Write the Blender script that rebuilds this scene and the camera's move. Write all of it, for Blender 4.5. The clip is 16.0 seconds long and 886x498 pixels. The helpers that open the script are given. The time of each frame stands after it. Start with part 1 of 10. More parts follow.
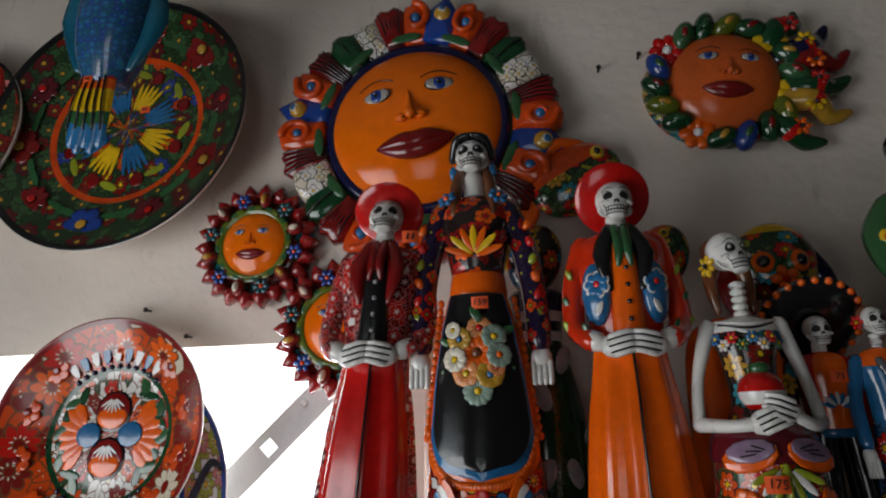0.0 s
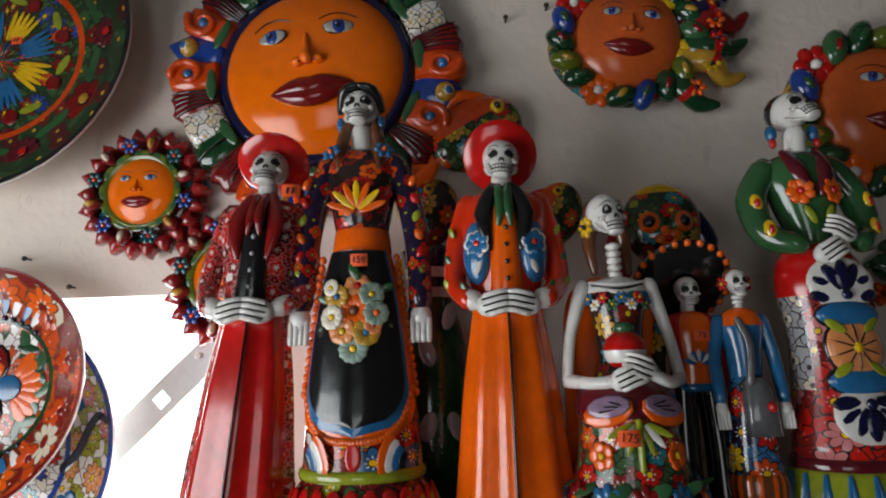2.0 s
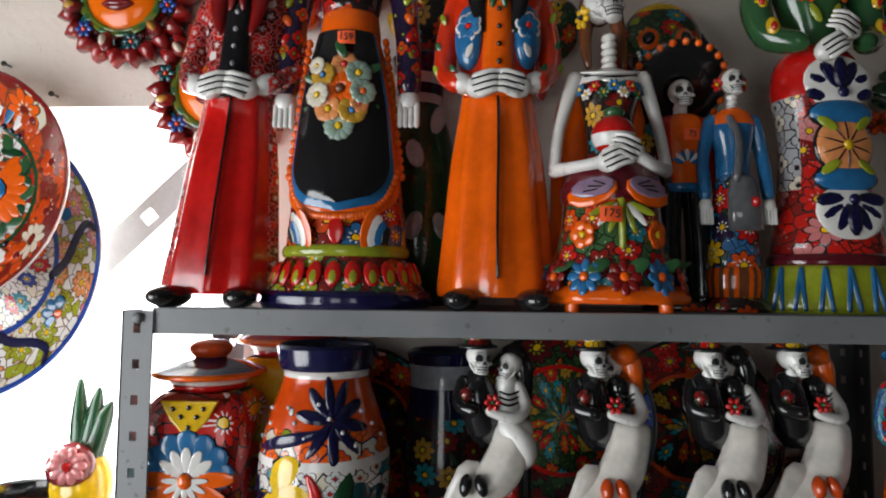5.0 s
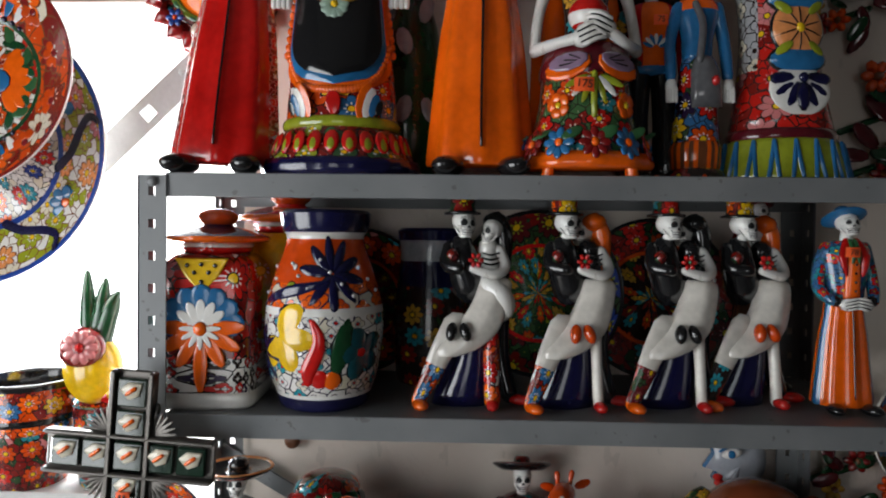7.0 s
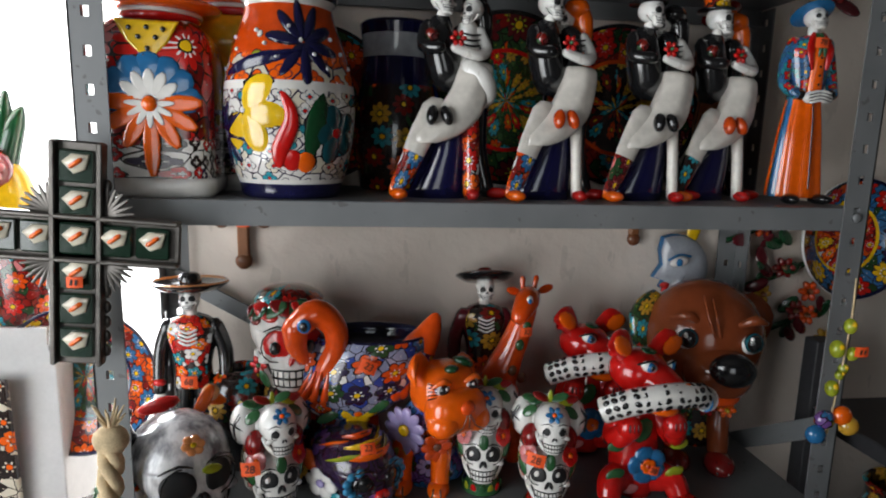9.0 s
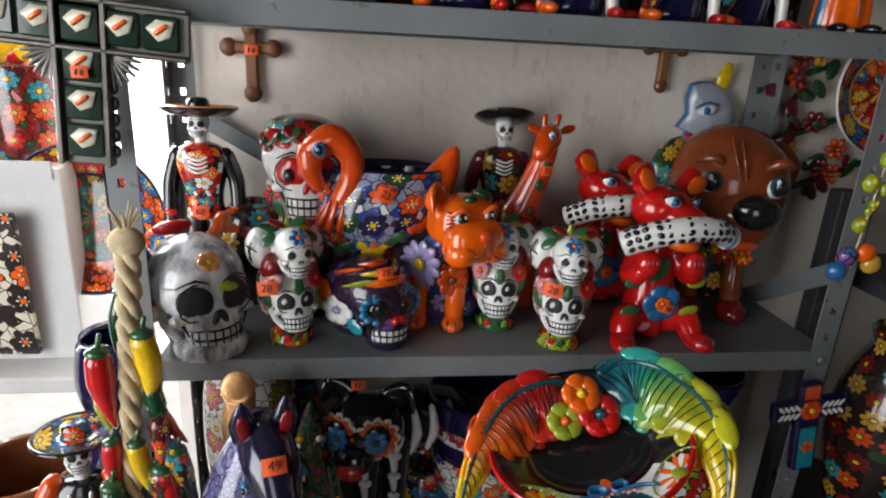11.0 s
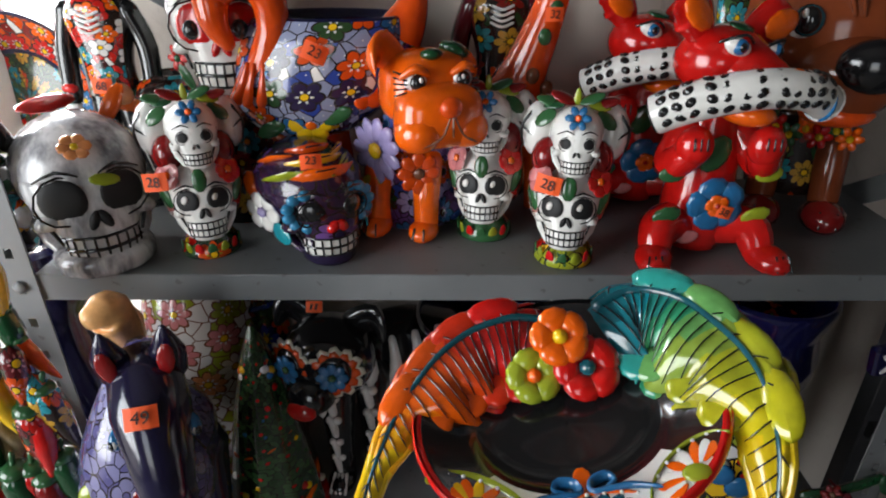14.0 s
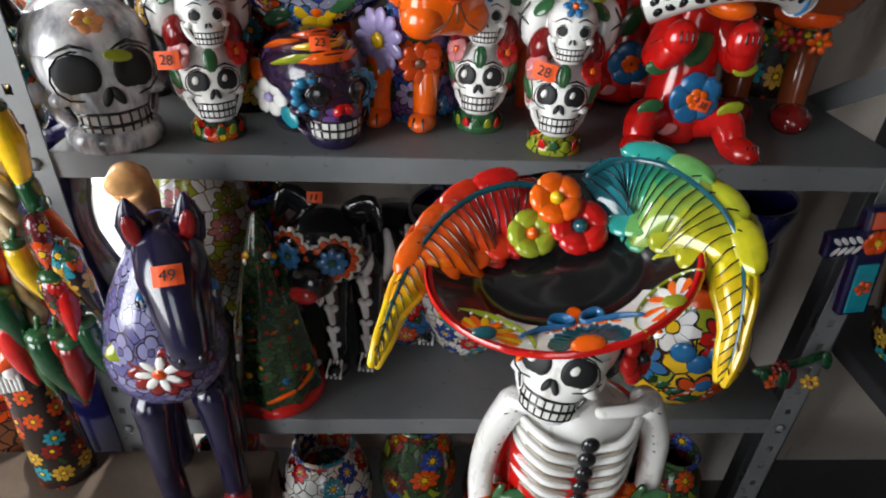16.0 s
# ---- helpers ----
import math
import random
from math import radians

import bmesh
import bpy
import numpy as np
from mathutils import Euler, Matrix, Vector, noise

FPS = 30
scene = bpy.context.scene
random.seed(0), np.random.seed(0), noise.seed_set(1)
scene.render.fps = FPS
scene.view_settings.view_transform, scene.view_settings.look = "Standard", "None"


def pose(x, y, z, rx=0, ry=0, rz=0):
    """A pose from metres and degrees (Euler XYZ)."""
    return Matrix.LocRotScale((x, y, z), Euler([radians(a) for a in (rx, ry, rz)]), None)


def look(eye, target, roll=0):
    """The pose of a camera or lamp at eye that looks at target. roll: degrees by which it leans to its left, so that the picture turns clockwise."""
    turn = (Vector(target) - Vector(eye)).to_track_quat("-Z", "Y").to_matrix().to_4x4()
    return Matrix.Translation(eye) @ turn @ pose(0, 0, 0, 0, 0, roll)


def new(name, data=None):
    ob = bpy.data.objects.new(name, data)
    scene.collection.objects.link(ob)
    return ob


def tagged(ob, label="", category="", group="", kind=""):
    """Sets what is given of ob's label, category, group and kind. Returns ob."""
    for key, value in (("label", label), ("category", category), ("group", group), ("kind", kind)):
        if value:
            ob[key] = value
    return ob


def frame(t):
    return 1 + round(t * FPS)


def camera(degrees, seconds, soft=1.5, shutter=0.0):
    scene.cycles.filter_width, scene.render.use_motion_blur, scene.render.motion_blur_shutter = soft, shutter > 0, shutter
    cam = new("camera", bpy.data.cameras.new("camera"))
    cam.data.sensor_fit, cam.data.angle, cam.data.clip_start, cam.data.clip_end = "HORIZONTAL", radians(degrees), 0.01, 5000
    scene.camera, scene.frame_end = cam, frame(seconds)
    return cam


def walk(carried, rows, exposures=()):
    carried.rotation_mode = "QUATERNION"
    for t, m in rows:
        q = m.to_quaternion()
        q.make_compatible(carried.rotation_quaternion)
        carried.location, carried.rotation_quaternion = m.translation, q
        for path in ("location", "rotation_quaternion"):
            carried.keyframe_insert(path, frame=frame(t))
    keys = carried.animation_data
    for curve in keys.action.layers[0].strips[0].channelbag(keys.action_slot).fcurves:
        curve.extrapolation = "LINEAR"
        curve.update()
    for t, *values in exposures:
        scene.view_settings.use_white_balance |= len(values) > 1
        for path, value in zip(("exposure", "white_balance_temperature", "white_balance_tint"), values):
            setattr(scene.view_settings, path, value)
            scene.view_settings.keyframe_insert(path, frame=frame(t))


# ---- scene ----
cam = camera(72.2, 16.0, soft=2.0)
PATH = [
    (0, (0.004, 0.057, 1.84), (-0.288, 1.955, 2.396), -1.5),
    (0.5, (0.029, 0.065, 1.867), (-0.208, 1.979, 2.395), -1.7),
    (1, (0.051, 0.079, 1.873), (-0.188, 2.012, 2.328), -1.9),
    (1.5, (0.074, 0.081, 1.869), (-0.105, 2.028, 2.291), -1.6),
    (2, (0.084, 0.074, 1.857), (-0.041, 2.035, 2.229), -1.6),
    (2.3, (0.084, 0.068, 1.842), (-0.008, 2.036, 2.186), -1.6),
    (2.5, (0.085, 0.07, 1.833), (0.016, 2.043, 2.153), -1.3),
    (3, (0.088, 0.072, 1.815), (0.025, 2.051, 2.093), -1.2),
    (3.3, (0.1, 0.079, 1.796), (0.022, 2.061, 2.051), -1.5),
    (3.5, (0.088, 0.09, 1.783), (0.032, 2.077, 2.0), -0.9),
    (3.6, (0.09, 0.094, 1.776), (0.032, 2.083, 1.977), -1.1),
    (4, (0.09, 0.099, 1.759), (0.044, 2.088, 1.96), -0.8),
    (4.5, (0.091, 0.1, 1.734), (0.01, 2.091, 1.9), -0.6),
    (5, (0.092, 0.104, 1.691), (-0.024, 2.097, 1.815), 0.6),
    (5.2, (0.094, 0.109, 1.673), (-0.046, 2.102, 1.774), 0.9),
    (7.3, (0.088, 0.028, 1.579), (0.052, 2.026, 1.49), 0.5),
    (7.5, (0.078, 0.028, 1.572), (0.066, 2.024, 1.445), 0.4),
    (7.7, (0.069, 0.03, 1.554), (0.115, 2.024, 1.417), 0.4),
    (8, (0.051, 0.041, 1.531), (0.192, 2.031, 1.384), 0.8),
    (8.5, (0.021, 0.054, 1.476), (0.236, 2.03, 1.252), 1.7),
    (8.6, (0.013, 0.055, 1.461), (0.241, 2.026, 1.214), 1.4),
    (8.8, (0.005, 0.055, 1.445), (0.25, 2.017, 1.144), 0.5),
    (9, (-0.002, 0.063, 1.43), (0.255, 2.017, 1.09), 1.5),
    (9.5, (-0.021, 0.066, 1.398), (0.259, 2.001, 0.976), 2.0),
    (9.7, (-0.024, 0.071, 1.381), (0.249, 2.0, 0.925), 2.4),
    (11.8, (-0.027, 0.065, 1.279), (0.234, 1.89, 0.502), 3.4),
    (12, (-0.029, 0.066, 1.269), (0.233, 1.875, 0.459), 3.4),
    (12.5, (-0.02, 0.077, 1.269), (0.235, 1.892, 0.469), 3.1),
    (13, (0.019, 0.124, 1.25), (0.183, 1.927, 0.4), 1.0),
    (13.5, (0.083, 0.2, 1.241), (0.158, 1.998, 0.368), 0.8),
    (14, (0.13, 0.259, 1.226), (0.12, 2.037, 0.31), -0.1),
    (14.5, (0.152, 0.279, 1.214), (0.134, 2.02, 0.23), -0.6),
    (15, (0.156, 0.263, 1.206), (0.194, 1.973, 0.17), 0.5),
    (15.5, (0.127, 0.227, 1.205), (0.173, 1.927, 0.153), 1.6),
    (16, (0.098, 0.19, 1.195), (0.193, 1.87, 0.115), 2.5),
]
walk(cam, [(t, look(eye, target, roll)) for t, eye, target, roll in PATH], [(0, -0.85), (2.0, -0.3), (3.5, -0.03), (5, -0.12), (7.5, -0.35), (9, -0.12), (12, 0.1), (16, 0.5)])

# ---- light ----
world = bpy.data.worlds.new("sky")
scene.world = world
world.use_nodes = True
wn = world.node_tree
sky = wn.nodes.new("ShaderNodeTexSky")
sky.sky_type, sky.sun_disc = "NISHITA", False
sky.sun_elevation, sky.sun_rotation = radians(55), radians(20)
wn.links.new(sky.outputs[0], wn.nodes["Background"].inputs[0])
wn.nodes["Background"].inputs[1].default_value = 0.12


def area(name, m, w, h, power, color):
    d = bpy.data.lights.new(name, "AREA")
    d.shape, d.size, d.size_y, d.energy, d.color = "RECTANGLE", w, h, power, color
    o = new(name, d)
    o.matrix_world = m
    return o


sun_data = bpy.data.lights.new("sun", "SUN")
sun_data.energy, sun_data.angle, sun_data.color = 3.0, radians(0.5), (1.0, 0.95, 0.86)
sun = new("sun", sun_data)
sun.matrix_world = look((-2.0, 4.5, 7.5), (-2.0, 2.2, 1.0))
# added fill lamp at an unseen side opening; daylight through the patio doorway
area("added_side_fill", look((-1.56, -0.38, 1.26), (0.0, 0.92, 1.08)), 1.3, 1.45, 42, (0.95, 0.98, 1.0))
area("street_door_light", look((-0.4, -2.95, 1.35), (-0.05, 1.0, 1.0)), 0.95, 1.4, 8, (0.96, 0.98, 1.0))
area("patio_door_light", look((-1.05, 1.60, 1.32), (-0.2, 0.7, 1.12)), 1.0, 1.1, 72, (0.95, 0.98, 1.0))

# ---- materials ----
C = dict(
    orange=(0.90, 0.122, 0.002), deep_orange=(0.66, 0.065, 0.003), red=(0.56, 0.008, 0.006), dark_red=(0.20, 0.006, 0.006), maroon=(0.10, 0.006, 0.012),
    cobalt=(0.012, 0.05, 0.28), navy=(0.006, 0.006, 0.045), blue=(0.018, 0.14, 0.33), turquoise=(0.01, 0.26, 0.32), yellow=(0.82, 0.50, 0.008),
    lime=(0.30, 0.35, 0.02), green=(0.028, 0.105, 0.036), dark_green=(0.007, 0.055, 0.018), white=(0.78, 0.76, 0.72), cream=(0.72, 0.66, 0.52),
    black=(0.009, 0.009, 0.010), brown=(0.17, 0.055, 0.02), sage=(0.30, 0.42, 0.34), eye_white=(0.40, 0.38, 0.34), duck_grey=(0.24, 0.27, 0.40), purple=(0.13, 0.06, 0.24), lilac=(0.36, 0.30, 0.55), grey=(0.38, 0.39, 0.41), pink=(0.62, 0.20, 0.20),
    peach=(0.80, 0.30, 0.10), mustard=(0.55, 0.30, 0.03))
MATS = {}


class Tree:
    """A small builder for node materials."""

    def __init__(self, name):
        self.m = bpy.data.materials.new(name)
        self.m.use_nodes = True
        self.t = self.m.node_tree
        self.b = self.t.nodes["Principled BSDF"]

    def n(self, kind, **kw):
        o = self.t.nodes.new(kind)
        for k, v in kw.items():
            setattr(o, k, v)
        return o

    def put(self, sock, v):
        if isinstance(v, bpy.types.NodeSocket):
            self.t.links.new(v, sock)
        elif v is not None:
            sock.default_value = (*v, 1) if isinstance(v, tuple) and len(v) == 3 and sock.type == "RGBA" else v

    def math(self, op, a, b=None, c=None):
        o = self.n("ShaderNodeMath", operation=op)
        for i, v in enumerate((a, b, c)):
            self.put(o.inputs[i], v)
        return o.outputs[0]

    def mix(self, f, a, b):
        o = self.n("ShaderNodeMix", data_type="RGBA")
        self.put(o.inputs[0], f), self.put(o.inputs[6], a), self.put(o.inputs[7], b)
        return o.outputs[2]

    def noise(self, vec, scale, detail=3.0):
        o = self.n("ShaderNodeTexNoise")
        self.put(o.inputs["Vector"], vec)
        o.inputs["Scale"].default_value, o.inputs["Detail"].default_value = scale, detail
        return o.outputs[0]

    def ramp(self, f, stops, hard=False):
        o = self.n("ShaderNodeValToRGB")
        r = o.color_ramp
        r.interpolation = "CONSTANT" if hard else "LINEAR"
        while len(r.elements) < len(stops):
            r.elements.new(0.5)
        for e, (p, c) in zip(r.elements, stops):
            e.position, e.color = p, (*c, 1) if len(c) == 3 else c
        self.put(o.inputs[0], f)
        return o.outputs[0]

    def bump(self, h, strength, dist=0.002):
        o = self.n("ShaderNodeBump")
        o.inputs["Strength"].default_value, o.inputs["Distance"].default_value = strength, dist
        self.put(o.inputs["Height"], h)
        self.put(self.b.inputs["Normal"], o.outputs[0])

    def coords(self, what="Object"):
        return self.n("ShaderNodeTexCoord").outputs[what]

    def done(self, color, rough, coat=0.0, metal=0.0):
        self.put(self.b.inputs["Base Color"], color)
        self.put(self.b.inputs["Roughness"], rough)
        self.b.inputs["Metallic"].default_value = metal
        self.b.inputs["Coat Weight"].default_value = coat
        self.b.inputs["Coat Roughness"].default_value = 0.06
        return self.m


def aged(t, color, vec, amount=0.25):
    """Colour with brush-like unevenness at two scales."""
    big, small = t.noise(vec, 14), t.noise(vec, 110, 5)
    k = t.math("ADD", t.math("MULTIPLY", big, 0.7), t.math("MULTIPLY", small, 0.3))
    dark = tuple(c * (1 - amount * 1.4) for c in color)
    pale = tuple(min(1, c * (1 + amount) + 0.002) for c in color)
    return t.ramp(k, [(0.3, dark), (0.7, pale)])


def glaze(key, rough=0.16, amount=0.25, coat=0.6):
    """Glazed ceramic in one hand-brushed colour."""
    name = "glaze_" + key
    if name not in MATS:
        t = Tree(name)
        o = t.coords()
        t.bump(t.noise(o, 60), 0.12)
        MATS[name] = t.done(aged(t, C[key], o, amount), t.math("MULTIPLY_ADD", t.noise(o, 40), 0.14, rough - 0.06), coat)
    return MATS[name]


def floral(key, ground, petals, leaf, scale=26.0, n=8, centre="yellow", line="black", second="white", lattice=2.7, rough=0.17):
    """Hand-painted flowers with outlined petals, over leaves and cells."""
    name = "floral_" + key
    if name in MATS:
        return MATS[name]
    t = Tree(name)
    uv = t.coords("UV")
    sc = t.n("ShaderNodeVectorMath", operation="SCALE")
    t.put(sc.inputs[0], uv)
    wob = t.n("ShaderNodeTexNoise")
    t.put(wob.inputs["Vector"], uv)
    wob.inputs["Scale"].default_value = 45
    add = t.n("ShaderNodeVectorMath", operation="MULTIPLY_ADD")
    t.put(add.inputs[0], wob.outputs["Color"])
    add.inputs[1].default_value = (0.12, 0.12, 0)
    sc.inputs["Scale"].default_value = scale * 0.72
    t.put(add.inputs[2], sc.outputs[0])
    p = add.outputs[0]
    v = t.n("ShaderNodeTexVoronoi", voronoi_dimensions="2D")
    v.inputs["Scale"].default_value, v.inputs["Randomness"].default_value = 1.0, 0.55
    t.put(v.inputs["Vector"], p)
    d = t.n("ShaderNodeVectorMath", operation="SUBTRACT")
    t.put(d.inputs[0], p), t.put(d.inputs[1], v.outputs["Position"])
    s = t.n("ShaderNodeSeparateXYZ")
    t.put(s.inputs[0], d.outputs[0])
    ang = t.math("ARCTAN2", s.outputs[1], s.outputs[0])
    r = v.outputs["Distance"]
    wave = t.math("ABSOLUTE", t.math("COSINE", t.math("MULTIPLY", ang, n / 2)))
    edge = t.math("MULTIPLY_ADD", wave, 0.15, 0.30)
    cs = t.n("ShaderNodeSeparateColor")
    t.put(cs.inputs[0], v.outputs["Color"])
    k = len(petals)
    pcol = t.ramp(cs.outputs[0], [(i / k, C[c]) for i, c in enumerate(petals)], True)
    # leaves and cells of the ground
    w = t.n("ShaderNodeTexVoronoi", voronoi_dimensions="2D", feature="DISTANCE_TO_EDGE")
    w2 = t.n("ShaderNodeTexVoronoi", voronoi_dimensions="2D")
    for q in (w, w2):
        q.inputs["Scale"].default_value = lattice
        t.put(q.inputs["Vector"], p)
    ws = t.n("ShaderNodeSeparateColor")
    t.put(ws.inputs[0], w2.outputs["Color"])
    col = t.ramp(ws.outputs[1], [(0.0, C[ground]), (0.48, C[leaf]), (0.80, C[second]), (0.86, C[ground])], True)
    col = t.mix(t.math("LESS_THAN", w2.outputs["Distance"], 0.05), col, C[second])
    col = t.mix(t.math("LESS_THAN", w.outputs[0], 0.045), col, C[line])
    # the flower
    inside = t.math("LESS_THAN", r, edge)
    streak = t.math("GREATER_THAN", t.math("MULTIPLY", wave, t.math("SUBTRACT", 0.5, r)), 0.30)
    flower = t.mix(streak, pcol, C[second])
    flower = t.mix(t.math("LESS_THAN", wave, 0.10), flower, C[line])
    col = t.mix(inside, col, flower)
    ring = t.math("LESS_THAN", t.math("ABSOLUTE", t.math("SUBTRACT", r, edge)), 0.028)
    col = t.mix(ring, col, C[line])
    col = t.mix(t.math("LESS_THAN", r, 0.12), col, C[line])
    col = t.mix(t.math("LESS_THAN", r, 0.09), col, C[centre])
    big = t.noise(t.coords(), 25, 5)
    col = t.mix(t.math("MULTIPLY", big, 0.16), col, C["brown"])
    t.bump(t.math("ADD", inside, t.math("MULTIPLY", big, 0.4)), 0.25, 0.0012)
    MATS[name] = t.done(col, t.math("MULTIPLY_ADD", big, 0.12, rough - 0.05), 0.6)
    return MATS[name]


def plain(name, color, rough, metal=0.0, amount=0.3, scale=18.0, bump=0.3, dist=0.001):
    if name not in MATS:
        t = Tree(name)
        o = t.coords()
        a, b = t.noise(o, scale, 6), t.noise(o, scale * 9, 4)
        k = t.math("ADD", t.math("MULTIPLY", a, 0.65), t.math("MULTIPLY", b, 0.35))
        col = t.ramp(k, [(0.3, tuple(c * (1 - amount) for c in color)), (0.7, tuple(min(1, c * (1 + amount)) for c in color))])
        t.bump(k, bump, dist)
        MATS[name] = t.done(col, t.math("MULTIPLY_ADD", a, 0.2, rough - 0.1), 0, metal)
    return MATS[name]


def plaster():
    t = Tree("plaster")
    o = t.coords()
    lump, fine, stain = t.noise(o, 7, 4), t.noise(o, 42, 6), t.noise(o, 1.6, 5)
    mu = t.n("ShaderNodeMapping")
    mu.inputs["Scale"].default_value = (3, 3, 0.9)
    t.put(mu.inputs[0], o)
    drip = t.noise(mu.outputs[0], 12, 5)
    col = t.ramp(stain, [(0.3, (0.66, 0.575, 0.50)), (0.62, (0.82, 0.735, 0.655))])
    col = t.mix(t.math("MULTIPLY", t.math("GREATER_THAN", drip, 0.66), 0.25), col, (0.40, 0.36, 0.31))
    t.bump(t.math("ADD", t.math("MULTIPLY", lump, 0.7), t.math("MULTIPLY", fine, 0.5)), 0.6, 0.010)
    return t.done(col, 0.66)


def painted_steel():
    t = Tree("painted_steel")
    o = t.coords()
    a, b = t.noise(o, 9, 6), t.noise(o, 80, 5)
    col = t.ramp(a, [(0.3, (0.15, 0.16, 0.165)), (0.7, (0.215, 0.22, 0.225))])
    col = t.mix(t.math("MULTIPLY", t.math("GREATER_THAN", b, 0.68), 0.5), col, (0.07, 0.06, 0.055))
    t.bump(b, 0.15, 0.001)
    return t.done(col, t.math("MULTIPLY_ADD", a, 0.25, 0.38), 0.0, 0.15)


PLASTER, STEEL = plaster(), painted_steel()
WHITE, BLACK, RED, ORANGE = glaze("white", amount=0.12), glaze("black"), glaze("red"), glaze("orange", amount=0.18)
YELLOW, BLUE, NAVY, GREEN, LIME = glaze("yellow"), glaze("blue"), glaze("navy"), glaze("green"), glaze("lime")
TAG = plain("tag_paper", (0.95, 0.11, 0.015), 0.6, amount=0.06)
INK = plain("ink", (0.01, 0.01, 0.01), 0.6)
F_ORANGE = floral("orange", "deep_orange", ["yellow", "orange", "red", "blue"], "dark_red", 34)
F_RED = floral("red", "dark_red", ["red", "turquoise", "deep_orange", "maroon"], "dark_green", 34, second="pink")
F_GREEN = floral("green", "dark_green", ["dark_red", "deep_orange", "maroon", "cobalt"], "green", 26, second="lime")
F_NAVY = floral("navy", "navy", ["navy", "red", "deep_orange", "navy"], "navy", 60, 4, second="navy", centre="lime")
F_WHITE = floral("white", "white", ["red", "cobalt", "orange", "turquoise"], "cream", 30, 8, line="navy")
F_MULTI = floral("multi", "blue", ["deep_orange", "yellow", "red", "navy"], "dark_green", 34)
F_PURPLE = floral("purple", "purple", ["blue", "deep_orange", "lilac", "dark_green"], "cobalt", 36, second="lilac", centre="black")
F_BLACK = floral("black", "black", ["deep_orange", "dark_red", "mustard", "turquoise"], "black", 38, second="dark_green")
F_TURQ = floral("turquoise", "dark_green", ["deep_orange", "red", "mustard", "turquoise"], "green", 40, second="lime")
F_PASTEL = floral("pastel", "white", ["pink", "cream", "lime", "peach"], "lime", 30, line="brown")


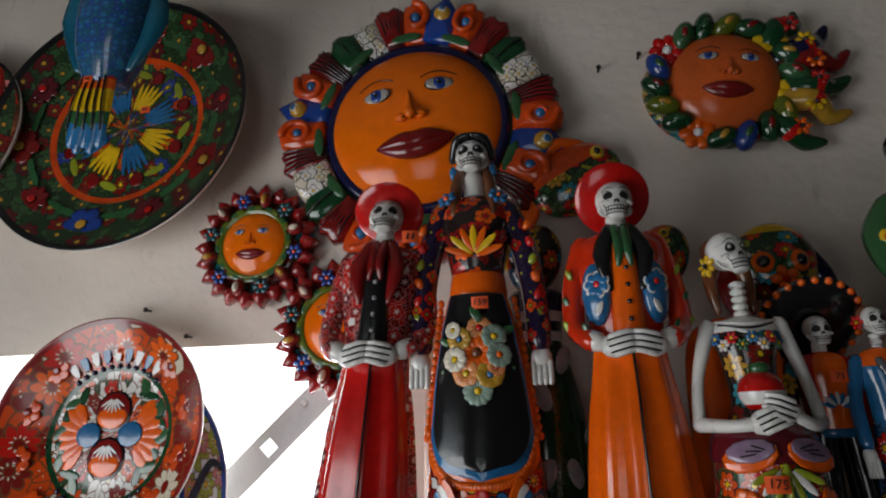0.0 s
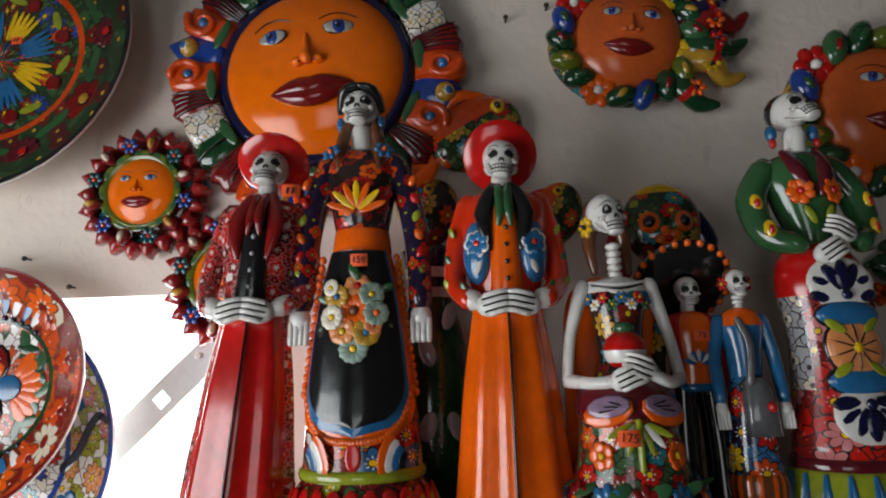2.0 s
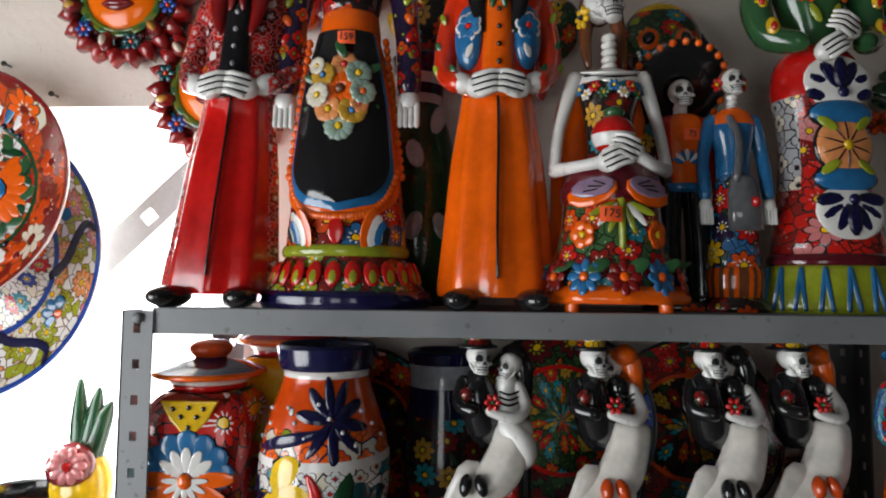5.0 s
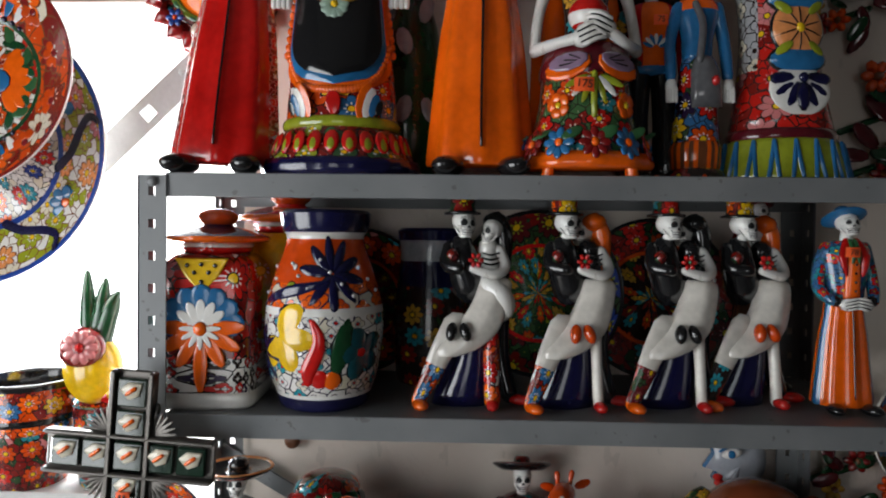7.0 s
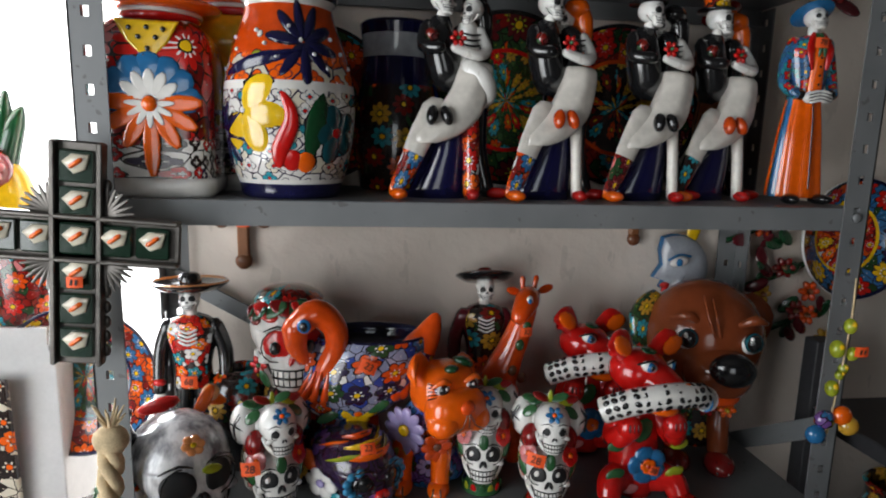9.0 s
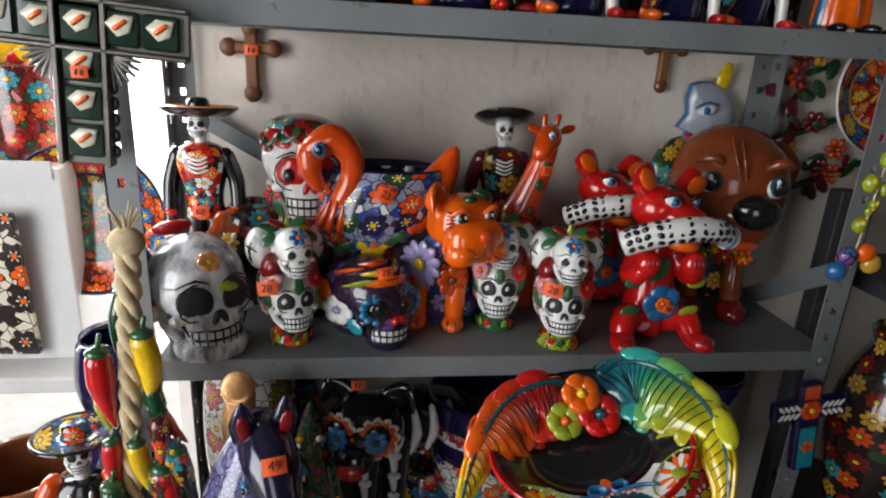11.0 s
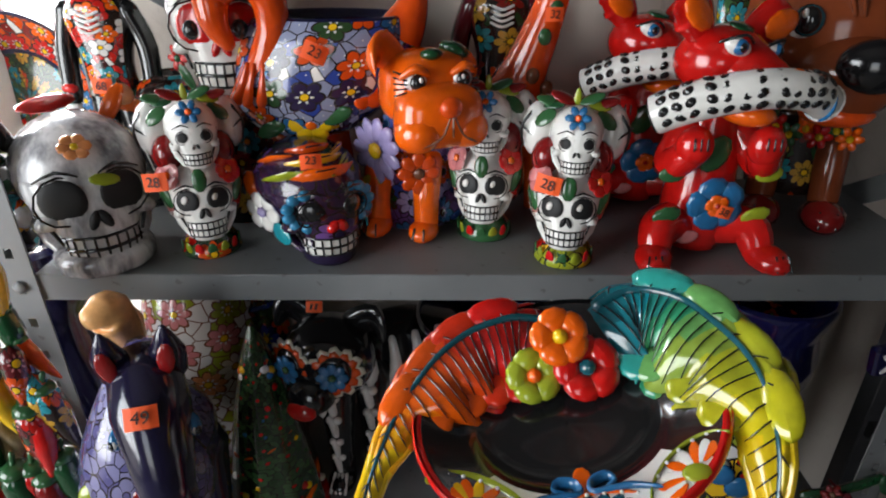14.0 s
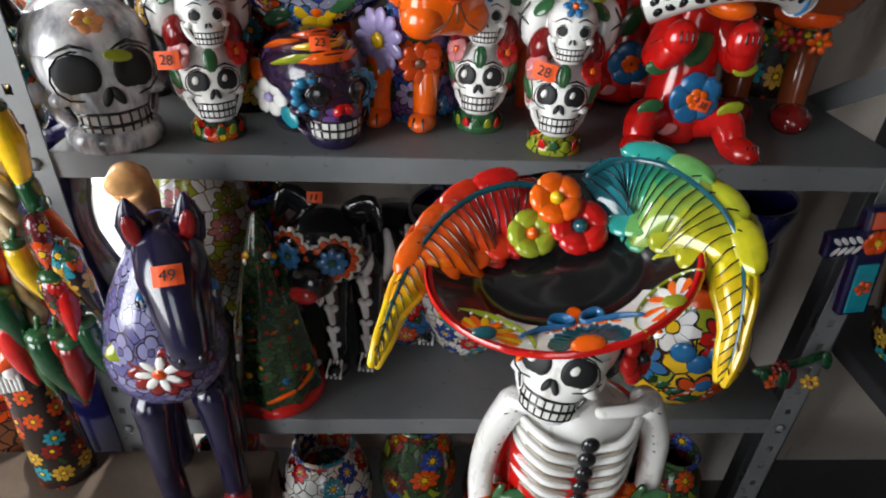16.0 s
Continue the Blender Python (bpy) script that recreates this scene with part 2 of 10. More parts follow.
# ---- mesh building ----
class Mesh:
    """Collects shapes, each with its material, into one mesh."""

    def __init__(self, m=None):
        self.v, self.f, self.uv, self.mi, self.sm, self.slots, self.m, self.uk = [], [], [], [], [], [], m or Matrix(), 1.0
        self.lt = 0.16

    def slot(self, mat):
        if mat not in self.slots:
            self.slots.append(mat)
        return self.slots.index(mat)

    def grid(self, rows, uvs, mat, smooth=True):
        base, w = len(self.v), len(rows[0])
        for row, ur in zip(rows, uvs):
            for p, u in zip(row, ur):
                self.v.append(self.m @ Vector(p))
                self.uv.append((u[0] * self.uk, u[1] * self.uk))
        for i in range(len(rows) - 1):
            for j in range(w - 1):
                a = base + i * w + j
                self.f.append((a, a + 1, a + w + 1, a + w))
                self.mi.append(self.slot(mat(i, j) if callable(mat) else mat))
                self.sm.append(smooth)

    def loft(self, secs, mat, n=24, sub=3, cap=True, flute=0, amp=0.0, a0=-math.pi, a1=math.pi, off=0.0, power=1.0):
        """Rings (z, rx, ry, cx, cy) joined; the angle runs from the back over the front. mat may take (height, angle)."""
        secs = [tuple(s) + (0.0,) * (5 - len(s)) for s in secs]
        if sub > 1:
            out = []
            for i in range(len(secs) - 1):
                p0, p1, p2, p3 = secs[max(i - 1, 0)], secs[i], secs[i + 1], secs[min(i + 2, len(secs) - 1)]
                for k in range(sub):
                    t = k / sub
                    out.append(tuple(0.5 * (2 * b + (c - a) * t + (2 * a - 5 * b + 4 * c - d) * t * t + (3 * b - a - 3 * c + d) * t ** 3)
                                     for a, b, c, d in zip(p0, p1, p2, p3)))
            secs = out + [secs[-1]]
        closed = a1 - a0 > 6.28
        rm = sum(s[1] + s[2] for s in secs) / (2 * len(secs))
        if cap and closed:
            secs = [(secs[0][0], 0, 0, secs[0][3], secs[0][4])] + secs + [(secs[-1][0], 0, 0, secs[-1][3], secs[-1][4])]
        rows, uvs, hs = [], [], []
        run = 0.0
        for i, (z, rx, ry, cx, cy) in enumerate(secs):
            if i:
                q = secs[i - 1]
                run += math.hypot(z - q[0], (rx + ry - q[1] - q[2]) / 2)
            row, ur = [], []
            for j in range(n + 1):
                a = a0 + (a1 - a0) * j / n
                k = 1 + amp * math.cos(flute * a) if flute else 1
                sx, cxx = math.sin(a), math.cos(a)
                if power != 1:
                    sx, cxx = math.copysign(abs(sx) ** power, sx), math.copysign(abs(cxx) ** power, cxx)
                row.append((cx + (rx * k + off) * sx, cy - (ry * k + off) * cxx, z))
                ur.append((a * rm, run))
            rows.append(row), uvs.append(ur), hs.append(z)
        if callable(mat):
            f = mat
            self.grid(rows, uvs, lambda i, j: f((hs[i] + hs[i + 1]) / 2, a0 + (a1 - a0) * (j + 0.5) / n))
        else:
            self.grid(rows, uvs, mat)

    def lathe(self, prof, mat, n=28, c=(0, 0, 0), cap=True, sub=1, flute=0, amp=0.0, sy=1.0):
        old = self.m
        self.m = old @ Matrix.Translation(c)
        self.loft([(z, r, r * sy) for r, z in prof], mat, n, sub, cap, flute, amp)
        self.m = old

    def ball(self, c, r, mat, rot=None, n=14, m=9, deform=None):
        r = (r, r, r) if not isinstance(r, tuple) else r
        rot = rot or Matrix.Identity(3)
        rows, uvs = [], []
        for i in range(m + 1):
            th = math.pi * i / m
            row, ur = [], []
            for j in range(n + 1):
                a = -math.pi + 2 * math.pi * j / n
                p = (math.sin(th) * math.sin(a), -math.sin(th) * math.cos(a), -math.cos(th))
                if deform:
                    p = deform(*p)
                row.append(Vector(c) + rot @ Vector((p[0] * r[0], p[1] * r[1], p[2] * r[2])))
                ur.append((a * (r[0] + r[1]) / 2, th * r[2]))
            rows.append(row), uvs.append(ur)
        self.grid(rows, uvs, (lambda i, j: mat((i + 0.5) / m * 2 - 1, -math.pi + 2 * math.pi * (j + 0.5) / n)) if callable(mat) else mat)

    def tube(self, pts, radii, mat, n=10, flat=1.0, sub=4, caps=True, flute=0, amp=0.0):
        pts = [Vector(p) for p in pts]
        if not isinstance(radii, (list, tuple)):
            radii = [radii] * len(pts)
        if sub > 1 and len(pts) > 2:
            q, rr = [], []
            for i in range(len(pts) - 1):
                p0, p1, p2, p3 = pts[max(i - 1, 0)], pts[i], pts[i + 1], pts[min(i + 2, len(pts) - 1)]
                for k in range(sub):
                    t = k / sub
                    q.append(0.5 * (2 * p1 + (p2 - p0) * t + (2 * p0 - 5 * p1 + 4 * p2 - p3) * t * t + (3 * p1 - p0 - 3 * p2 + p3) * t ** 3))
                    rr.append(radii[i] * (1 - t) + radii[i + 1] * t)
            pts, radii = q + [pts[-1]], rr + [radii[-1]]
        else:
            radii = list(radii)
        if caps:
            d0, d1 = (pts[0] - pts[1]).normalized(), (pts[-1] - pts[-2]).normalized()
            a, b = radii[0], radii[-1]
            pts = [pts[0] + d0 * a, pts[0] + d0 * a * 0.7] + pts + [pts[-1] + d1 * b * 0.7, pts[-1] + d1 * b]
            radii = [0, a * 0.7] + radii + [b * 0.7, 0]
        rows, uvs, side, run = [], [], None, 0.0
        rm = max(radii)
        for i, p in enumerate(pts):
            d = (pts[min(i + 1, len(pts) - 1)] - pts[max(i - 1, 0)]).normalized()
            if side is None:
                side = d.cross(Vector((0, 1, 0)))
                side = side if side.length > 0.05 else d.cross(Vector((1, 0, 0)))
            side = (side - d * side.dot(d)).normalized()
            up = side.cross(d)
            if i:
                run += (p - pts[i - 1]).length
            row, ur = [], []
            for j in range(n + 1):
                a = 2 * math.pi * j / n
                row.append(p + (side * math.cos(a) + up * math.sin(a) * flat) * radii[i] * (1 + amp * math.cos(flute * a)))
                ur.append((a * rm, run))
            rows.append(row), uvs.append(ur)
        tot = max(run, 1e-6)
        if callable(mat):
            f, rws = mat, rows
            lens = [u[0][1] / tot for u in uvs]
            self.grid(rows, uvs, lambda i, j: f((lens[i] + lens[i + 1]) / 2, j / n))
        else:
            self.grid(rows, uvs, mat)

    def box(self, c, size, mat, rot=None, bevel=0.0):
        c, rot = Vector(c), rot or Matrix.Identity(3)
        hx, hy, hz = (s / 2 for s in size)
        b = min(bevel, hx, hy, hz) if bevel else 0
        prof = [(-hz, b), (-hz + b, 0), (hz - b, 0), (hz, b)] if b else [(-hz, 0), (hz, 0)]
        rows = []
        first = [(0, 0, -hz)] * 9
        loops = []
        for z, ins in prof:
            x, y = hx - ins, hy - ins
            k = b * 0.6
            loops.append([(-x + k, -y, z), (x - k, -y, z), (x, -y + k, z), (x, y - k, z), (x - k, y, z), (-x + k, y, z), (-x, y - k, z), (-x, -y + k, z), (-x + k, -y, z)])
        rows = [first] + loops + [[(0, 0, hz)] * 9]
        self.grid([[c + rot @ Vector(p) for p in row] for row in rows], [[(p[0] + p[1] * 0.5, p[2] + p[1] * 0.5) for p in row] for row in rows], mat, smooth=False)

    def flower(self, c, nrm, r, petals, pm, cm, n=8, thick=0.35, wide=0.62):
        nrm = Vector(nrm).normalized()
        a = nrm.cross(Vector((0, 0, 1)))
        a = a.normalized() if a.length > 0.05 else Vector((1, 0, 0))
        b = a.cross(nrm)
        for i in range(petals):
            t = 2 * math.pi * i / petals
            d = a * math.cos(t) + b * math.sin(t)
            s = nrm.cross(d)
            rot = Matrix((d, s, nrm)).transposed()
            self.ball(Vector(c) + d * r * 0.6, (r * 0.42, r * wide * math.pi / petals * 0.95, r * thick * 0.5), pm, rot, n, 5)
        self.ball(Vector(c) + nrm * r * 0.06, (r * 0.27, r * 0.27, r * thick * 0.7), cm, Matrix((a, b, nrm)).transposed(), n, 5)

    def leaf(self, c, d, nrm, length, width, mat):
        d, nrm = Vector(d).normalized(), Vector(nrm).normalized()
        s = nrm.cross(d)
        nrm = d.cross(s)
        rot = Matrix((d, s, nrm)).transposed()
        self.ball(c, (length / 2, width / 2, width * self.lt), mat, rot, 10, 8)

    def slab(self, outline, depth, mat, side=None, y=0.0, dome=0.0, inner=0.85):
        """A plaque in the xz plane facing -y, its face at y - depth, rounded at the edge."""
        cx = sum(p[0] for p in outline) / len(outline)
        cz = sum(p[1] for p in outline) / len(outline)
        pts = list(outline) + [outline[0]]

        def ring(k, yy):
            return [(cx + (x - cx) * k, yy, cz + (z - cz) * k) for x, z in pts]
        rows = [ring(0.96, y), ring(1.0, y - depth * 0.5), ring(0.95, y - depth * 0.95), ring(inner, y - depth - dome * 0.3), ring(inner * 0.6, y - depth - dome * 0.8), ring(0.0, y - depth - dome)]
        rows = [r[::-1] for r in rows]
        uvs = [[(p[0], p[2]) for p in r] for r in rows]
        self.grid(rows, uvs, lambda i, j: (side or mat) if i < 2 else mat)

    def build(self, name, parent=None, at=None):
        me = bpy.data.meshes.new(name)
        me.from_pydata([tuple(p) for p in self.v], [], self.f)
        for s in self.slots:
            me.materials.append(s)
        me.polygons.foreach_set("material_index", self.mi)
        me.polygons.foreach_set("use_smooth", self.sm)
        lay = me.uv_layers.new(name="UVMap")
        idx = np.empty(len(me.loops), dtype=np.int32)
        me.loops.foreach_get("vertex_index", idx)
        lay.data.foreach_set("uv", np.array(self.uv, dtype=np.float32)[idx].ravel())
        me.update()
        ob = new(name, me)
        if at is not None:
            ob.matrix_basis = at
        if parent is not None:
            ob.parent = parent
        return ob


def thing(name, at, label, category, group="", kind=""):
    """An empty at a thing's base, to carry its parts."""
    o = new(name)
    o.empty_display_size = 0.05
    o.matrix_basis = at
    return tagged(o, label, category, group, kind)


def part(name, mesh, parent, label=""):
    return tagged(mesh.build(name, parent), label)


def turn(rx=0, ry=0, rz=0):
    return Euler([radians(a) for a in (rx, ry, rz)]).to_matrix()


# ---- the room ----
LINTEL, JAMB, WALL_Y = 1.985, -0.285, 1.068


def block(name, lo, hi, mat, label, category, bevel=0.0):
    m = Mesh()
    c = [(a + b) / 2 for a, b in zip(lo, hi)]
    m.box((0, 0, 0), [b - a for a, b in zip(lo, hi)], mat, bevel=bevel)
    return tagged(m.build(name, at=pose(*c)), label, category, kind="structure")


# unseen floor, outer walls and ceiling, coloured dark to bounce little light
FLOOR = plain("floor_cement", (0.12, 0.11, 0.10), 0.7, scale=5)
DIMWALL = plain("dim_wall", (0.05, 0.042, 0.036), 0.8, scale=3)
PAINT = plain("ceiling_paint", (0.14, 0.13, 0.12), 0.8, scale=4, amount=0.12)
block("wall_north", (JAMB, WALL_Y, 0), (1.7, 1.22, LINTEL), PLASTER, "uneven cream plaster wall behind the rack", "wall")
block("wall_north_upper", (-1.65, WALL_Y, LINTEL), (1.7, 1.22, 3.0), PLASTER, "uneven plaster wall above the bright doorway", "wall")
block("wall_north_west", (-1.65, WALL_Y, 0), (-1.5, 1.22, LINTEL), PLASTER, "plaster wall beside the bright doorway", "wall")
block("wall_east", (1.7, -3.0, 0), (1.85, 1.22, 3.0), DIMWALL, "unseen side wall of the shop, dark to cut bounce", "wall")
# west wall is unseen; its gap is added for the side fill lamp
block("wall_west_north", (-1.8, 0.30, 0), (-1.65, 1.22, 3.0), DIMWALL, "unseen side wall of the shop, dark to cut bounce", "wall")
block("wall_west_south", (-1.8, -3.0, 0), (-1.65, -1.10, 3.0), DIMWALL, "unseen side wall of the shop, dark to cut bounce", "wall")
block("wall_west_upper", (-1.8, -1.10, 2.1), (-1.65, 0.30, 3.0), DIMWALL, "unseen dark wall above the added side opening", "wall")
block("wall_south_west", (-1.8, -3.15, 0), (-0.9, -3.0, 3.0), DIMWALL, "unseen wall beside the street door, dark to cut bounce", "wall")
block("wall_south_east", (0.1, -3.15, 0), (1.85, -3.0, 3.0), DIMWALL, "unseen wall beside the street door, dark to cut bounce", "wall")
block("wall_south_upper", (-0.9, -3.15, 2.1), (0.1, -3.0, 3.0), DIMWALL, "unseen wall above the street door, dark to cut bounce", "wall")
block("floor", (-1.8, -3.15, -0.1), (1.85, 1.22, 0.0), FLOOR, "worn grey cement floor", "floor")
block("ceiling", (-1.8, -3.15, 3.0), (1.85, 1.22, 3.12), PAINT, "plain unseen ceiling, dark to cut bounce", "ceiling")
block("ground", (-40, -40, -0.25), (40, 40, -0.1), plain("ground_pale", (0.5, 0.48, 0.44), 0.9, scale=2), "pale sunlit ground outside", "ground")

# glowing plane in place of the sunlit patio beyond the doorway, far over the exposure
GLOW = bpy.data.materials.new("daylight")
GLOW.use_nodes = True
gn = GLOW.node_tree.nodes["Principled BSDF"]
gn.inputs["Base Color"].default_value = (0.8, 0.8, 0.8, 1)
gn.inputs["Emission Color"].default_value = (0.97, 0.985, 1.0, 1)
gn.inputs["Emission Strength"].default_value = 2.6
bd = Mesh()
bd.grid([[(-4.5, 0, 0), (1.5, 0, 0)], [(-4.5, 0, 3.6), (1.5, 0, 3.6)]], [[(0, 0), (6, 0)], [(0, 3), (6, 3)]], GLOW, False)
tagged(bd.build("backdrop", at=pose(0, 2.7, -0.1)), "glowing white plane in place of daylight beyond the doorway", "backdrop", kind="structure")

# ---- the rack ----
X0, X1, Y0, Y1 = -0.314, 0.655, 0.780, 1.055
SHELVES = (1.664, 1.361, 0.927, 0.526, 0.14)
rack = thing("metal_rack", pose(0, 0, 0), "grey painted slotted-angle steel rack with five shelves", "rack")


def angle_post(x, y, sx, sy, top, name="post"):
    """A slotted angle: two legs at right angles, with holes along them."""
    w, th = 0.036, 0.0022
    pitch = 0.0405
    m = Mesh()
    for along_x in (True, False):
        z = 0.0
        zs = []
        while z < top - 0.02:
            zs.append(z)
            z += pitch
        hw, hh = 0.0042, 0.0055
        for z in zs:
            z1 = min(z + pitch, top)
            zc = (z + z1) / 2
            for (a, b, c, d) in ((0, w / 2 - hw, z, z1), (w / 2 + hw, w, z, z1), (w / 2 - hw, w / 2 + hw, z, zc - hh), (w / 2 - hw, w / 2 + hw, zc + hh, z1)):
                if along_x:
                    m.box((x + sx * (a + b) / 2, y + sy * th / 2, (c + d) / 2), (b - a, th, d - c), STEEL)
                else:
                    m.box((x + sx * th / 2, y + sy * (a + b) / 2, (c + d) / 2), (th, b - a, d - c), STEEL)
    return part(name, m, rack)


for px, sx in ((X0, 1), (X1, -1)):
    for py, sy in ((Y0, 1), (Y1, -1)):
        angle_post(px, py, sx, sy, 1.670)
for i, z in enumerate(SHELVES):
    m = Mesh()
    lip = 0.030
    x0, x1 = X0 + 0.004, X1 - 0.004
    x0 += 0.03
    # folded sheet: top, with front and back lips turned under
    prof = [(Y0 + 0.016, z - lip), (Y0 + 0.004, z - lip), (Y0 + 0.003, z - 0.001), (Y0 + 0.004, z), (Y1 - 0.004, z), (Y1 - 0.003, z - 0.001), (Y1 - 0.004, z - lip), (Y1 - 0.016, z - lip),
            (Y1 - 0.016, z - lip + 0.002), (Y1 - 0.006, z - lip + 0.002), (Y1 - 0.006, z - 0.003), (Y0 + 0.006, z - 0.003), (Y0 + 0.006, z - lip + 0.002), (Y0 + 0.016, z - lip + 0.002), (Y0 + 0.016, z - lip)]
    m.grid([[(x0, y, h) for y, h in prof], [(x1, y, h) for y, h in prof]], [[(0, 0)] * len(prof)] * 2, STEEL, False)
    part("shelf", m, rack)
    for px in (X0 + 0.019, X1 - 0.019):
        b = Mesh()
        b.m = Matrix.Translation((px, Y0 - 0.001, z - 0.012)) @ pose(0, 0, 0, 90)
        b.lathe([(0.0065, 0), (0.0062, 0.003), (0.003, 0.0045)], STEEL, 12)
        part("bolt", b, rack)

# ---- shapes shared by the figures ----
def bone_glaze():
    """White slip with random brown streaks that stand in for shade in grooves."""
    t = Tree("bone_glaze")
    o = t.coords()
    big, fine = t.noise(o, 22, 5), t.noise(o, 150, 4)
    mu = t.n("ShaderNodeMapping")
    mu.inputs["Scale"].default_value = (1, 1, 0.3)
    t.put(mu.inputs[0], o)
    wash_shade = t.noise(mu.outputs[0], 90, 6)
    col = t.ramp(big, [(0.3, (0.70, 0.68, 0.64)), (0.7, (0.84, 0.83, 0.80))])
    col = t.mix(t.math("MULTIPLY", t.math("GREATER_THAN", wash_shade, 0.62), 0.28), col, (0.34, 0.29, 0.23))
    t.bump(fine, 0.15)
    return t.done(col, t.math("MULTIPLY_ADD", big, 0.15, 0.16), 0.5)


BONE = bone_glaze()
LINE = glaze("black")
SOCKET = plain("socket_black", (0.006, 0.006, 0.007), 0.6, amount=0.3, scale=40, bump=0.2)


def skull(m, c, s, tilt=0.0, yaw=0.0, lean=0.0, bone=None, eye=None, ring=None, glint=False, n=18, teeth=None, es=1.0):
    """A skull facing -y: domed crown, cheek bones, narrow jaw, dark sockets, a double row of teeth."""
    bone, eye, old = bone or BONE, eye or SOCKET, m.m
    m.uk = s
    m.m = old @ Matrix.Translation(c) @ turn(-tilt, lean, yaw).to_4x4() @ Matrix.Diagonal((s, s, s, 1))
    m.ball((0, 0.08, 0.27), (0.74, 0.84, 0.73), bone, None, n + 4, 12)
    m.loft([(-0.87, 0.20, 0.15, 0, -0.50), (-0.82, 0.31, 0.24, 0, -0.50), (-0.62, 0.40, 0.33, 0, -0.46), (-0.42, 0.43, 0.37, 0, -0.42), (-0.2, 0.57, 0.48, 0, -0.29), (0.05, 0.66, 0.60, 0, -0.16), (0.3, 0.68, 0.64, 0, -0.1)], bone, n + 6, 3, power=0.9)
    for sx in (-1, 1):
        m.ball((0.47 * sx, -0.50, -0.20), (0.19, 0.17, 0.11), bone, turn(0, 18 * sx, 0), 10, 6)
        m.tube([(0.60 * sx, -0.02, -0.22), (0.52 * sx, -0.18, -0.52), (0.34 * sx, -0.44, -0.76)], [0.09, 0.085, 0.06], bone, 8, 0.6, sub=2)
        if ring:
            for k in range(11):
                a = 2 * math.pi * k / 11
                m.ball((0.31 * sx + 0.27 * math.cos(a), -0.70 + 0.10 * abs(math.cos(a)) + 0.03 * abs(math.sin(a)), 0.06 + 0.29 * math.sin(a)), (0.10, 0.05, 0.10), ring, None, 8, 5)
        m.ball((0.305 * sx, -0.665, 0.05), (0.235 * es, 0.062, 0.245 * es), eye, turn(0, -14 * sx, 25 * sx), 16, 9)
        m.tube([(0.305 * sx + 0.255 * es * math.sin(q) * 1.0, -0.705 + 0.13 * es * sx * math.sin(q) * sx * (0.55 if math.sin(q) * sx > 0 else 0.15), 0.05 + 0.265 * es * math.cos(q)) for q in [i * 0.524 for i in range(13)]], 0.014, LINE, 4, sub=1, caps=False)
        if glint:
            m.ball((0.305 * sx - 0.06, -0.735, 0.10), (0.075, 0.03, 0.095), bone, turn(0, 25, 20 * sx), 8, 6)
        m.ball((0.058 * sx, -0.775, -0.22), (0.052 * es, 0.06, 0.115 * es), eye, turn(0, -22 * sx, 0), 8, 6)
        m.tube([(0.10 * sx, -0.775, 0.33), (0.30 * sx, -0.755, 0.42), (0.54 * sx, -0.585, 0.30)], [0.010, 0.024, 0.010], LINE, 4, sub=2, caps=False)
        m.tube([(0.62 * sx, -0.40, -0.10), (0.48 * sx, -0.58, -0.32), (0.42 * sx, -0.60, -0.50)], [0.012, 0.026, 0.014], LINE, 4, sub=2, caps=False)

    def bite(a, z, off=0.0):
        k = 1.0 if z > -0.62 else 1 - (-0.62 - z) * 0.55
        return ((0.408 * k + off) * math.sin(a), -0.452 - (0.345 * k + off) * math.cos(a), z)
    zs, angs = (-0.44, -0.52, -0.59, -0.67, -0.74), [-1.25 + 0.25 * i for i in range(11)]
    rows = [[bite(a, z, 0.014) for a in angs] for z in zs[::-1]]
    m.grid(rows, [[(p[0], p[2]) for p in r] for r in rows], teeth or bone)
    for z, r in ((-0.435, 0.020), (-0.59, 0.026), (-0.745, 0.020)):
        m.tube([bite(a, z + 0.02 * abs(a), 0.014) for a in angs], r, LINE, 4, sub=1, caps=False)
    for k in range(9):
        a = -1.12 + 0.28 * k
        m.tube([bite(a, -0.44, 0.012), bite(a, -0.59, 0.014), bite(a, -0.74, 0.012)], 0.016, LINE, 4, sub=1, caps=False)
    m.m, m.uk = old, 1.0


def fist(m, c, s, sx, mat=None, droop=0.0):
    """A bony hand lying across, its fingers towards the other side (-sx)."""
    mat = mat or BONE
    old = m.m
    m.m = old @ Matrix.Translation(c) @ turn(0, droop * sx, 0).to_4x4()
    m.ball((0, 0, 0), (0.022 * s, 0.013 * s, 0.017 * s), mat, None, 10, 7)
    for k in range(3):
        z = (0.0086 - 0.0088 * k) * s
        m.tube([(0.010 * s * sx, -0.0115 * s, z), (-0.016 * s * sx, -0.0150 * s, z), (-0.030 * s * sx, -0.009 * s, z - 0.002 * s)], 0.0013 * s, LINE, 5, sub=2)
    for k in range(4):
        z = (0.013 - 0.0088 * k) * s
        m.tube([(0.004 * s * sx, -0.008 * s, z), (-0.018 * s * sx, -0.013 * s, z), (-0.034 * s * sx, -0.006 * s, z - 0.003 * s)], [0.0046 * s, 0.0040 * s, 0.0030 * s], mat, 6, sub=2)
    m.m = old


def hanging_hand(m, c, s, mat=None):
    mat = mat or BONE
    m.ball(c, (0.015 * s, 0.011 * s, 0.016 * s), mat, None, 10, 7)
    for k in range(4):
        x = c[0] + (-0.011 + 0.0073 * k) * s
        m.tube([(x, c[1] - 0.004 * s, c[2] - 0.006 * s), (x, c[1] - 0.007 * s, c[2] - 0.034 * s)], 0.0041 * s, mat, 6)


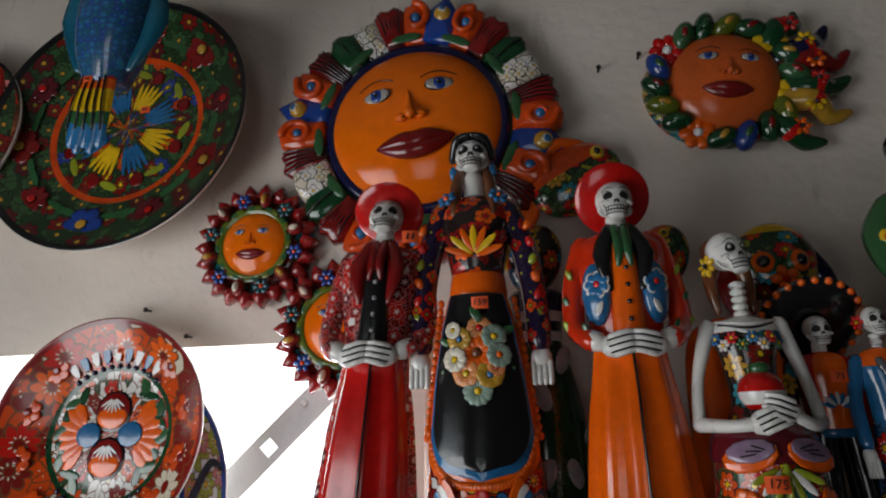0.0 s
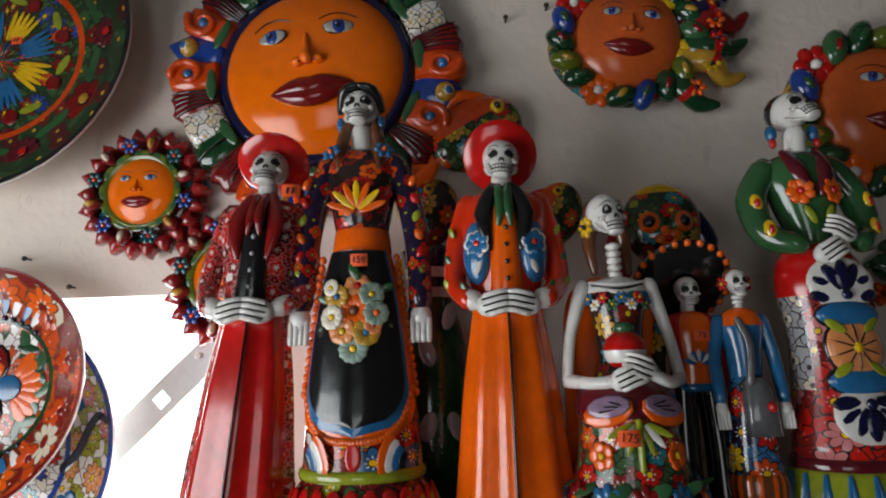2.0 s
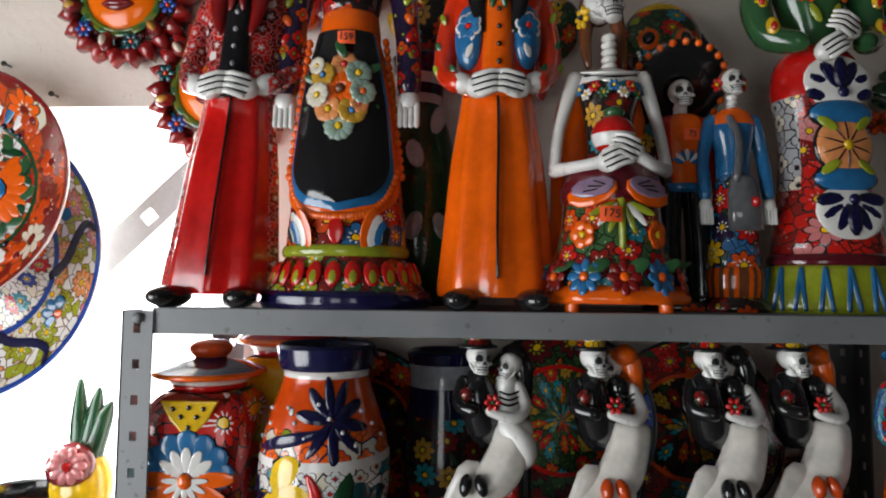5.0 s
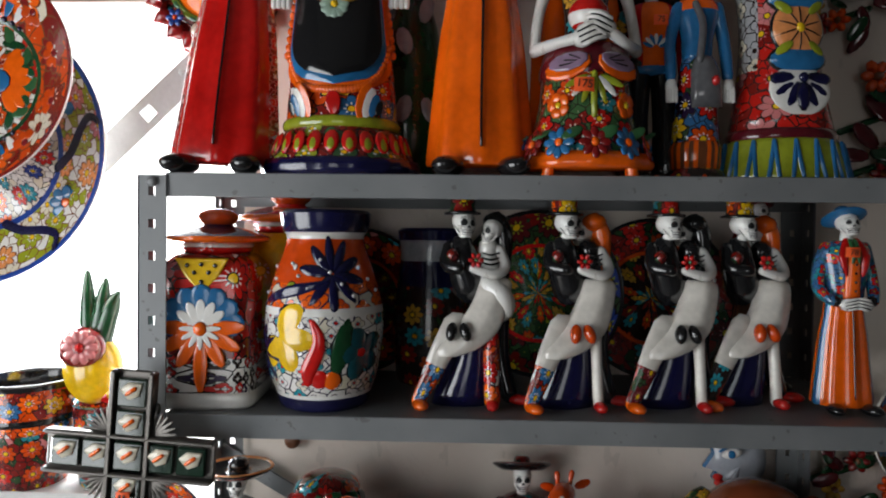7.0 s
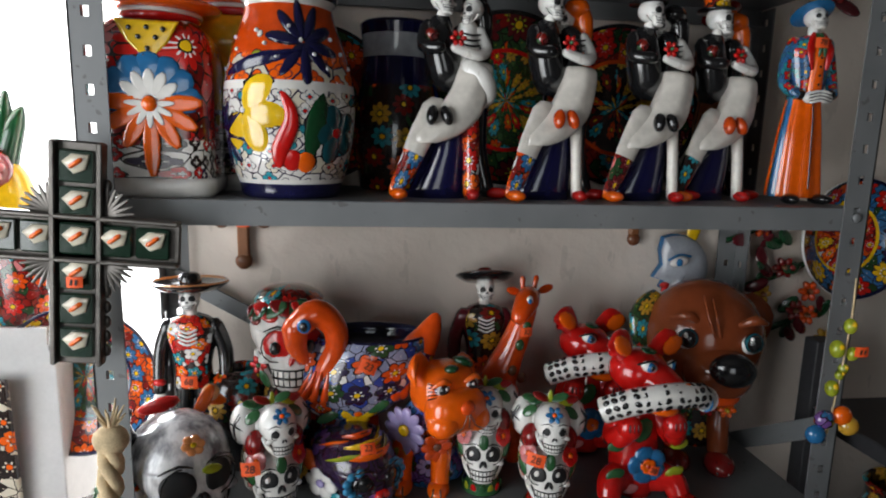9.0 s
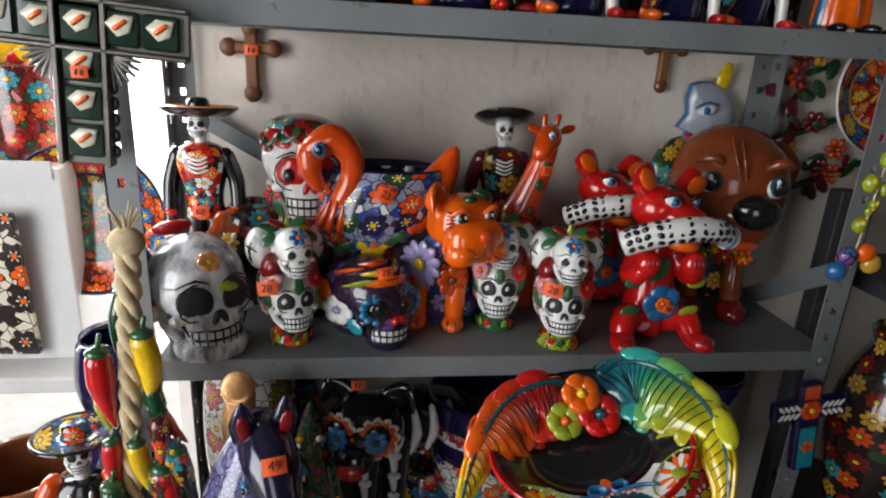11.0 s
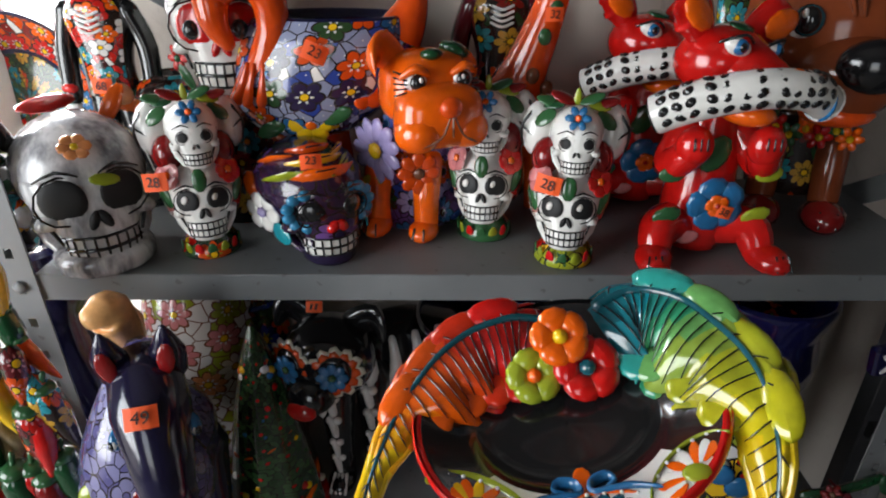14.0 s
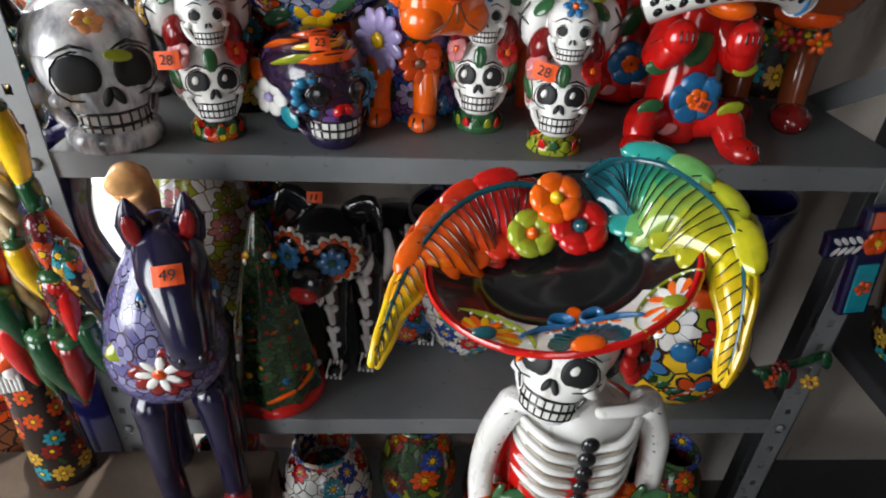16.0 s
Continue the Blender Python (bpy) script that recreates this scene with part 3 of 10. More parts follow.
def brim_hat(m, c, s, tilt, brim, crown, mat, under=None, edge=None, up=0.25, lean=0.0, tall=1.0):
    old = m.m
    m.uk = s
    m.m = old @ Matrix.Translation(c) @ turn(-tilt, lean, 0).to_4x4() @ Matrix.Diagonal((s, s, s, 1))
    under, edge = under or mat, edge or mat
    m.lathe([(crown, 0.0), (brim * 0.7, 0.02), (brim, up * 0.35), (brim * 1.01, up * 0.35 + 0.05)], under, 28, cap=False, sub=3)
    m.lathe([(brim * 1.01, up * 0.35 + 0.05), (brim * 0.97, up * 0.35 + 0.09), (brim * 0.9, up * 0.28 + 0.07)], edge, 28, cap=False)
    m.lathe([(brim * 0.9, up * 0.28 + 0.07), (crown * 1.25, 0.1), (crown, 0.2), (crown * 0.92, 0.2 + 0.35 * tall), (crown * 0.6, 0.2 + 0.52 * tall), (0.0, 0.2 + 0.54 * tall)], mat, 28, cap=False, sub=2)
    m.m, m.uk = old, 1.0


def figure_at(name, m, x, y, z, label, rz=0.0, category="figurine", group="skeleton figurines"):
    return tagged(m.build(name, at=pose(x, y, z, 0, 0, rz)), label, category, group)


TAGS = []


def price(x, y, z, w=0.026, text="", rx=0.0, rz=0.0, ry=0.0):
    """A small orange price tag standing at that place, facing -y, with its figures in ink."""
    t = thing("price_tag", pose(x, y, z, rx, ry, rz), "small orange paper price tag with handwritten figures", "price tag", "price tags")
    m = Mesh()
    h = w * 0.72
    rows = [[(w * (u - 0.5), -0.0006 - 0.10 * w * (1 - (2 * u - 1) ** 2), h * (v - 0.5)) for u in (0, 0.25, 0.5, 0.75, 1)] for v in (0, 0.5, 1)]
    m.grid(rows, [[(p[0], p[2]) for p in r] for r in rows], TAG, False)
    back = [[(p[0], p[1] + 0.0012, p[2]) for p in r[::-1]] for r in rows]
    m.grid(back, [[(p[0], p[2]) for p in r] for r in back], TAG, False)
    part("paper", m, t)
    if text:
        cu = bpy.data.curves.new("figures", "FONT")
        cu.body, cu.size, cu.align_x, cu.align_y, cu.extrude = text, h * 0.78, "CENTER", "CENTER", 0.0002
        tmp = new("tmp", cu)
        bpy.context.view_layer.update()
        me = bpy.data.meshes.new_from_object(tmp.evaluated_get(bpy.context.evaluated_depsgraph_get()))
        bpy.data.objects.remove(tmp)
        me.materials.clear()
        me.materials.append(INK)
        me.transform(Matrix.Translation((0, -0.0014 - 0.10 * w, 0)) @ turn(90, 6, 0).to_4x4())
        new("number", me).parent = t
    else:
        b = Mesh()
        for k in range(2):
            b.box((w * (-0.16 + 0.3 * k), -0.001 - 0.09 * w, 0), (w * 0.13, 0.0008, h * 0.5), INK, turn(0, 12, 0))
        part("number", b, t)
    return t


# ---- figures on the top shelf ----
ZA = SHELVES[0]


def charro(name, x, y, z, H, pants, side, jacket, vest, lapel, shirt, hat, label, hat_tilt=50, head=(8, 0, 0), rz=0, panel=None, lean=0.0):
    """A standing skeleton in long flared trousers, short jacket and wide hat, hands over the belt."""
    m = Mesh(Matrix(((1, 0, lean, 0), (0, 1, 0, 0), (0, 0, 1, 0), (0, 0, 0, 1))) @ Matrix.Scale(H / 0.5, 4))
    trousers = lambda h, a: side if abs(abs(a) - 1.45) < 0.28 else pants
    m.loft([(0.016, 0.072, 0.051), (0.03, 0.073, 0.052), (0.10, 0.066, 0.046), (0.18, 0.058, 0.040), (0.25, 0.047, 0.034), (0.285, 0.043, 0.032)], trousers, 60, 4, flute=9, amp=0.045)
    m.tube([(0, -0.056, 0.04), (0, -0.050, 0.12), (0.001, -0.041, 0.22), (0, -0.034, 0.27)], 0.0018, LINE, 6)
    for sx in (-1, 1):
        m.ball((0.043 * sx, -0.050, 0.013), (0.021, 0.034, 0.014), BLACK, turn(0, 0, 14 * sx), 12, 8)
    m.loft([(0.27, 0.045, 0.034), (0.30, 0.047, 0.036), (0.35, 0.055, 0.039), (0.39, 0.061, 0.038), (0.415, 0.056, 0.032), (0.43, 0.026, 0.02)], jacket, 30, 3)
    # open front: shirt or waistcoat strip with buttons, lapels
    m.loft([(0.265, 0.022, 0.012, 0, -0.030), (0.32, 0.02, 0.012, 0, -0.033), (0.38, 0.017, 0.012, 0, -0.034), (0.42, 0.012, 0.01, 0, -0.025)], vest, 14, 3)
    if panel:
        for sx in (-1, 1):
            m.ball((0.037 * sx, -0.027, 0.342), (0.020, 0.012, 0.042), panel, turn(0, 0, 30 * sx), 16, 10)
            m.flower((0.037 * sx, -0.0385, 0.352), (0.5 * sx, -1, 0), 0.019, 7, WHITE, BLACK, 8, 0.10, 0.98)
            m.flower((0.037 * sx, -0.0400, 0.352), (0.5 * sx, -1, 0), 0.016, 7, glaze("blue"), glaze("red"), 8, 0.10, 0.9)
            m.leaf((0.036 * sx, -0.039, 0.322), (0.3 * sx, 0, -1), (0.5 * sx, -1, 0), 0.022, 0.010, WHITE)
            for k, (dx, dy, dz) in enumerate(((0.070, -0.014, 0.372), (0.076, -0.014, 0.335), (0.078, -0.020, 0.302), (0.056, -0.040, 0.296))):
                m.leaf((dx * sx, dy, dz), (0.4 * sx, 0, 1), (0.7 * sx, -1, 0), 0.016, 0.009, (LIME, GREEN)[k % 2])
    for sx in (-1, 1):
        m.tube([(0.012 * sx, -0.026, 0.428), (0.026 * sx, -0.039, 0.39), (0.020 * sx, -0.043, 0.345)], [0.010, 0.013, 0.004], lapel, 8, 0.5)
        m.tube([(0.006 * sx, -0.03, 0.43), (0.005 * sx, -0.047, 0.40), (0.008 * sx, -0.047, 0.375)], [0.006, 0.007, 0.003], shirt, 8, 0.6)
    for k in range(4):
        m.ball((0.001, -0.046, 0.305 + 0.022 * k), 0.0034, glaze("grey") if vest != ORANGE else BLACK, None, 8, 5)
    for sx in (-1, 1):
        m.tube([(0.047 * sx, 0.0, 0.412), (0.063 * sx, 0.002, 0.36), (0.067 * sx, -0.010, 0.305), (0.050 * sx, -0.038, 0.280)], [0.0165, 0.0155, 0.0145, 0.0135], jacket, 12)
        m.tube([(0.049 * sx, -0.036, 0.282), (0.042 * sx, -0.041, 0.278)], [0.0135, 0.0135], WHITE if hat == RED else LINE, 10)
        fist(m, (0.022 * sx, -0.051, 0.272), 0.88, sx, droop=14)
    m.tube([(0, -0.002, 0.42), (0, -0.006, 0.448)], 0.014, BONE, 10)
    skull(m, (0, -0.010, 0.468), 0.034, *head, es=0.84)
    brim_hat(m, (0, 0.004, 0.482), 0.0505, hat_tilt, 1.0, 0.42, hat, up=0.3)
    return figure_at(name, m, x, y, z, label, rz)


SCROLL = floral("scroll", "dark_red", ["dark_red", "red", "maroon", "red"], "red", 60, 5, second="white", line="pink", centre="white")
charro("charro_figurine", -0.231, 0.850, ZA, 0.482, RED, SCROLL, SCROLL, BLACK, glaze("dark_red"), glaze("dark_red"), RED,
       "glazed skeleton charro figurine in red suit and red hat", 42, (20, 8, 2), 2, None, 0.075)
C["jacket_red"] = (0.66, 0.030, 0.004)
charro("charro_figurine", 0.114, 0.850, ZA, 0.480, ORANGE, ORANGE, glaze("jacket_red"), ORANGE, BLACK, glaze("green"), glaze("red"),
       "glazed skeleton charro figurine in orange suit, red jacket and hat", 62, (10, 0, 2), 0, BLUE)


def apron_lady(x, y, z):
    m = Mesh(Matrix.Diagonal((0.97, 0.97, 0.955, 1)))
    petals = floral("bell", "dark_red", ["green", "lime", "dark_red", "green"], "dark_red", 42, 3)
    m.loft([(0.0, 0.104, 0.078), (0.008, 0.109, 0.082), (0.022, 0.106, 0.08)], NAVY, 48, 2, flute=18, amp=0.025)
    m.loft([(0.02, 0.105, 0.079), (0.04, 0.092, 0.07), (0.064, 0.077, 0.06)], petals, 48, 3, cap=False)
    for k in range(13):
        a = -1.5 + 0.25 * k
        m.leaf((0.092 * math.sin(a), -0.071 * math.cos(a), 0.043), (0.25 * math.sin(a), -0.3 * math.cos(a), -0.8), (math.sin(a), -math.cos(a), 0.5), 0.034, 0.021, RED)
        m.leaf((0.0945 * math.sin(a), -0.0735 * math.cos(a), 0.041), (0.25 * math.sin(a), -0.3 * math.cos(a), -0.8), (math.sin(a), -math.cos(a), 0.5), 0.022, 0.012, LIME)
    m.loft([(0.064, 0.080, 0.063), (0.071, 0.082, 0.065), (0.078, 0.079, 0.062)], LIME, 36, 2)
    body = [(0.076, 0.077, 0.06), (0.12, 0.074, 0.056), (0.18, 0.068, 0.052), (0.25, 0.060, 0.047), (0.31, 0.050, 0.041), (0.355, 0.038, 0.032)]
    m.loft(body, F_ORANGE, 40, 4, cap=False)
    # painted base of the skirt
    keep, m.lt = m.lt, 0.05
    m.leaf((0.0, -0.063, 0.095), (0, 0, 1), (0, -1, 0), 0.034, 0.020, glaze("red"))
    for sx in (-1, 1):
        for k, mt in enumerate((ORANGE, WHITE, BLUE, BLACK)):
            m.leaf((sx * (0.040 + 0.006 * k), -0.0575 + 0.003 * k, 0.098 - 0.003 * k), (sx * 0.3, 0, 1), (sx * 0.6, -1, 0), 0.052 - 0.01 * k, 0.022 - 0.004 * k, mt)
    m.lt = keep

    # the apron: three nested tongues following the skirt
    def tongue(low, half, off, mat, frill=0.0):
        rows, uvs = [], []
        top = 0.352
        for i in range(25):
            t = i / 24
            h = low + (top - low) * t
            k = 0
            while k < len(body) - 2 and body[k + 1][0] < h:
                k += 1
            f = (h - body[k][0]) / (body[k + 1][0] - body[k][0])
            rx = body[k][1] + (body[k + 1][1] - body[k][1]) * f + off
            ry = body[k][2] + (body[k + 1][2] - body[k][2]) * f + off
            a = half * (1 - max(0, 1 - t / 0.28) ** 2.2) ** 0.5 * (1 - 0.22 * max(0, t - 0.5))
            a *= 1 + frill * math.sin(h * 520)
            row = [(rx * math.sin(a * u), -ry * math.cos(a * u) - 0.0005, h) for u in (-1, -0.75, -0.5, -0.25, 0, 0.25, 0.5, 0.75, 1)]
            rows.append(row), uvs.append([(p[0], p[2]) for p in row])
        m.grid(rows, uvs, mat)
    tongue(0.106, 1.26, 0.004, ORANGE, 0.02)
    tongue(0.118, 1.03, 0.0065, BLUE)
    tongue(0.128, 0.90, 0.009, BLACK)
    k = 0
    for t in range(40):
        a = -1.15 + 2.3 * t / 39
        m.ball((0.0735 * math.sin(a), -0.0585 * math.cos(a) - 0.001, 0.112 + 0.062 * (abs(a) / 1.15) ** 3.0), 0.0058, ORANGE, None, 6, 5)
    for sx in (-1, 1):
        for t in range(17):
            h = 0.168 + t * 0.011
            rr = 0.066 - (h - 0.2) * 0.13
            m.ball((sx * (rr + 0.002), -0.0165, h), (0.005, 0.0058, 0.0058), ORANGE, None, 6, 5)
    # bouquet in relief
    pals = [(PEACH, YELLOW), (glaze("mustard"), BLUE), (TEAL, YELLOW), (PEACH, glaze("red")), (CREAM, YELLOW), (TEAL, ORANGE)]
    spots = [(0, 0, 0.019, 9), (-0.022, 0.018, 0.013, 8), (0.022, 0.020, 0.013, 7), (0.004, 0.032, 0.013, 9), (-0.028, -0.008, 0.013, 8), (0.028, -0.004, 0.013, 8), (-0.014, -0.026, 0.014, 6),
             (0.016, -0.028, 0.014, 6), (0.0, -0.048, 0.015, 10), (0.024, -0.020, 0.009, 6), (-0.03, 0.03, 0.009, 6)]
    for i, (dx, dz, r, n) in enumerate(spots):
        pm, cm = ((ORANGE, BROWN) if i == 0 else pals[i % 6])
        zz = 0.272 + dz
        m.flower((dx, -(0.058 - (zz - 0.22) * 0.09), zz), (dx * 14, -1, 0.1), r * 1.3, n + 2, pm, cm, 8, 0.22, 1.35)
    for dx, dz, a in ((-0.037, 0.014, 1), (0.037, 0.028, -1), (0.035, -0.024, -1), (-0.036, -0.026, 1), (0.0, 0.05, 0.2)):
        m.leaf((dx, -0.053 + abs(dx) * 0.3, 0.272 + dz), (-a, 0, 0.4), (dx * 14, -1, 0), 0.026, 0.013, GREEN)
    # belt, bodice, neck
    m.loft([(0.350, 0.038, 0.031), (0.355, 0.040, 0.033), (0.382, 0.037, 0.031), (0.386, 0.034, 0.029)], ORANGE, 28, 2)
    m.loft([(0.384, 0.036, 0.030), (0.42, 0.043, 0.035), (0.455, 0.050, 0.034), (0.485, 0.046, 0.028), (0.50, 0.020, 0.018)], F_BODICE, 30, 3)
    for a in range(7):
        t = (a - 3) * 0.42
        m.leaf((0.022 * math.sin(t), -0.039, 0.403 + 0.026 * math.cos(t)), (math.sin(t), -0.1, math.cos(t)), (0, -1, 0.1), 0.040, 0.011, YELLOW if a % 2 else ORANGE)
    for sx in (-1, 1):
        m.flower((0.036 * sx, -0.030, 0.492), (0.4 * sx, -0.8, 0.5), 0.015, 6, BLUE, ORANGE, 7, 0.5)
        m.tube([(0.046 * sx, 0.0, 0.480), (0.066 * sx, 0.0, 0.42), (0.076 * sx, -0.004, 0.35), (0.079 * sx, -0.012, 0.285)], [0.017, 0.018, 0.0165, 0.0155], F_NAVY, 12)
        for k in range(7):
            h = 0.30 + 0.025 * k
            m.ball((sx * (0.0805 - 0.045 * max(0, (h - 0.36)) * 2), -0.019, h), (0.006, 0.004, 0.0085), (ORANGE, LIME, RED)[k % 3], turn(0, 25 * (-1) ** k, 0), 7, 5)
        hanging_hand(m, (0.080 * sx, -0.016, 0.266), 0.95)
        m.tube([(0.018 * sx, 0.006, 0.55), (0.024 * sx, -0.012, 0.515), (0.027 * sx, -0.022, 0.47)], [0.009, 0.0095, 0.006], BROWN, 8)
        m.ball((0.029 * sx, -0.006, 0.541), (0.006, 0.006, 0.011), BLUE, None, 8, 6)
    m.tube([(0, 0, 0.49), (0, -0.002, 0.53)], 0.015, BONE, 10)
    skull(m, (0, -0.008, 0.558), 0.0345, 14, 0, 0, glint=True)
    m.ball((0, 0.006, 0.578), (0.031, 0.033, 0.027), BLACK, None, 18, 10)
    for sx in (-1, 1):
        m.tube([(0.002 * sx, -0.030, 0.590), (0.020 * sx, -0.024, 0.584), (0.029 * sx, -0.006, 0.562)], [0.004, 0.007, 0.006], BLACK, 8)
    return figure_at("catrina_figurine", m, x, y, z, "tall glazed skeleton lady with black apron and relief bouquet")


PEACH, CREAM, TEAL, BROWN = glaze("peach"), glaze("cream"), glaze("sage"), glaze("brown")
F_BODICE = floral("bodice", "black", ["deep_orange", "red", "dark_red", "orange"], "dark_red", 50, 5, second="black", centre="red")
apron_lady(-0.072, 0.852, ZA)


def seated_lady(x, y, z):
    m = Mesh(Matrix.Diagonal((0.90, 0.95, 0.99, 1)))
    # chair back and legs
    m.loft([(0.02, 0.075, 0.02, 0, 0.05), (0.15, 0.072, 0.018, 0, 0.055), (0.25, 0.066, 0.016, 0, 0.06), (0.29, 0.05, 0.014, 0, 0.062), (0.305, 0.02, 0.01, 0, 0.062)], ORANGE, 24, 3)
    for sx in (-1, 1):
        m.tube([(0.058 * sx, -0.05, 0.0), (0.055 * sx, -0.045, 0.04)], 0.009, ORANGE, 8)
    # skirt of the seated lap, down to a scalloped hem
    skirt = [(0.024, 0.083, 0.062, 0, -0.012), (0.05, 0.077, 0.060, 0, -0.012), (0.10, 0.066, 0.056, 0, -0.010), (0.155, 0.062, 0.054, 0, -0.008), (0.172, 0.05, 0.045, 0, -0.004)]
    lattice = floral("lattice", "green", ["deep_orange", "red", "dark_red", "turquoise"], "dark_red", 40, 6, second="cream")
    m.loft(skirt, lattice, 36, 3)
    m.loft([(0.010, 0.094, 0.07, 0, -0.012), (0.017, 0.097, 0.073, 0, -0.012), (0.03, 0.088, 0.066, 0, -0.012)], ORANGE, 44, 2, flute=11, amp=0.03)
    for k in range(7):
        a = -1.65 + 0.55 * k
        pm = (BLUE, glaze("dark_red"))[k % 2]
        m.flower((0.089 * math.sin(a), -0.012 - 0.067 * math.cos(a), 0.040), (math.sin(a), -math.cos(a), 0.35), 0.0225, 8, pm, ORANGE, 8, 0.2, 0.75)
        m.leaf((0.086 * math.sin(a + 0.2), -0.012 - 0.064 * math.cos(a + 0.2), 0.052), (1, 0, 0.5), (math.sin(a), -math.cos(a), 0.3), 0.032, 0.018, GREEN)
    m.loft([(0.128, 0.0655, 0.057, 0, -0.009), (0.142, 0.067, 0.058, 0, -0.009), (0.168, 0.058, 0.050, 0, -0.007)], glaze("maroon"), 40, 2, cap=False)
    keep, m.lt = m.lt, 0.10
    for sx in (-1, 1):
        m.leaf((0.034 * sx, -0.0575, 0.136), (sx, 0.40, -0.25), (0.5 * sx, -1, 0.2), 0.066, 0.034, ORANGE)
        m.leaf((0.034 * sx, -0.0595, 0.142), (sx, 0.40, -0.15), (0.5 * sx, -1, 0.3), 0.056, 0.026, glaze("mauve"))
        for k in range(3):
            m.tube([(0.014 * sx, -0.067, 0.142), (sx * (0.034 + 0.006 * k), -0.068 + 0.003 * k, 0.148 - 0.006 * k)], 0.0009, BLACK, 4)
        m.flower((0.046 * sx, -0.056, 0.088), (0.7 * sx, -1, 0), 0.017, 5, ORANGE, YELLOW, 7, 0.2, 0.9)
    m.lt = keep
    for k in range(7):
        t = (k - 3) * 0.38
        m.leaf((0.026 * math.sin(t), -0.0685, 0.125 - 0.021 * math.cos(t)), (math.sin(t), 0, -math.cos(t)), (0, -1, 0), 0.036, 0.009, WHITE if k % 2 else LIME)
    m.tube([(0, -0.069, 0.125), (0, -0.071, 0.075)], 0.0045, LIME, 6)
    # ribs and bodice
    m.loft([(0.165, 0.042, 0.036), (0.195, 0.030, 0.026), (0.24, 0.034, 0.027), (0.270, 0.041, 0.028), (0.288, 0.038, 0.022), (0.297, 0.014, 0.012)], lambda h, a: BONE if h > 0.275 else F_BLACK, 26, 3)
    for k in range(9):
        a = -1.2 + 0.3 * k
        m.flower((0.043 * math.sin(a), -0.031 * math.cos(a), 0.265 + 0.004 * (-1) ** k), (math.sin(a), -math.cos(a), 0.3), 0.009, 6, (BLUE, WHITE, RED, GREEN)[k % 4], YELLOW, 6, 0.5)
    for k in range(5):
        m.tube([(-0.038 + 0.004 * k, -0.012, 0.290 - 0.004 * k), (0, -0.029, 0.285 - 0.005 * k), (0.038 - 0.004 * k, -0.012, 0.290 - 0.004 * k)], 0.0017, BONE if k % 2 == 0 else BLACK, 6)
    for sx in (-1, 1):
        m.tube([(0.046 * sx, 0, 0.285), (0.066 * sx, 0.002, 0.225), (0.074 * sx, -0.006, 0.172)], [0.011, 0.008, 0.008], BONE, 10)
        m.tube([(0.074 * sx, -0.006, 0.170), (0.045 * sx, -0.05, 0.168), (0.012 * sx, -0.064, 0.178 + 0.006 * sx)], [0.009, 0.007, 0.008], BONE, 10)
        fist(m, (0.014 * sx, -0.062, 0.178 + 0.006 * sx), 0.78, sx, droop=22)
    # the bowl of fruit held in the lap
    m.ball((-0.004, -0.042, 0.205), (0.028, 0.024, 0.024), lambda h, a: WHITE if -0.35 < h < 0 else (RED if h > -0.6 else BLACK), None, 18, 10)
    m.ball((-0.004, -0.045, 0.231), (0.014, 0.012, 0.008), GREEN, None, 10, 6)
    # neck, head, hair
    for k in range(5):
        m.ball((0, -0.004, 0.300 + 0.009 * k), (0.011, 0.011, 0.0055), BONE, None, 10, 6)
    skull(m, (-0.008, -0.010, 0.372), 0.033, 12, 20, -4, glint=True, es=0.9)
    m.tube([(-0.022, 0.012, 0.385), (-0.030, 0.010, 0.345), (-0.026, 0.006, 0.305)], [0.012, 0.010, 0.005], BROWN, 10)
    m.tube([(0.010, 0.016, 0.385), (0.020, 0.016, 0.345), (0.022, 0.012, 0.305)], [0.011, 0.010, 0.005], BROWN, 10)
    m.ball((-0.012, 0.012, 0.382), (0.026, 0.024, 0.024), BROWN, None, 12, 8)
    m.flower((-0.036, -0.006, 0.362), (-1, -0.5, 0), 0.015, 7, YELLOW, BLACK, 7, 0.6)
    return figure_at("seated_catrina_figurine", m, x, y, z, "glazed skeleton lady seated in an orange chair", 0)


C["mauve"] = (0.26, 0.17, 0.26)
seated_lady(0.250, 0.845, ZA)


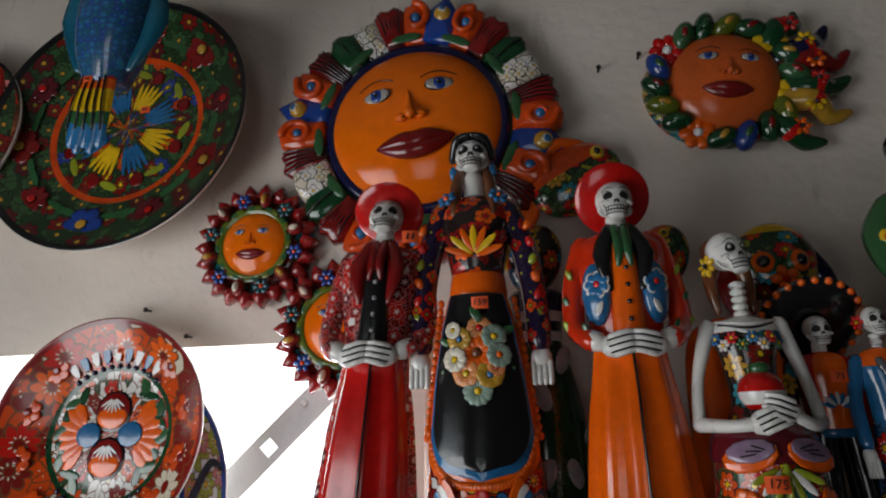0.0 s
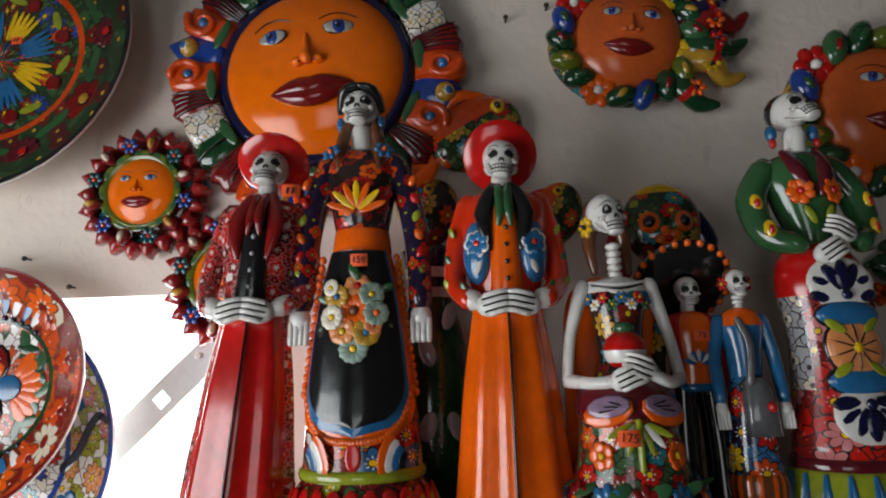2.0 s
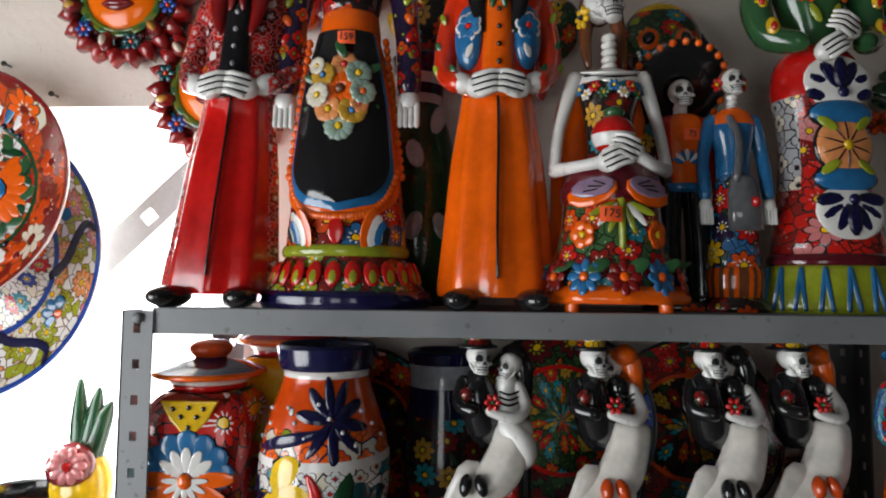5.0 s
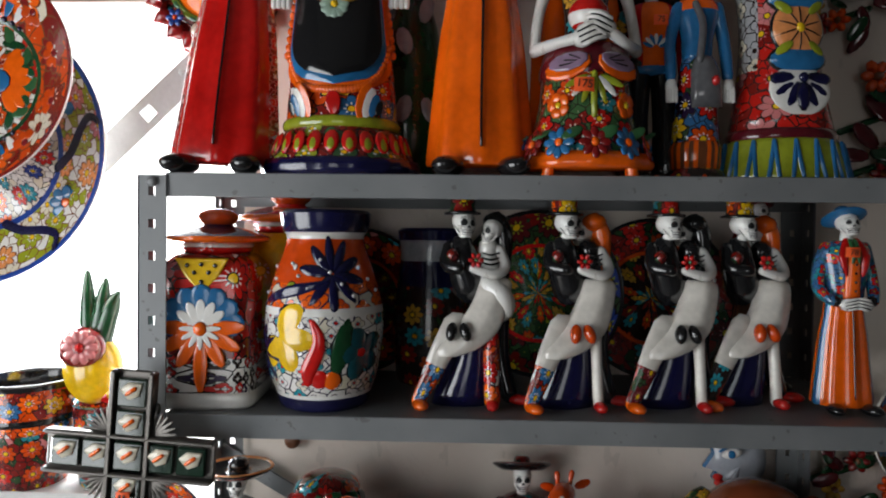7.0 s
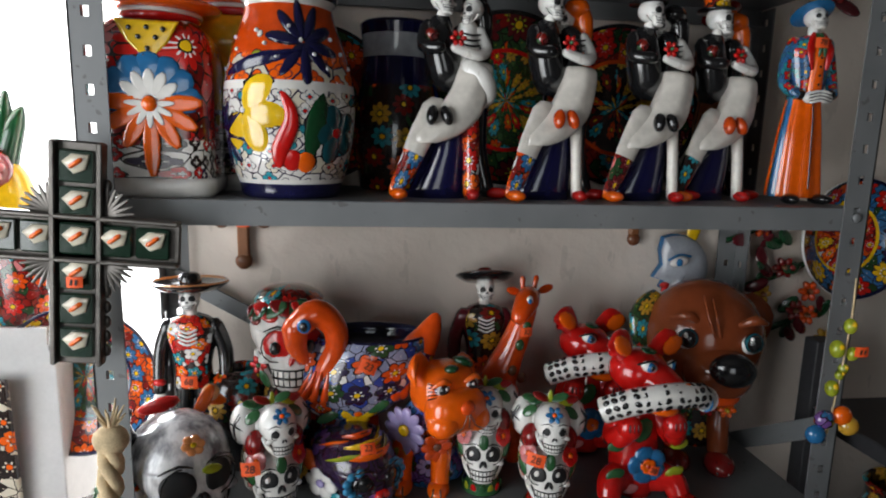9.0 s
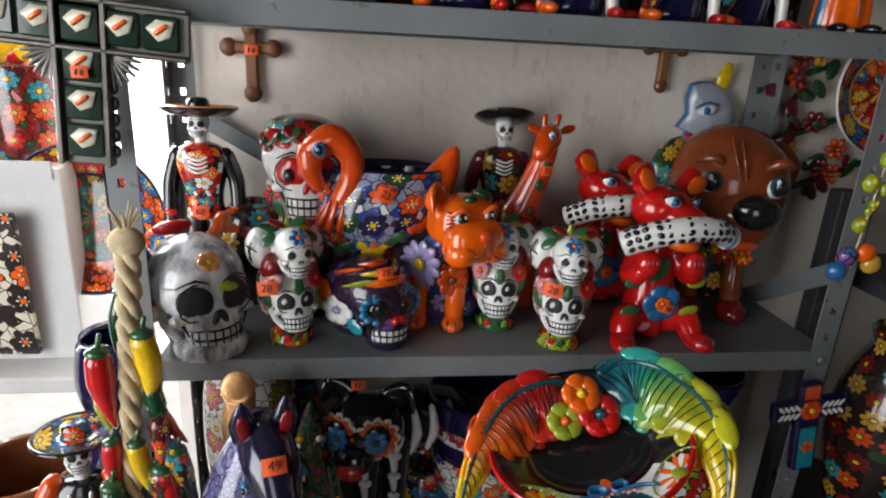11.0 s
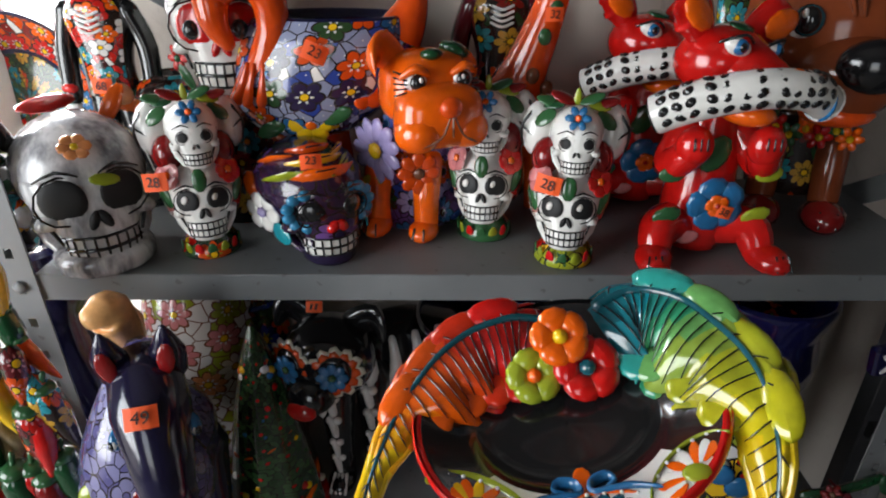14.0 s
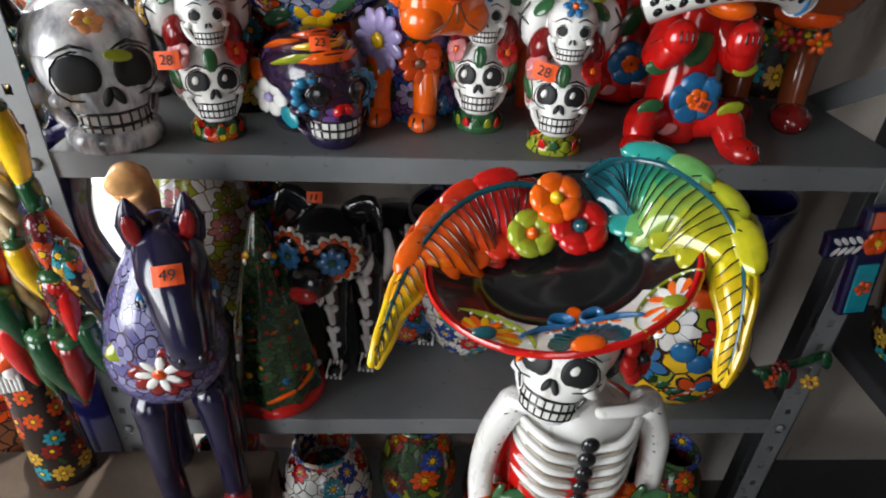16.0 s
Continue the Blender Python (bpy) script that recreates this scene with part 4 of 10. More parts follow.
def small_man(x, y, z, H=0.33):
    m = Mesh(Matrix.Scale(H / 0.33, 4))
    m.loft([(0.0, 0.05, 0.035), (0.006, 0.052, 0.036), (0.012, 0.045, 0.032)], F_BLACK, 24, 2)
    for sx in (-1, 1):
        m.tube([(0.021 * sx, -0.004, 0.015), (0.020 * sx, -0.003, 0.09), (0.016 * sx, 0, 0.165)], [0.019, 0.017, 0.018], BLACK, 12)
        m.tube([(0.034 * sx, 0, 0.235), (0.045 * sx, 0, 0.195), (0.046 * sx, -0.008, 0.14)], [0.012, 0.011, 0.009], RED if sx > 0 else F_BLACK, 10)
        hanging_hand(m, (0.046 * sx, -0.012, 0.128), 0.7)
    m.loft([(0.155, 0.030, 0.022), (0.18, 0.029, 0.022), (0.225, 0.036, 0.024), (0.245, 0.030, 0.02), (0.252, 0.012, 0.01)], lambda h, a: ORANGE if abs(a) < 0.7 else RED, 22, 3)
    for k in range(7):
        t = (k - 3) * 0.4
        m.leaf((0.012 * math.sin(t), -0.0245, 0.183 + 0.012 * math.cos(t)), (math.sin(t), 0, math.cos(t)), (0, -1, 0), 0.016, 0.006, WHITE if k % 2 else BLUE)
    m.loft([(0.150, 0.031, 0.023), (0.160, 0.032, 0.024)], BLUE, 20, 1)
    m.tube([(0, 0, 0.245), (0, 0, 0.262)], 0.009, BONE, 8)
    skull(m, (0, -0.004, 0.277), 0.021, 6)
    brim_hat(m, (0, 0.008, 0.287), 0.064, 52, 1.0, 0.3, BLACK, BLACK, glaze("dark_red"), 0.3)
    for k in range(24):
        a = 2 * math.pi * k / 24
        p = Matrix.Translation((0, 0.008, 0.287)) @ turn(-52, 0, 0).to_4x4() @ Vector((0.062 * math.cos(a), 0.062 * math.sin(a), 0.006))
        m.ball(p, 0.0052, ORANGE, None, 6, 4)
    return figure_at("sombrero_figurine", m, x, y, z, "small glazed skeleton man in black trousers and sombrero")


small_man(0.352, 0.895, ZA)


C["smoke"] = (0.13, 0.13, 0.14)


def small_lady(x, y, z):
    m = Mesh(Matrix.Diagonal((0.82, 0.9, 0.98, 1)))
    m.loft([(0.0, 0.05, 0.038), (0.012, 0.048, 0.037), (0.02, 0.036, 0.028)], F_BLACK, 26, 2)
    m.loft([(0.018, 0.040, 0.03), (0.045, 0.042, 0.032), (0.055, 0.038, 0.03)], lambda h, a: ORANGE if int(a * 6) % 2 else BROWN, 36, 2)
    m.loft([(0.05, 0.039, 0.030), (0.10, 0.034, 0.027), (0.15, 0.028, 0.023), (0.178, 0.022, 0.018)], F_MULTI, 26, 3)
    m.loft([(0.165, 0.024, 0.019), (0.20, 0.026, 0.02), (0.235, 0.034, 0.022), (0.252, 0.024, 0.016), (0.258, 0.01, 0.01)], lambda h, a: ORANGE if h > 0.236 else BLUE, 24, 3)
    m.loft([(0.10, 0.026, 0.012, 0.008, -0.022), (0.15, 0.022, 0.012, 0.006, -0.02), (0.17, 0.014, 0.01, 0.004, -0.016)], glaze("smoke"), 18, 2, flute=7, amp=0.06)
    m.tube([(-0.012, -0.022, 0.24), (-0.002, -0.028, 0.21), (-0.006, -0.028, 0.165)], 0.006, glaze("smoke"), 8, 0.6)
    for sx in (-1, 1):
        m.tube([(0.032 * sx, 0, 0.24), (0.044 * sx, 0, 0.195), (0.046 * sx, -0.012, 0.145)], [0.011, 0.010, 0.009], BLUE, 10)
        hanging_hand(m, (0.046 * sx, -0.014, 0.132), 0.65)
        m.flower((0.020 * sx, 0.0, 0.290), (sx, -0.7, 0), 0.010, 6, RED, YELLOW, 6, 0.6)
    m.ball((0.018, -0.032, 0.135), 0.007, RED, None, 8, 6)
    for k in range(3):
        m.ball((0, -0.002, 0.258 + 0.007 * k), (0.009, 0.009, 0.0045), BONE, None, 8, 5)
    skull(m, (0, -0.006, 0.288), 0.021, 12)
    m.ball((0, 0.006, 0.297), (0.018, 0.018, 0.016), BROWN, None, 10, 7)
    return figure_at("small_catrina_figurine", m, x, y, z, "small glazed skeleton lady in blue blouse and floral skirt")


small_lady(0.407, 0.872, ZA)


def green_lady(x, y, z):
    m = Mesh(Matrix(((1, 0, -0.05, 0), (0, 1, 0, 0), (0, 0, 1, 0), (0, 0, 0, 1))) @ Matrix.Diagonal((0.88, 0.92, 0.93, 1)))
    m.loft([(0.0, 0.100, 0.07), (0.01, 0.101, 0.071), (0.055, 0.088, 0.063), (0.062, 0.08, 0.058)], LIME, 40, 2)
    for k in range(10):
        a = -1.5 + 0.33 * k
        for s in (-1, 1):
            m.tube([(0.102 * math.sin(a + 0.07 * s), -0.072 * math.cos(a + 0.07 * s), 0.006), (0.091 * math.sin(a), -0.065 * math.cos(a), 0.056)], 0.0036, BLUE, 6, 0.6)
    m.loft([(0.060, 0.083, 0.060), (0.068, 0.084, 0.061), (0.076, 0.080, 0.058)], glaze("maroon"), 36, 2)
    skirt = [(0.074, 0.079, 0.058), (0.14, 0.066, 0.05), (0.20, 0.058, 0.046), (0.25, 0.057, 0.046), (0.30, 0.062, 0.050), (0.335, 0.054, 0.044), (0.355, 0.035, 0.03)]
    f_side = floral("skirtside", "red", ["dark_red", "pink", "red", "pink"], "dark_red", 30, 8, second="pink")
    m.loft(skirt, lambda h, a: RED if h > 0.285 else (f_side if abs(a) < 0.9 or h < 0.16 else NET), 40, 3)
    # painted column down the front: fan, half disc, wheel, half disc, fan
    keep, m.lt = m.lt, 0.10
    for zc, up, yy in ((0.298, 1, -0.049), (0.128, -1, -0.054)):
        m.ball((0, yy + 0.004, zc), (0.047, 0.007, 0.036), WHITE, turn(-6 if up < 0 else 0, 0, 0), 24, 10)
        for k in range(7):
            t = (k - 3) * 0.52
            d = Vector((math.sin(t), 0, math.cos(t) * up))
            c = Vector((0, yy - 0.0055 + 0.006 * abs(math.sin(t)), zc - 0.016 * up)) + d * 0.026
            m.leaf(c + Vector((0, 0.0012, 0)), d, (0.3 * math.sin(t), -1, 0), 0.042, 0.021, BLACK)
            m.leaf(c, d, (0.3 * math.sin(t), -1, 0), 0.038, 0.017, NAVY)
        m.ball((0, yy - 0.007, zc - 0.016 * up), (0.008, 0.004, 0.007), NAVY, None, 10, 6)
    for zc, up in ((0.256, 1), (0.172, -1)):
        m.ball((0, -0.045, zc), (0.045, 0.009, 0.021), BLACK, None, 22, 10)
        m.ball((0, -0.0465, zc), (0.043, 0.009, 0.019), BLUE, None, 22, 10)
        for sx in (-1, 1):
            m.leaf((0.024 * sx, -0.054, zc - 0.014 * up), (sx, 0.2, 0.7 * up), (0.3 * sx, -1, 0), 0.030, 0.013, LIME)
    m.ball((0, -0.046, 0.214), (0.041, 0.009, 0.040), BLACK, None, 26, 12)
    m.ball((0, -0.048, 0.214), (0.0385, 0.009, 0.0375), glaze("peach"), None, 26, 12)
    for k in range(10):
        t = k * math.pi / 5
        m.tube([(0.008 * math.sin(t), -0.0572, 0.214 + 0.008 * math.cos(t)), (0.024 * math.sin(t), -0.0552, 0.214 + 0.024 * math.cos(t)), (0.037 * math.sin(t), -0.0495, 0.214 + 0.036 * math.cos(t))], 0.0011, BLACK, 4)
    m.ball((0, -0.056, 0.214), (0.007, 0.004, 0.007), YELLOW, None, 10, 6)
    m.lt = keep
    m.loft([(0.335, 0.032, 0.028), (0.365, 0.030, 0.026), (0.42, 0.048, 0.034), (0.46, 0.056, 0.034), (0.482, 0.044, 0.026), (0.492, 0.018, 0.016)], GREEN, 30, 3)
    for sx in (-1, 1):
        m.flower((0.024 * sx, -0.036, 0.428), (0.4 * sx, -1, 0), 0.02, 7, ORANGE, RED, 7, 0.25, 0.9)
        m.leaf((0.014 * sx, -0.034, 0.395), (0.5 * sx, 0, 1), (0.3 * sx, -1, 0), 0.03, 0.012, LIME)
        m.tube([(0.008 * sx, -0.038, 0.425), (0.02 * sx, -0.033, 0.46), (0.024 * sx, -0.016, 0.488)], [0.007, 0.013, 0.009], glaze("maroon"), 8, 0.5)
        m.tube([(0.052 * sx, 0, 0.468), (0.078 * sx, 0.0, 0.425), (0.074 * sx, -0.015, 0.372), (0.045 * sx, -0.04, 0.352)], [0.019, 0.022, 0.02, 0.014], GREEN, 12)
        for k, (dx, dy, dz) in enumerate(((0.083, -0.020, 0.415), (0.076, -0.033, 0.375))):
            m.ball((dx * sx, dy, dz), (0.010, 0.006, 0.014), YELLOW, turn(0, 0, 30 * sx), 8, 6)
            m.ball((dx * sx, dy - 0.004, dz), (0.005, 0.004, 0.007), RED, turn(0, 0, 30 * sx), 8, 6)
        fist(m, (0.016 * sx, -0.052, 0.352 + 0.014 * sx), 0.82, sx, droop=30)
        m.ball((0.032 * sx, -0.004, 0.522), (0.009, 0.009, 0.013), BLUE, None, 8, 6)
        m.ball((0.034 * sx, -0.008, 0.506), (0.006, 0.006, 0.008), RED, None, 8, 6)
    m.tube([(0, 0, 0.485), (0.004, -0.004, 0.520)], 0.016, BONE, 10)
    skull(m, (0.008, -0.008, 0.550), 0.036, 32, 12, -8)
    m.ball((0.008, 0.014, 0.562), (0.03, 0.03, 0.028), BLACK, None, 14, 8)
    m.ball((0.028, 0.016, 0.582), (0.016, 0.014, 0.014), BLUE, None, 10, 7)
    return figure_at("tall_catrina_figurine", m, x, y, z, "tall glazed skeleton lady in green blouse and floral skirt", 4)


LATTICE = floral("net", "white", ["white", "cream", "white", "cream"], "cream", 60, 4, second="white", lattice=1.0)
NET = floral("darknet", "grey", ["grey", "grey", "cream", "grey"], "grey", 46, 4, second="grey", centre="black", lattice=1.6)
green_lady(0.532, 0.888, ZA)

price(-0.066, 0.800, 1.985, 0.021, "159", 4)
price(0.236, 0.771, 1.772, 0.024, "175", -6)
price(-0.153, 0.800, 2.077, 0.022, "", 0, 12)
price(0.357, 0.868, 1.884, 0.019, "75", 0)

# ---- wall plaques and plates above the rack ----
FACE = plain("face_glaze", (0.90, 0.165, 0.003), 0.13, amount=0.14, scale=6, bump=0.1)
TERRA = plain("terracotta_glaze", (0.60, 0.11, 0.02), 0.2, amount=0.2, scale=12)
C["ray_red"], C["olive"], C["dark_teal"] = (0.30, 0.010, 0.010), (0.12, 0.16, 0.012), (0.004, 0.07, 0.09)
LIPS = glaze("dark_red")
FACING = turn(90, 0, 0).to_4x4()          # lathe axis towards the room


def wall_face(parent, r, mat, lip, eye=True, squash=1.0, lean=0.0, rise=0.30):
    """A domed face with eyes, brows, nose and lips, in the xz plane."""
    m = Mesh(turn(0, lean, 0).to_4x4())
    m.ball((0, 0, 0), (r, r * rise, r * squash), mat, None, 36, 20)
    part("face", m, parent)
    R = turn(0, lean, 0).to_4x4()

    def on(x, z, k=1.0):
        return -r * rise * math.sqrt(max(0.02, 1 - (x / r) ** 2 - (z / (r * squash)) ** 2)) * k
    nose = Mesh(R)
    nose.tube([(0, on(0, 0.28 * r), 0.28 * r), (0, on(0, 0.1 * r) - 0.03 * r, 0.1 * r), (0, on(0, 0) - 0.06 * r, -0.02 * r)], [0.02 * r, 0.040 * r, 0.070 * r], mat, 12)
    for sx in (-1, 1):
        nose.ball((0.11 * r * sx, on(0.11 * r, -0.04 * r) - 0.02 * r, -0.035 * r), (0.07 * r, 0.06 * r, 0.05 * r), mat, None, 10, 6)
        nose.ball((0.075 * r * sx, on(0.07 * r, -0.07 * r) - 0.075 * r, -0.06 * r), (0.018 * r, 0.012 * r, 0.012 * r), LINE, None, 6, 5)
    part("nose", nose, parent)
    lm = Mesh(R)
    for up in (1, -1):
        pts, rad = [], []
        for k in range(9):
            t = (k - 4) / 4
            x = t * 0.42 * r
            z = -0.36 * r + up * 0.055 * r * (1 - t * t) + 0.03 * r * t * t - (0.02 * r * (1 - abs(t) * 4) if up > 0 and abs(t) < 0.25 else 0)
            pts.append((x, on(x, z) - 0.012 * r, z)), rad.append(r * (0.02 + 0.095 * (1 - t * t)))
        lm.tube(pts, rad, lip, 10, 0.75, sub=2)
    part("mouth", lm, parent)
    for sx in (-1, 1):
        ex, ez = 0.36 * r * sx, 0.32 * r
        e = Mesh(R)
        yy = on(ex, ez)
        tilt = turn(0, 0, 14 * sx)
        e.ball((ex, yy + 0.005 * r, ez), (0.178 * r, 0.03 * r, 0.090 * r), LINE, tilt, 14, 8)
        e.ball((ex, yy - 0.006 * r, ez), (0.164 * r, 0.028 * r, 0.077 * r), glaze("eye_white"), tilt, 14, 8)
        eye_ob = part("eye", e, parent)
        p = Mesh(R)
        p.ball((ex, yy - 0.016 * r, ez), (0.086 * r, 0.026 * r, 0.075 * r), glaze("cobalt"), tilt, 12, 8)
        p.ball((ex, yy - 0.026 * r, ez), (0.040 * r, 0.02 * r, 0.042 * r), LINE, tilt, 10, 6)
        p.ball((ex - 0.02 * r, yy - 0.044 * r, ez + 0.02 * r), (0.01 * r, 0.006 * r, 0.01 * r), WHITE, tilt, 6, 5)
        part("iris", p, eye_ob)
        b = Mesh(R)
        b.tube([(ex + (t - 0.5) * 0.40 * r, on(ex + (t - 0.5) * 0.40 * r, ez + 0.15 * r) - 0.004 * r, ez + 0.13 * r + 0.06 * r * (1 - (2 * t - 1) ** 2) - 0.03 * r * t * sx) for t in (0, 0.25, 0.5, 0.75, 1)], 0.0075 * r, LINE, 6)
        part("brow", b, parent)


def sun_plaque(x, y, z, r, outer, label, big):
    t = thing("sun_plaque", pose(x, y, z), label, "wall plaque", "sun plaques")
    ring = Mesh(FACING)
    ring.lathe([(r * 1.02, -0.02), (r * 1.07, 0.0), (r * 1.06, 0.010), (r * 0.98, 0.013), (r * 0.9, 0.0)], NAVY if big else glaze("olive"), 48)
    part("rim", ring, t)
    wall_face(t, r, FACE, LIPS, lean=-7 if big else 0, squash=0.97, rise=0.34)
    base = Mesh(FACING)
    base.lathe([(r * 0.5, -0.030), (outer * 0.86, -0.030), (outer * 0.88, -0.012), (r * 1.05, -0.004)], F_RED if not big else GREEN, 40)
    part("back_plate", base, t)
    if big:
        kinds = [("fan", glaze("dark_red")), ("net", LATTICE), ("leaf", glaze("dark_green")), ("fan", glaze("dark_red")), ("curl", glaze("deep_orange")), ("point", glaze("cobalt")), ("curl", glaze("deep_orange"))]
        n = 28
        for k in range(n):
            kind, mat = kinds[k % 7]
            a = radians(360 / n * k + 12)
            u, w = Vector((math.cos(a), 0, math.sin(a))), Vector((-math.sin(a), 0, math.cos(a)))
            m = Mesh()
            half = math.pi * outer / n * 1.08
            inn, out = r * 1.08, outer * {"fan": 0.99, "net": 0.95, "leaf": 0.97, "curl": 1.0, "point": 1.05}[kind]
            shape = {"fan": [(0, -0.55), (0.8, -1.0), (1, -0.5), (0.93, 0), (1, 0.5), (0.8, 1.0), (0, 0.55)],
                     "net": [(0, -0.85), (0.9, -1.0), (0.98, 0), (0.9, 1.0), (0, 0.85)],
                     "leaf": [(0, -0.8), (0.75, -1.05), (1, -0.25), (1.0, 0.3), (0.7, 1.0), (0, 0.8)],
                     "point": [(0, -0.9), (0.6, -1.0), (0.85, -0.4), (1, 0), (0.85, 0.4), (0.6, 1.0), (0, 0.9)],
                     "curl": [(0, -0.8), (0.7, -0.95), (0.95, -0.7), (1.0, 0), (0.92, 0.75), (0.6, 0.95), (0, 0.8)]}[kind]
            o = [(u * (inn + (out - inn) * p) + w * (half * q)) for p, q in shape]
            m.slab([(p.x, p.z) for p in o], 0.020 + 0.004 * (k % 2), mat, y=0.012, dome=0.008)
            c = u * (inn + (out - inn) * 0.55)
            if kind == "curl":
                s = 1 if k % 7 == 4 else -1
                pts = [c + u * (out - inn) * 0.33 * math.cos(q) * (1 - q / 9) + w * (half * 0.8 * math.sin(q) * s * (1 - q / 9)) + Vector((0, -0.020, 0)) for q in [0.6 * i for i in range(11)]]
                m.tube(pts, [0.008 - 0.0004 * i for i in range(11)], glaze("deep_orange"), 8, sub=2)
                m.ball(c + Vector((0, -0.014, 0)), (0.011, 0.012, 0.011), BLUE, None, 8, 6)
            elif kind == "point":
                for q, mt in ((0.55, glaze("mustard")), (0.45, glaze("cream")), (0.36, BLUE)):
                    m.ball(c + u * (out - inn) * (0.12 - q * 0.2) + Vector((0, -0.012 - 0.006 * (1 - q), 0)), (half * q, 0.012, half * q), mt, None, 12, 6)
            elif kind == "fan":
                for q in (-0.6, -0.3, 0, 0.3, 0.6):
                    m.tube([u * inn + w * half * q * 0.5 + Vector((0, -0.010, 0)), c + w * half * q * 0.8 + Vector((0, -0.019, 0)), u * (inn + (out - inn) * 0.9) + w * half * q * 1.1 + Vector((0, -0.012, 0))], 0.0016, BLACK, 5)
            elif kind == "leaf":
                m.tube([u * inn + Vector((0, -0.010, 0)), c + Vector((0, -0.020, 0)), u * out * 0.985 + Vector((0, -0.012, 0))], 0.002, BLACK, 5)
            part("ray", m, t)
        for k in range(12):
            a = radians(30 * k + 5)
            m = Mesh()
            m.leaf((r * 1.15 * math.cos(a), -0.014, r * 1.15 * math.sin(a)), (-math.sin(a), 0, math.cos(a)), (0, -1, 0), 0.062, 0.020, GREEN)
            part("leaf", m, t)
    else:
        n = 22
        for k in range(n):
            a = radians(360 / n * k)
            u, w = (math.cos(a), math.sin(a)), (-math.sin(a), math.cos(a))
            o = [(u[0] * p + w[0] * q, u[1] * p + w[1] * q) for p, q in ((outer * 0.76, -outer * 0.13), (outer * 0.88, -outer * 0.09), (outer, 0), (outer * 0.88, outer * 0.09), (outer * 0.76, outer * 0.13), (outer * 0.7, 0))]
            m = Mesh()
            m.slab(o, 0.018, glaze("ray_red"), y=0.016, dome=0.008)
            part("ray", m, t)
        for k in range(12):
            a = radians(30 * k + 15)
            m = Mesh()
            c = (outer * 0.70 * math.cos(a), -0.012, outer * 0.70 * math.sin(a))
            if k % 2:
                m.flower(c, (0, -1, 0), outer * 0.13, 6, glaze("dark_teal") if k % 4 == 1 else glaze("cobalt"), glaze("deep_orange"), 7, 0.3)
                part("flower", m, t)
            else:
                m.ball(c, (outer * 0.10, 0.012, outer * 0.13), glaze("dark_red"), turn(0, -math.degrees(a) + 90, 0), 10, 6)
                m.ball((c[0], c[1] - 0.008, c[2]), (outer * 0.05, 0.008, outer * 0.08), glaze("mustard") if k % 4 else glaze("cream"), turn(0, -math.degrees(a) + 90, 0), 10, 6)
                part("bud", m, t)
            lf = Mesh()
            for s in (-1, 1):
                b = a + s * 0.22
                lf.leaf((outer * 0.56 * math.cos(b), -0.010, outer * 0.56 * math.sin(b)), (-math.sin(b), 0, math.cos(b)), (0, -1, 0), outer * 0.2, outer * 0.1, glaze("olive") if s > 0 else GREEN)
            part("leaf", lf, t)
    return t


sun_plaque(-0.188, 1.035, 2.358, 0.158, 0.262, "large glazed ceramic sun plaque with orange face", True)
sun_plaque(-0.489, 1.040, 2.160, 0.062, 0.118, "small red ceramic sun plaque with orange face", False)
sun_plaque(-0.326, 1.040, 2.005, 0.066, 0.122, "small red ceramic sun plaque half hidden by figurines", False)


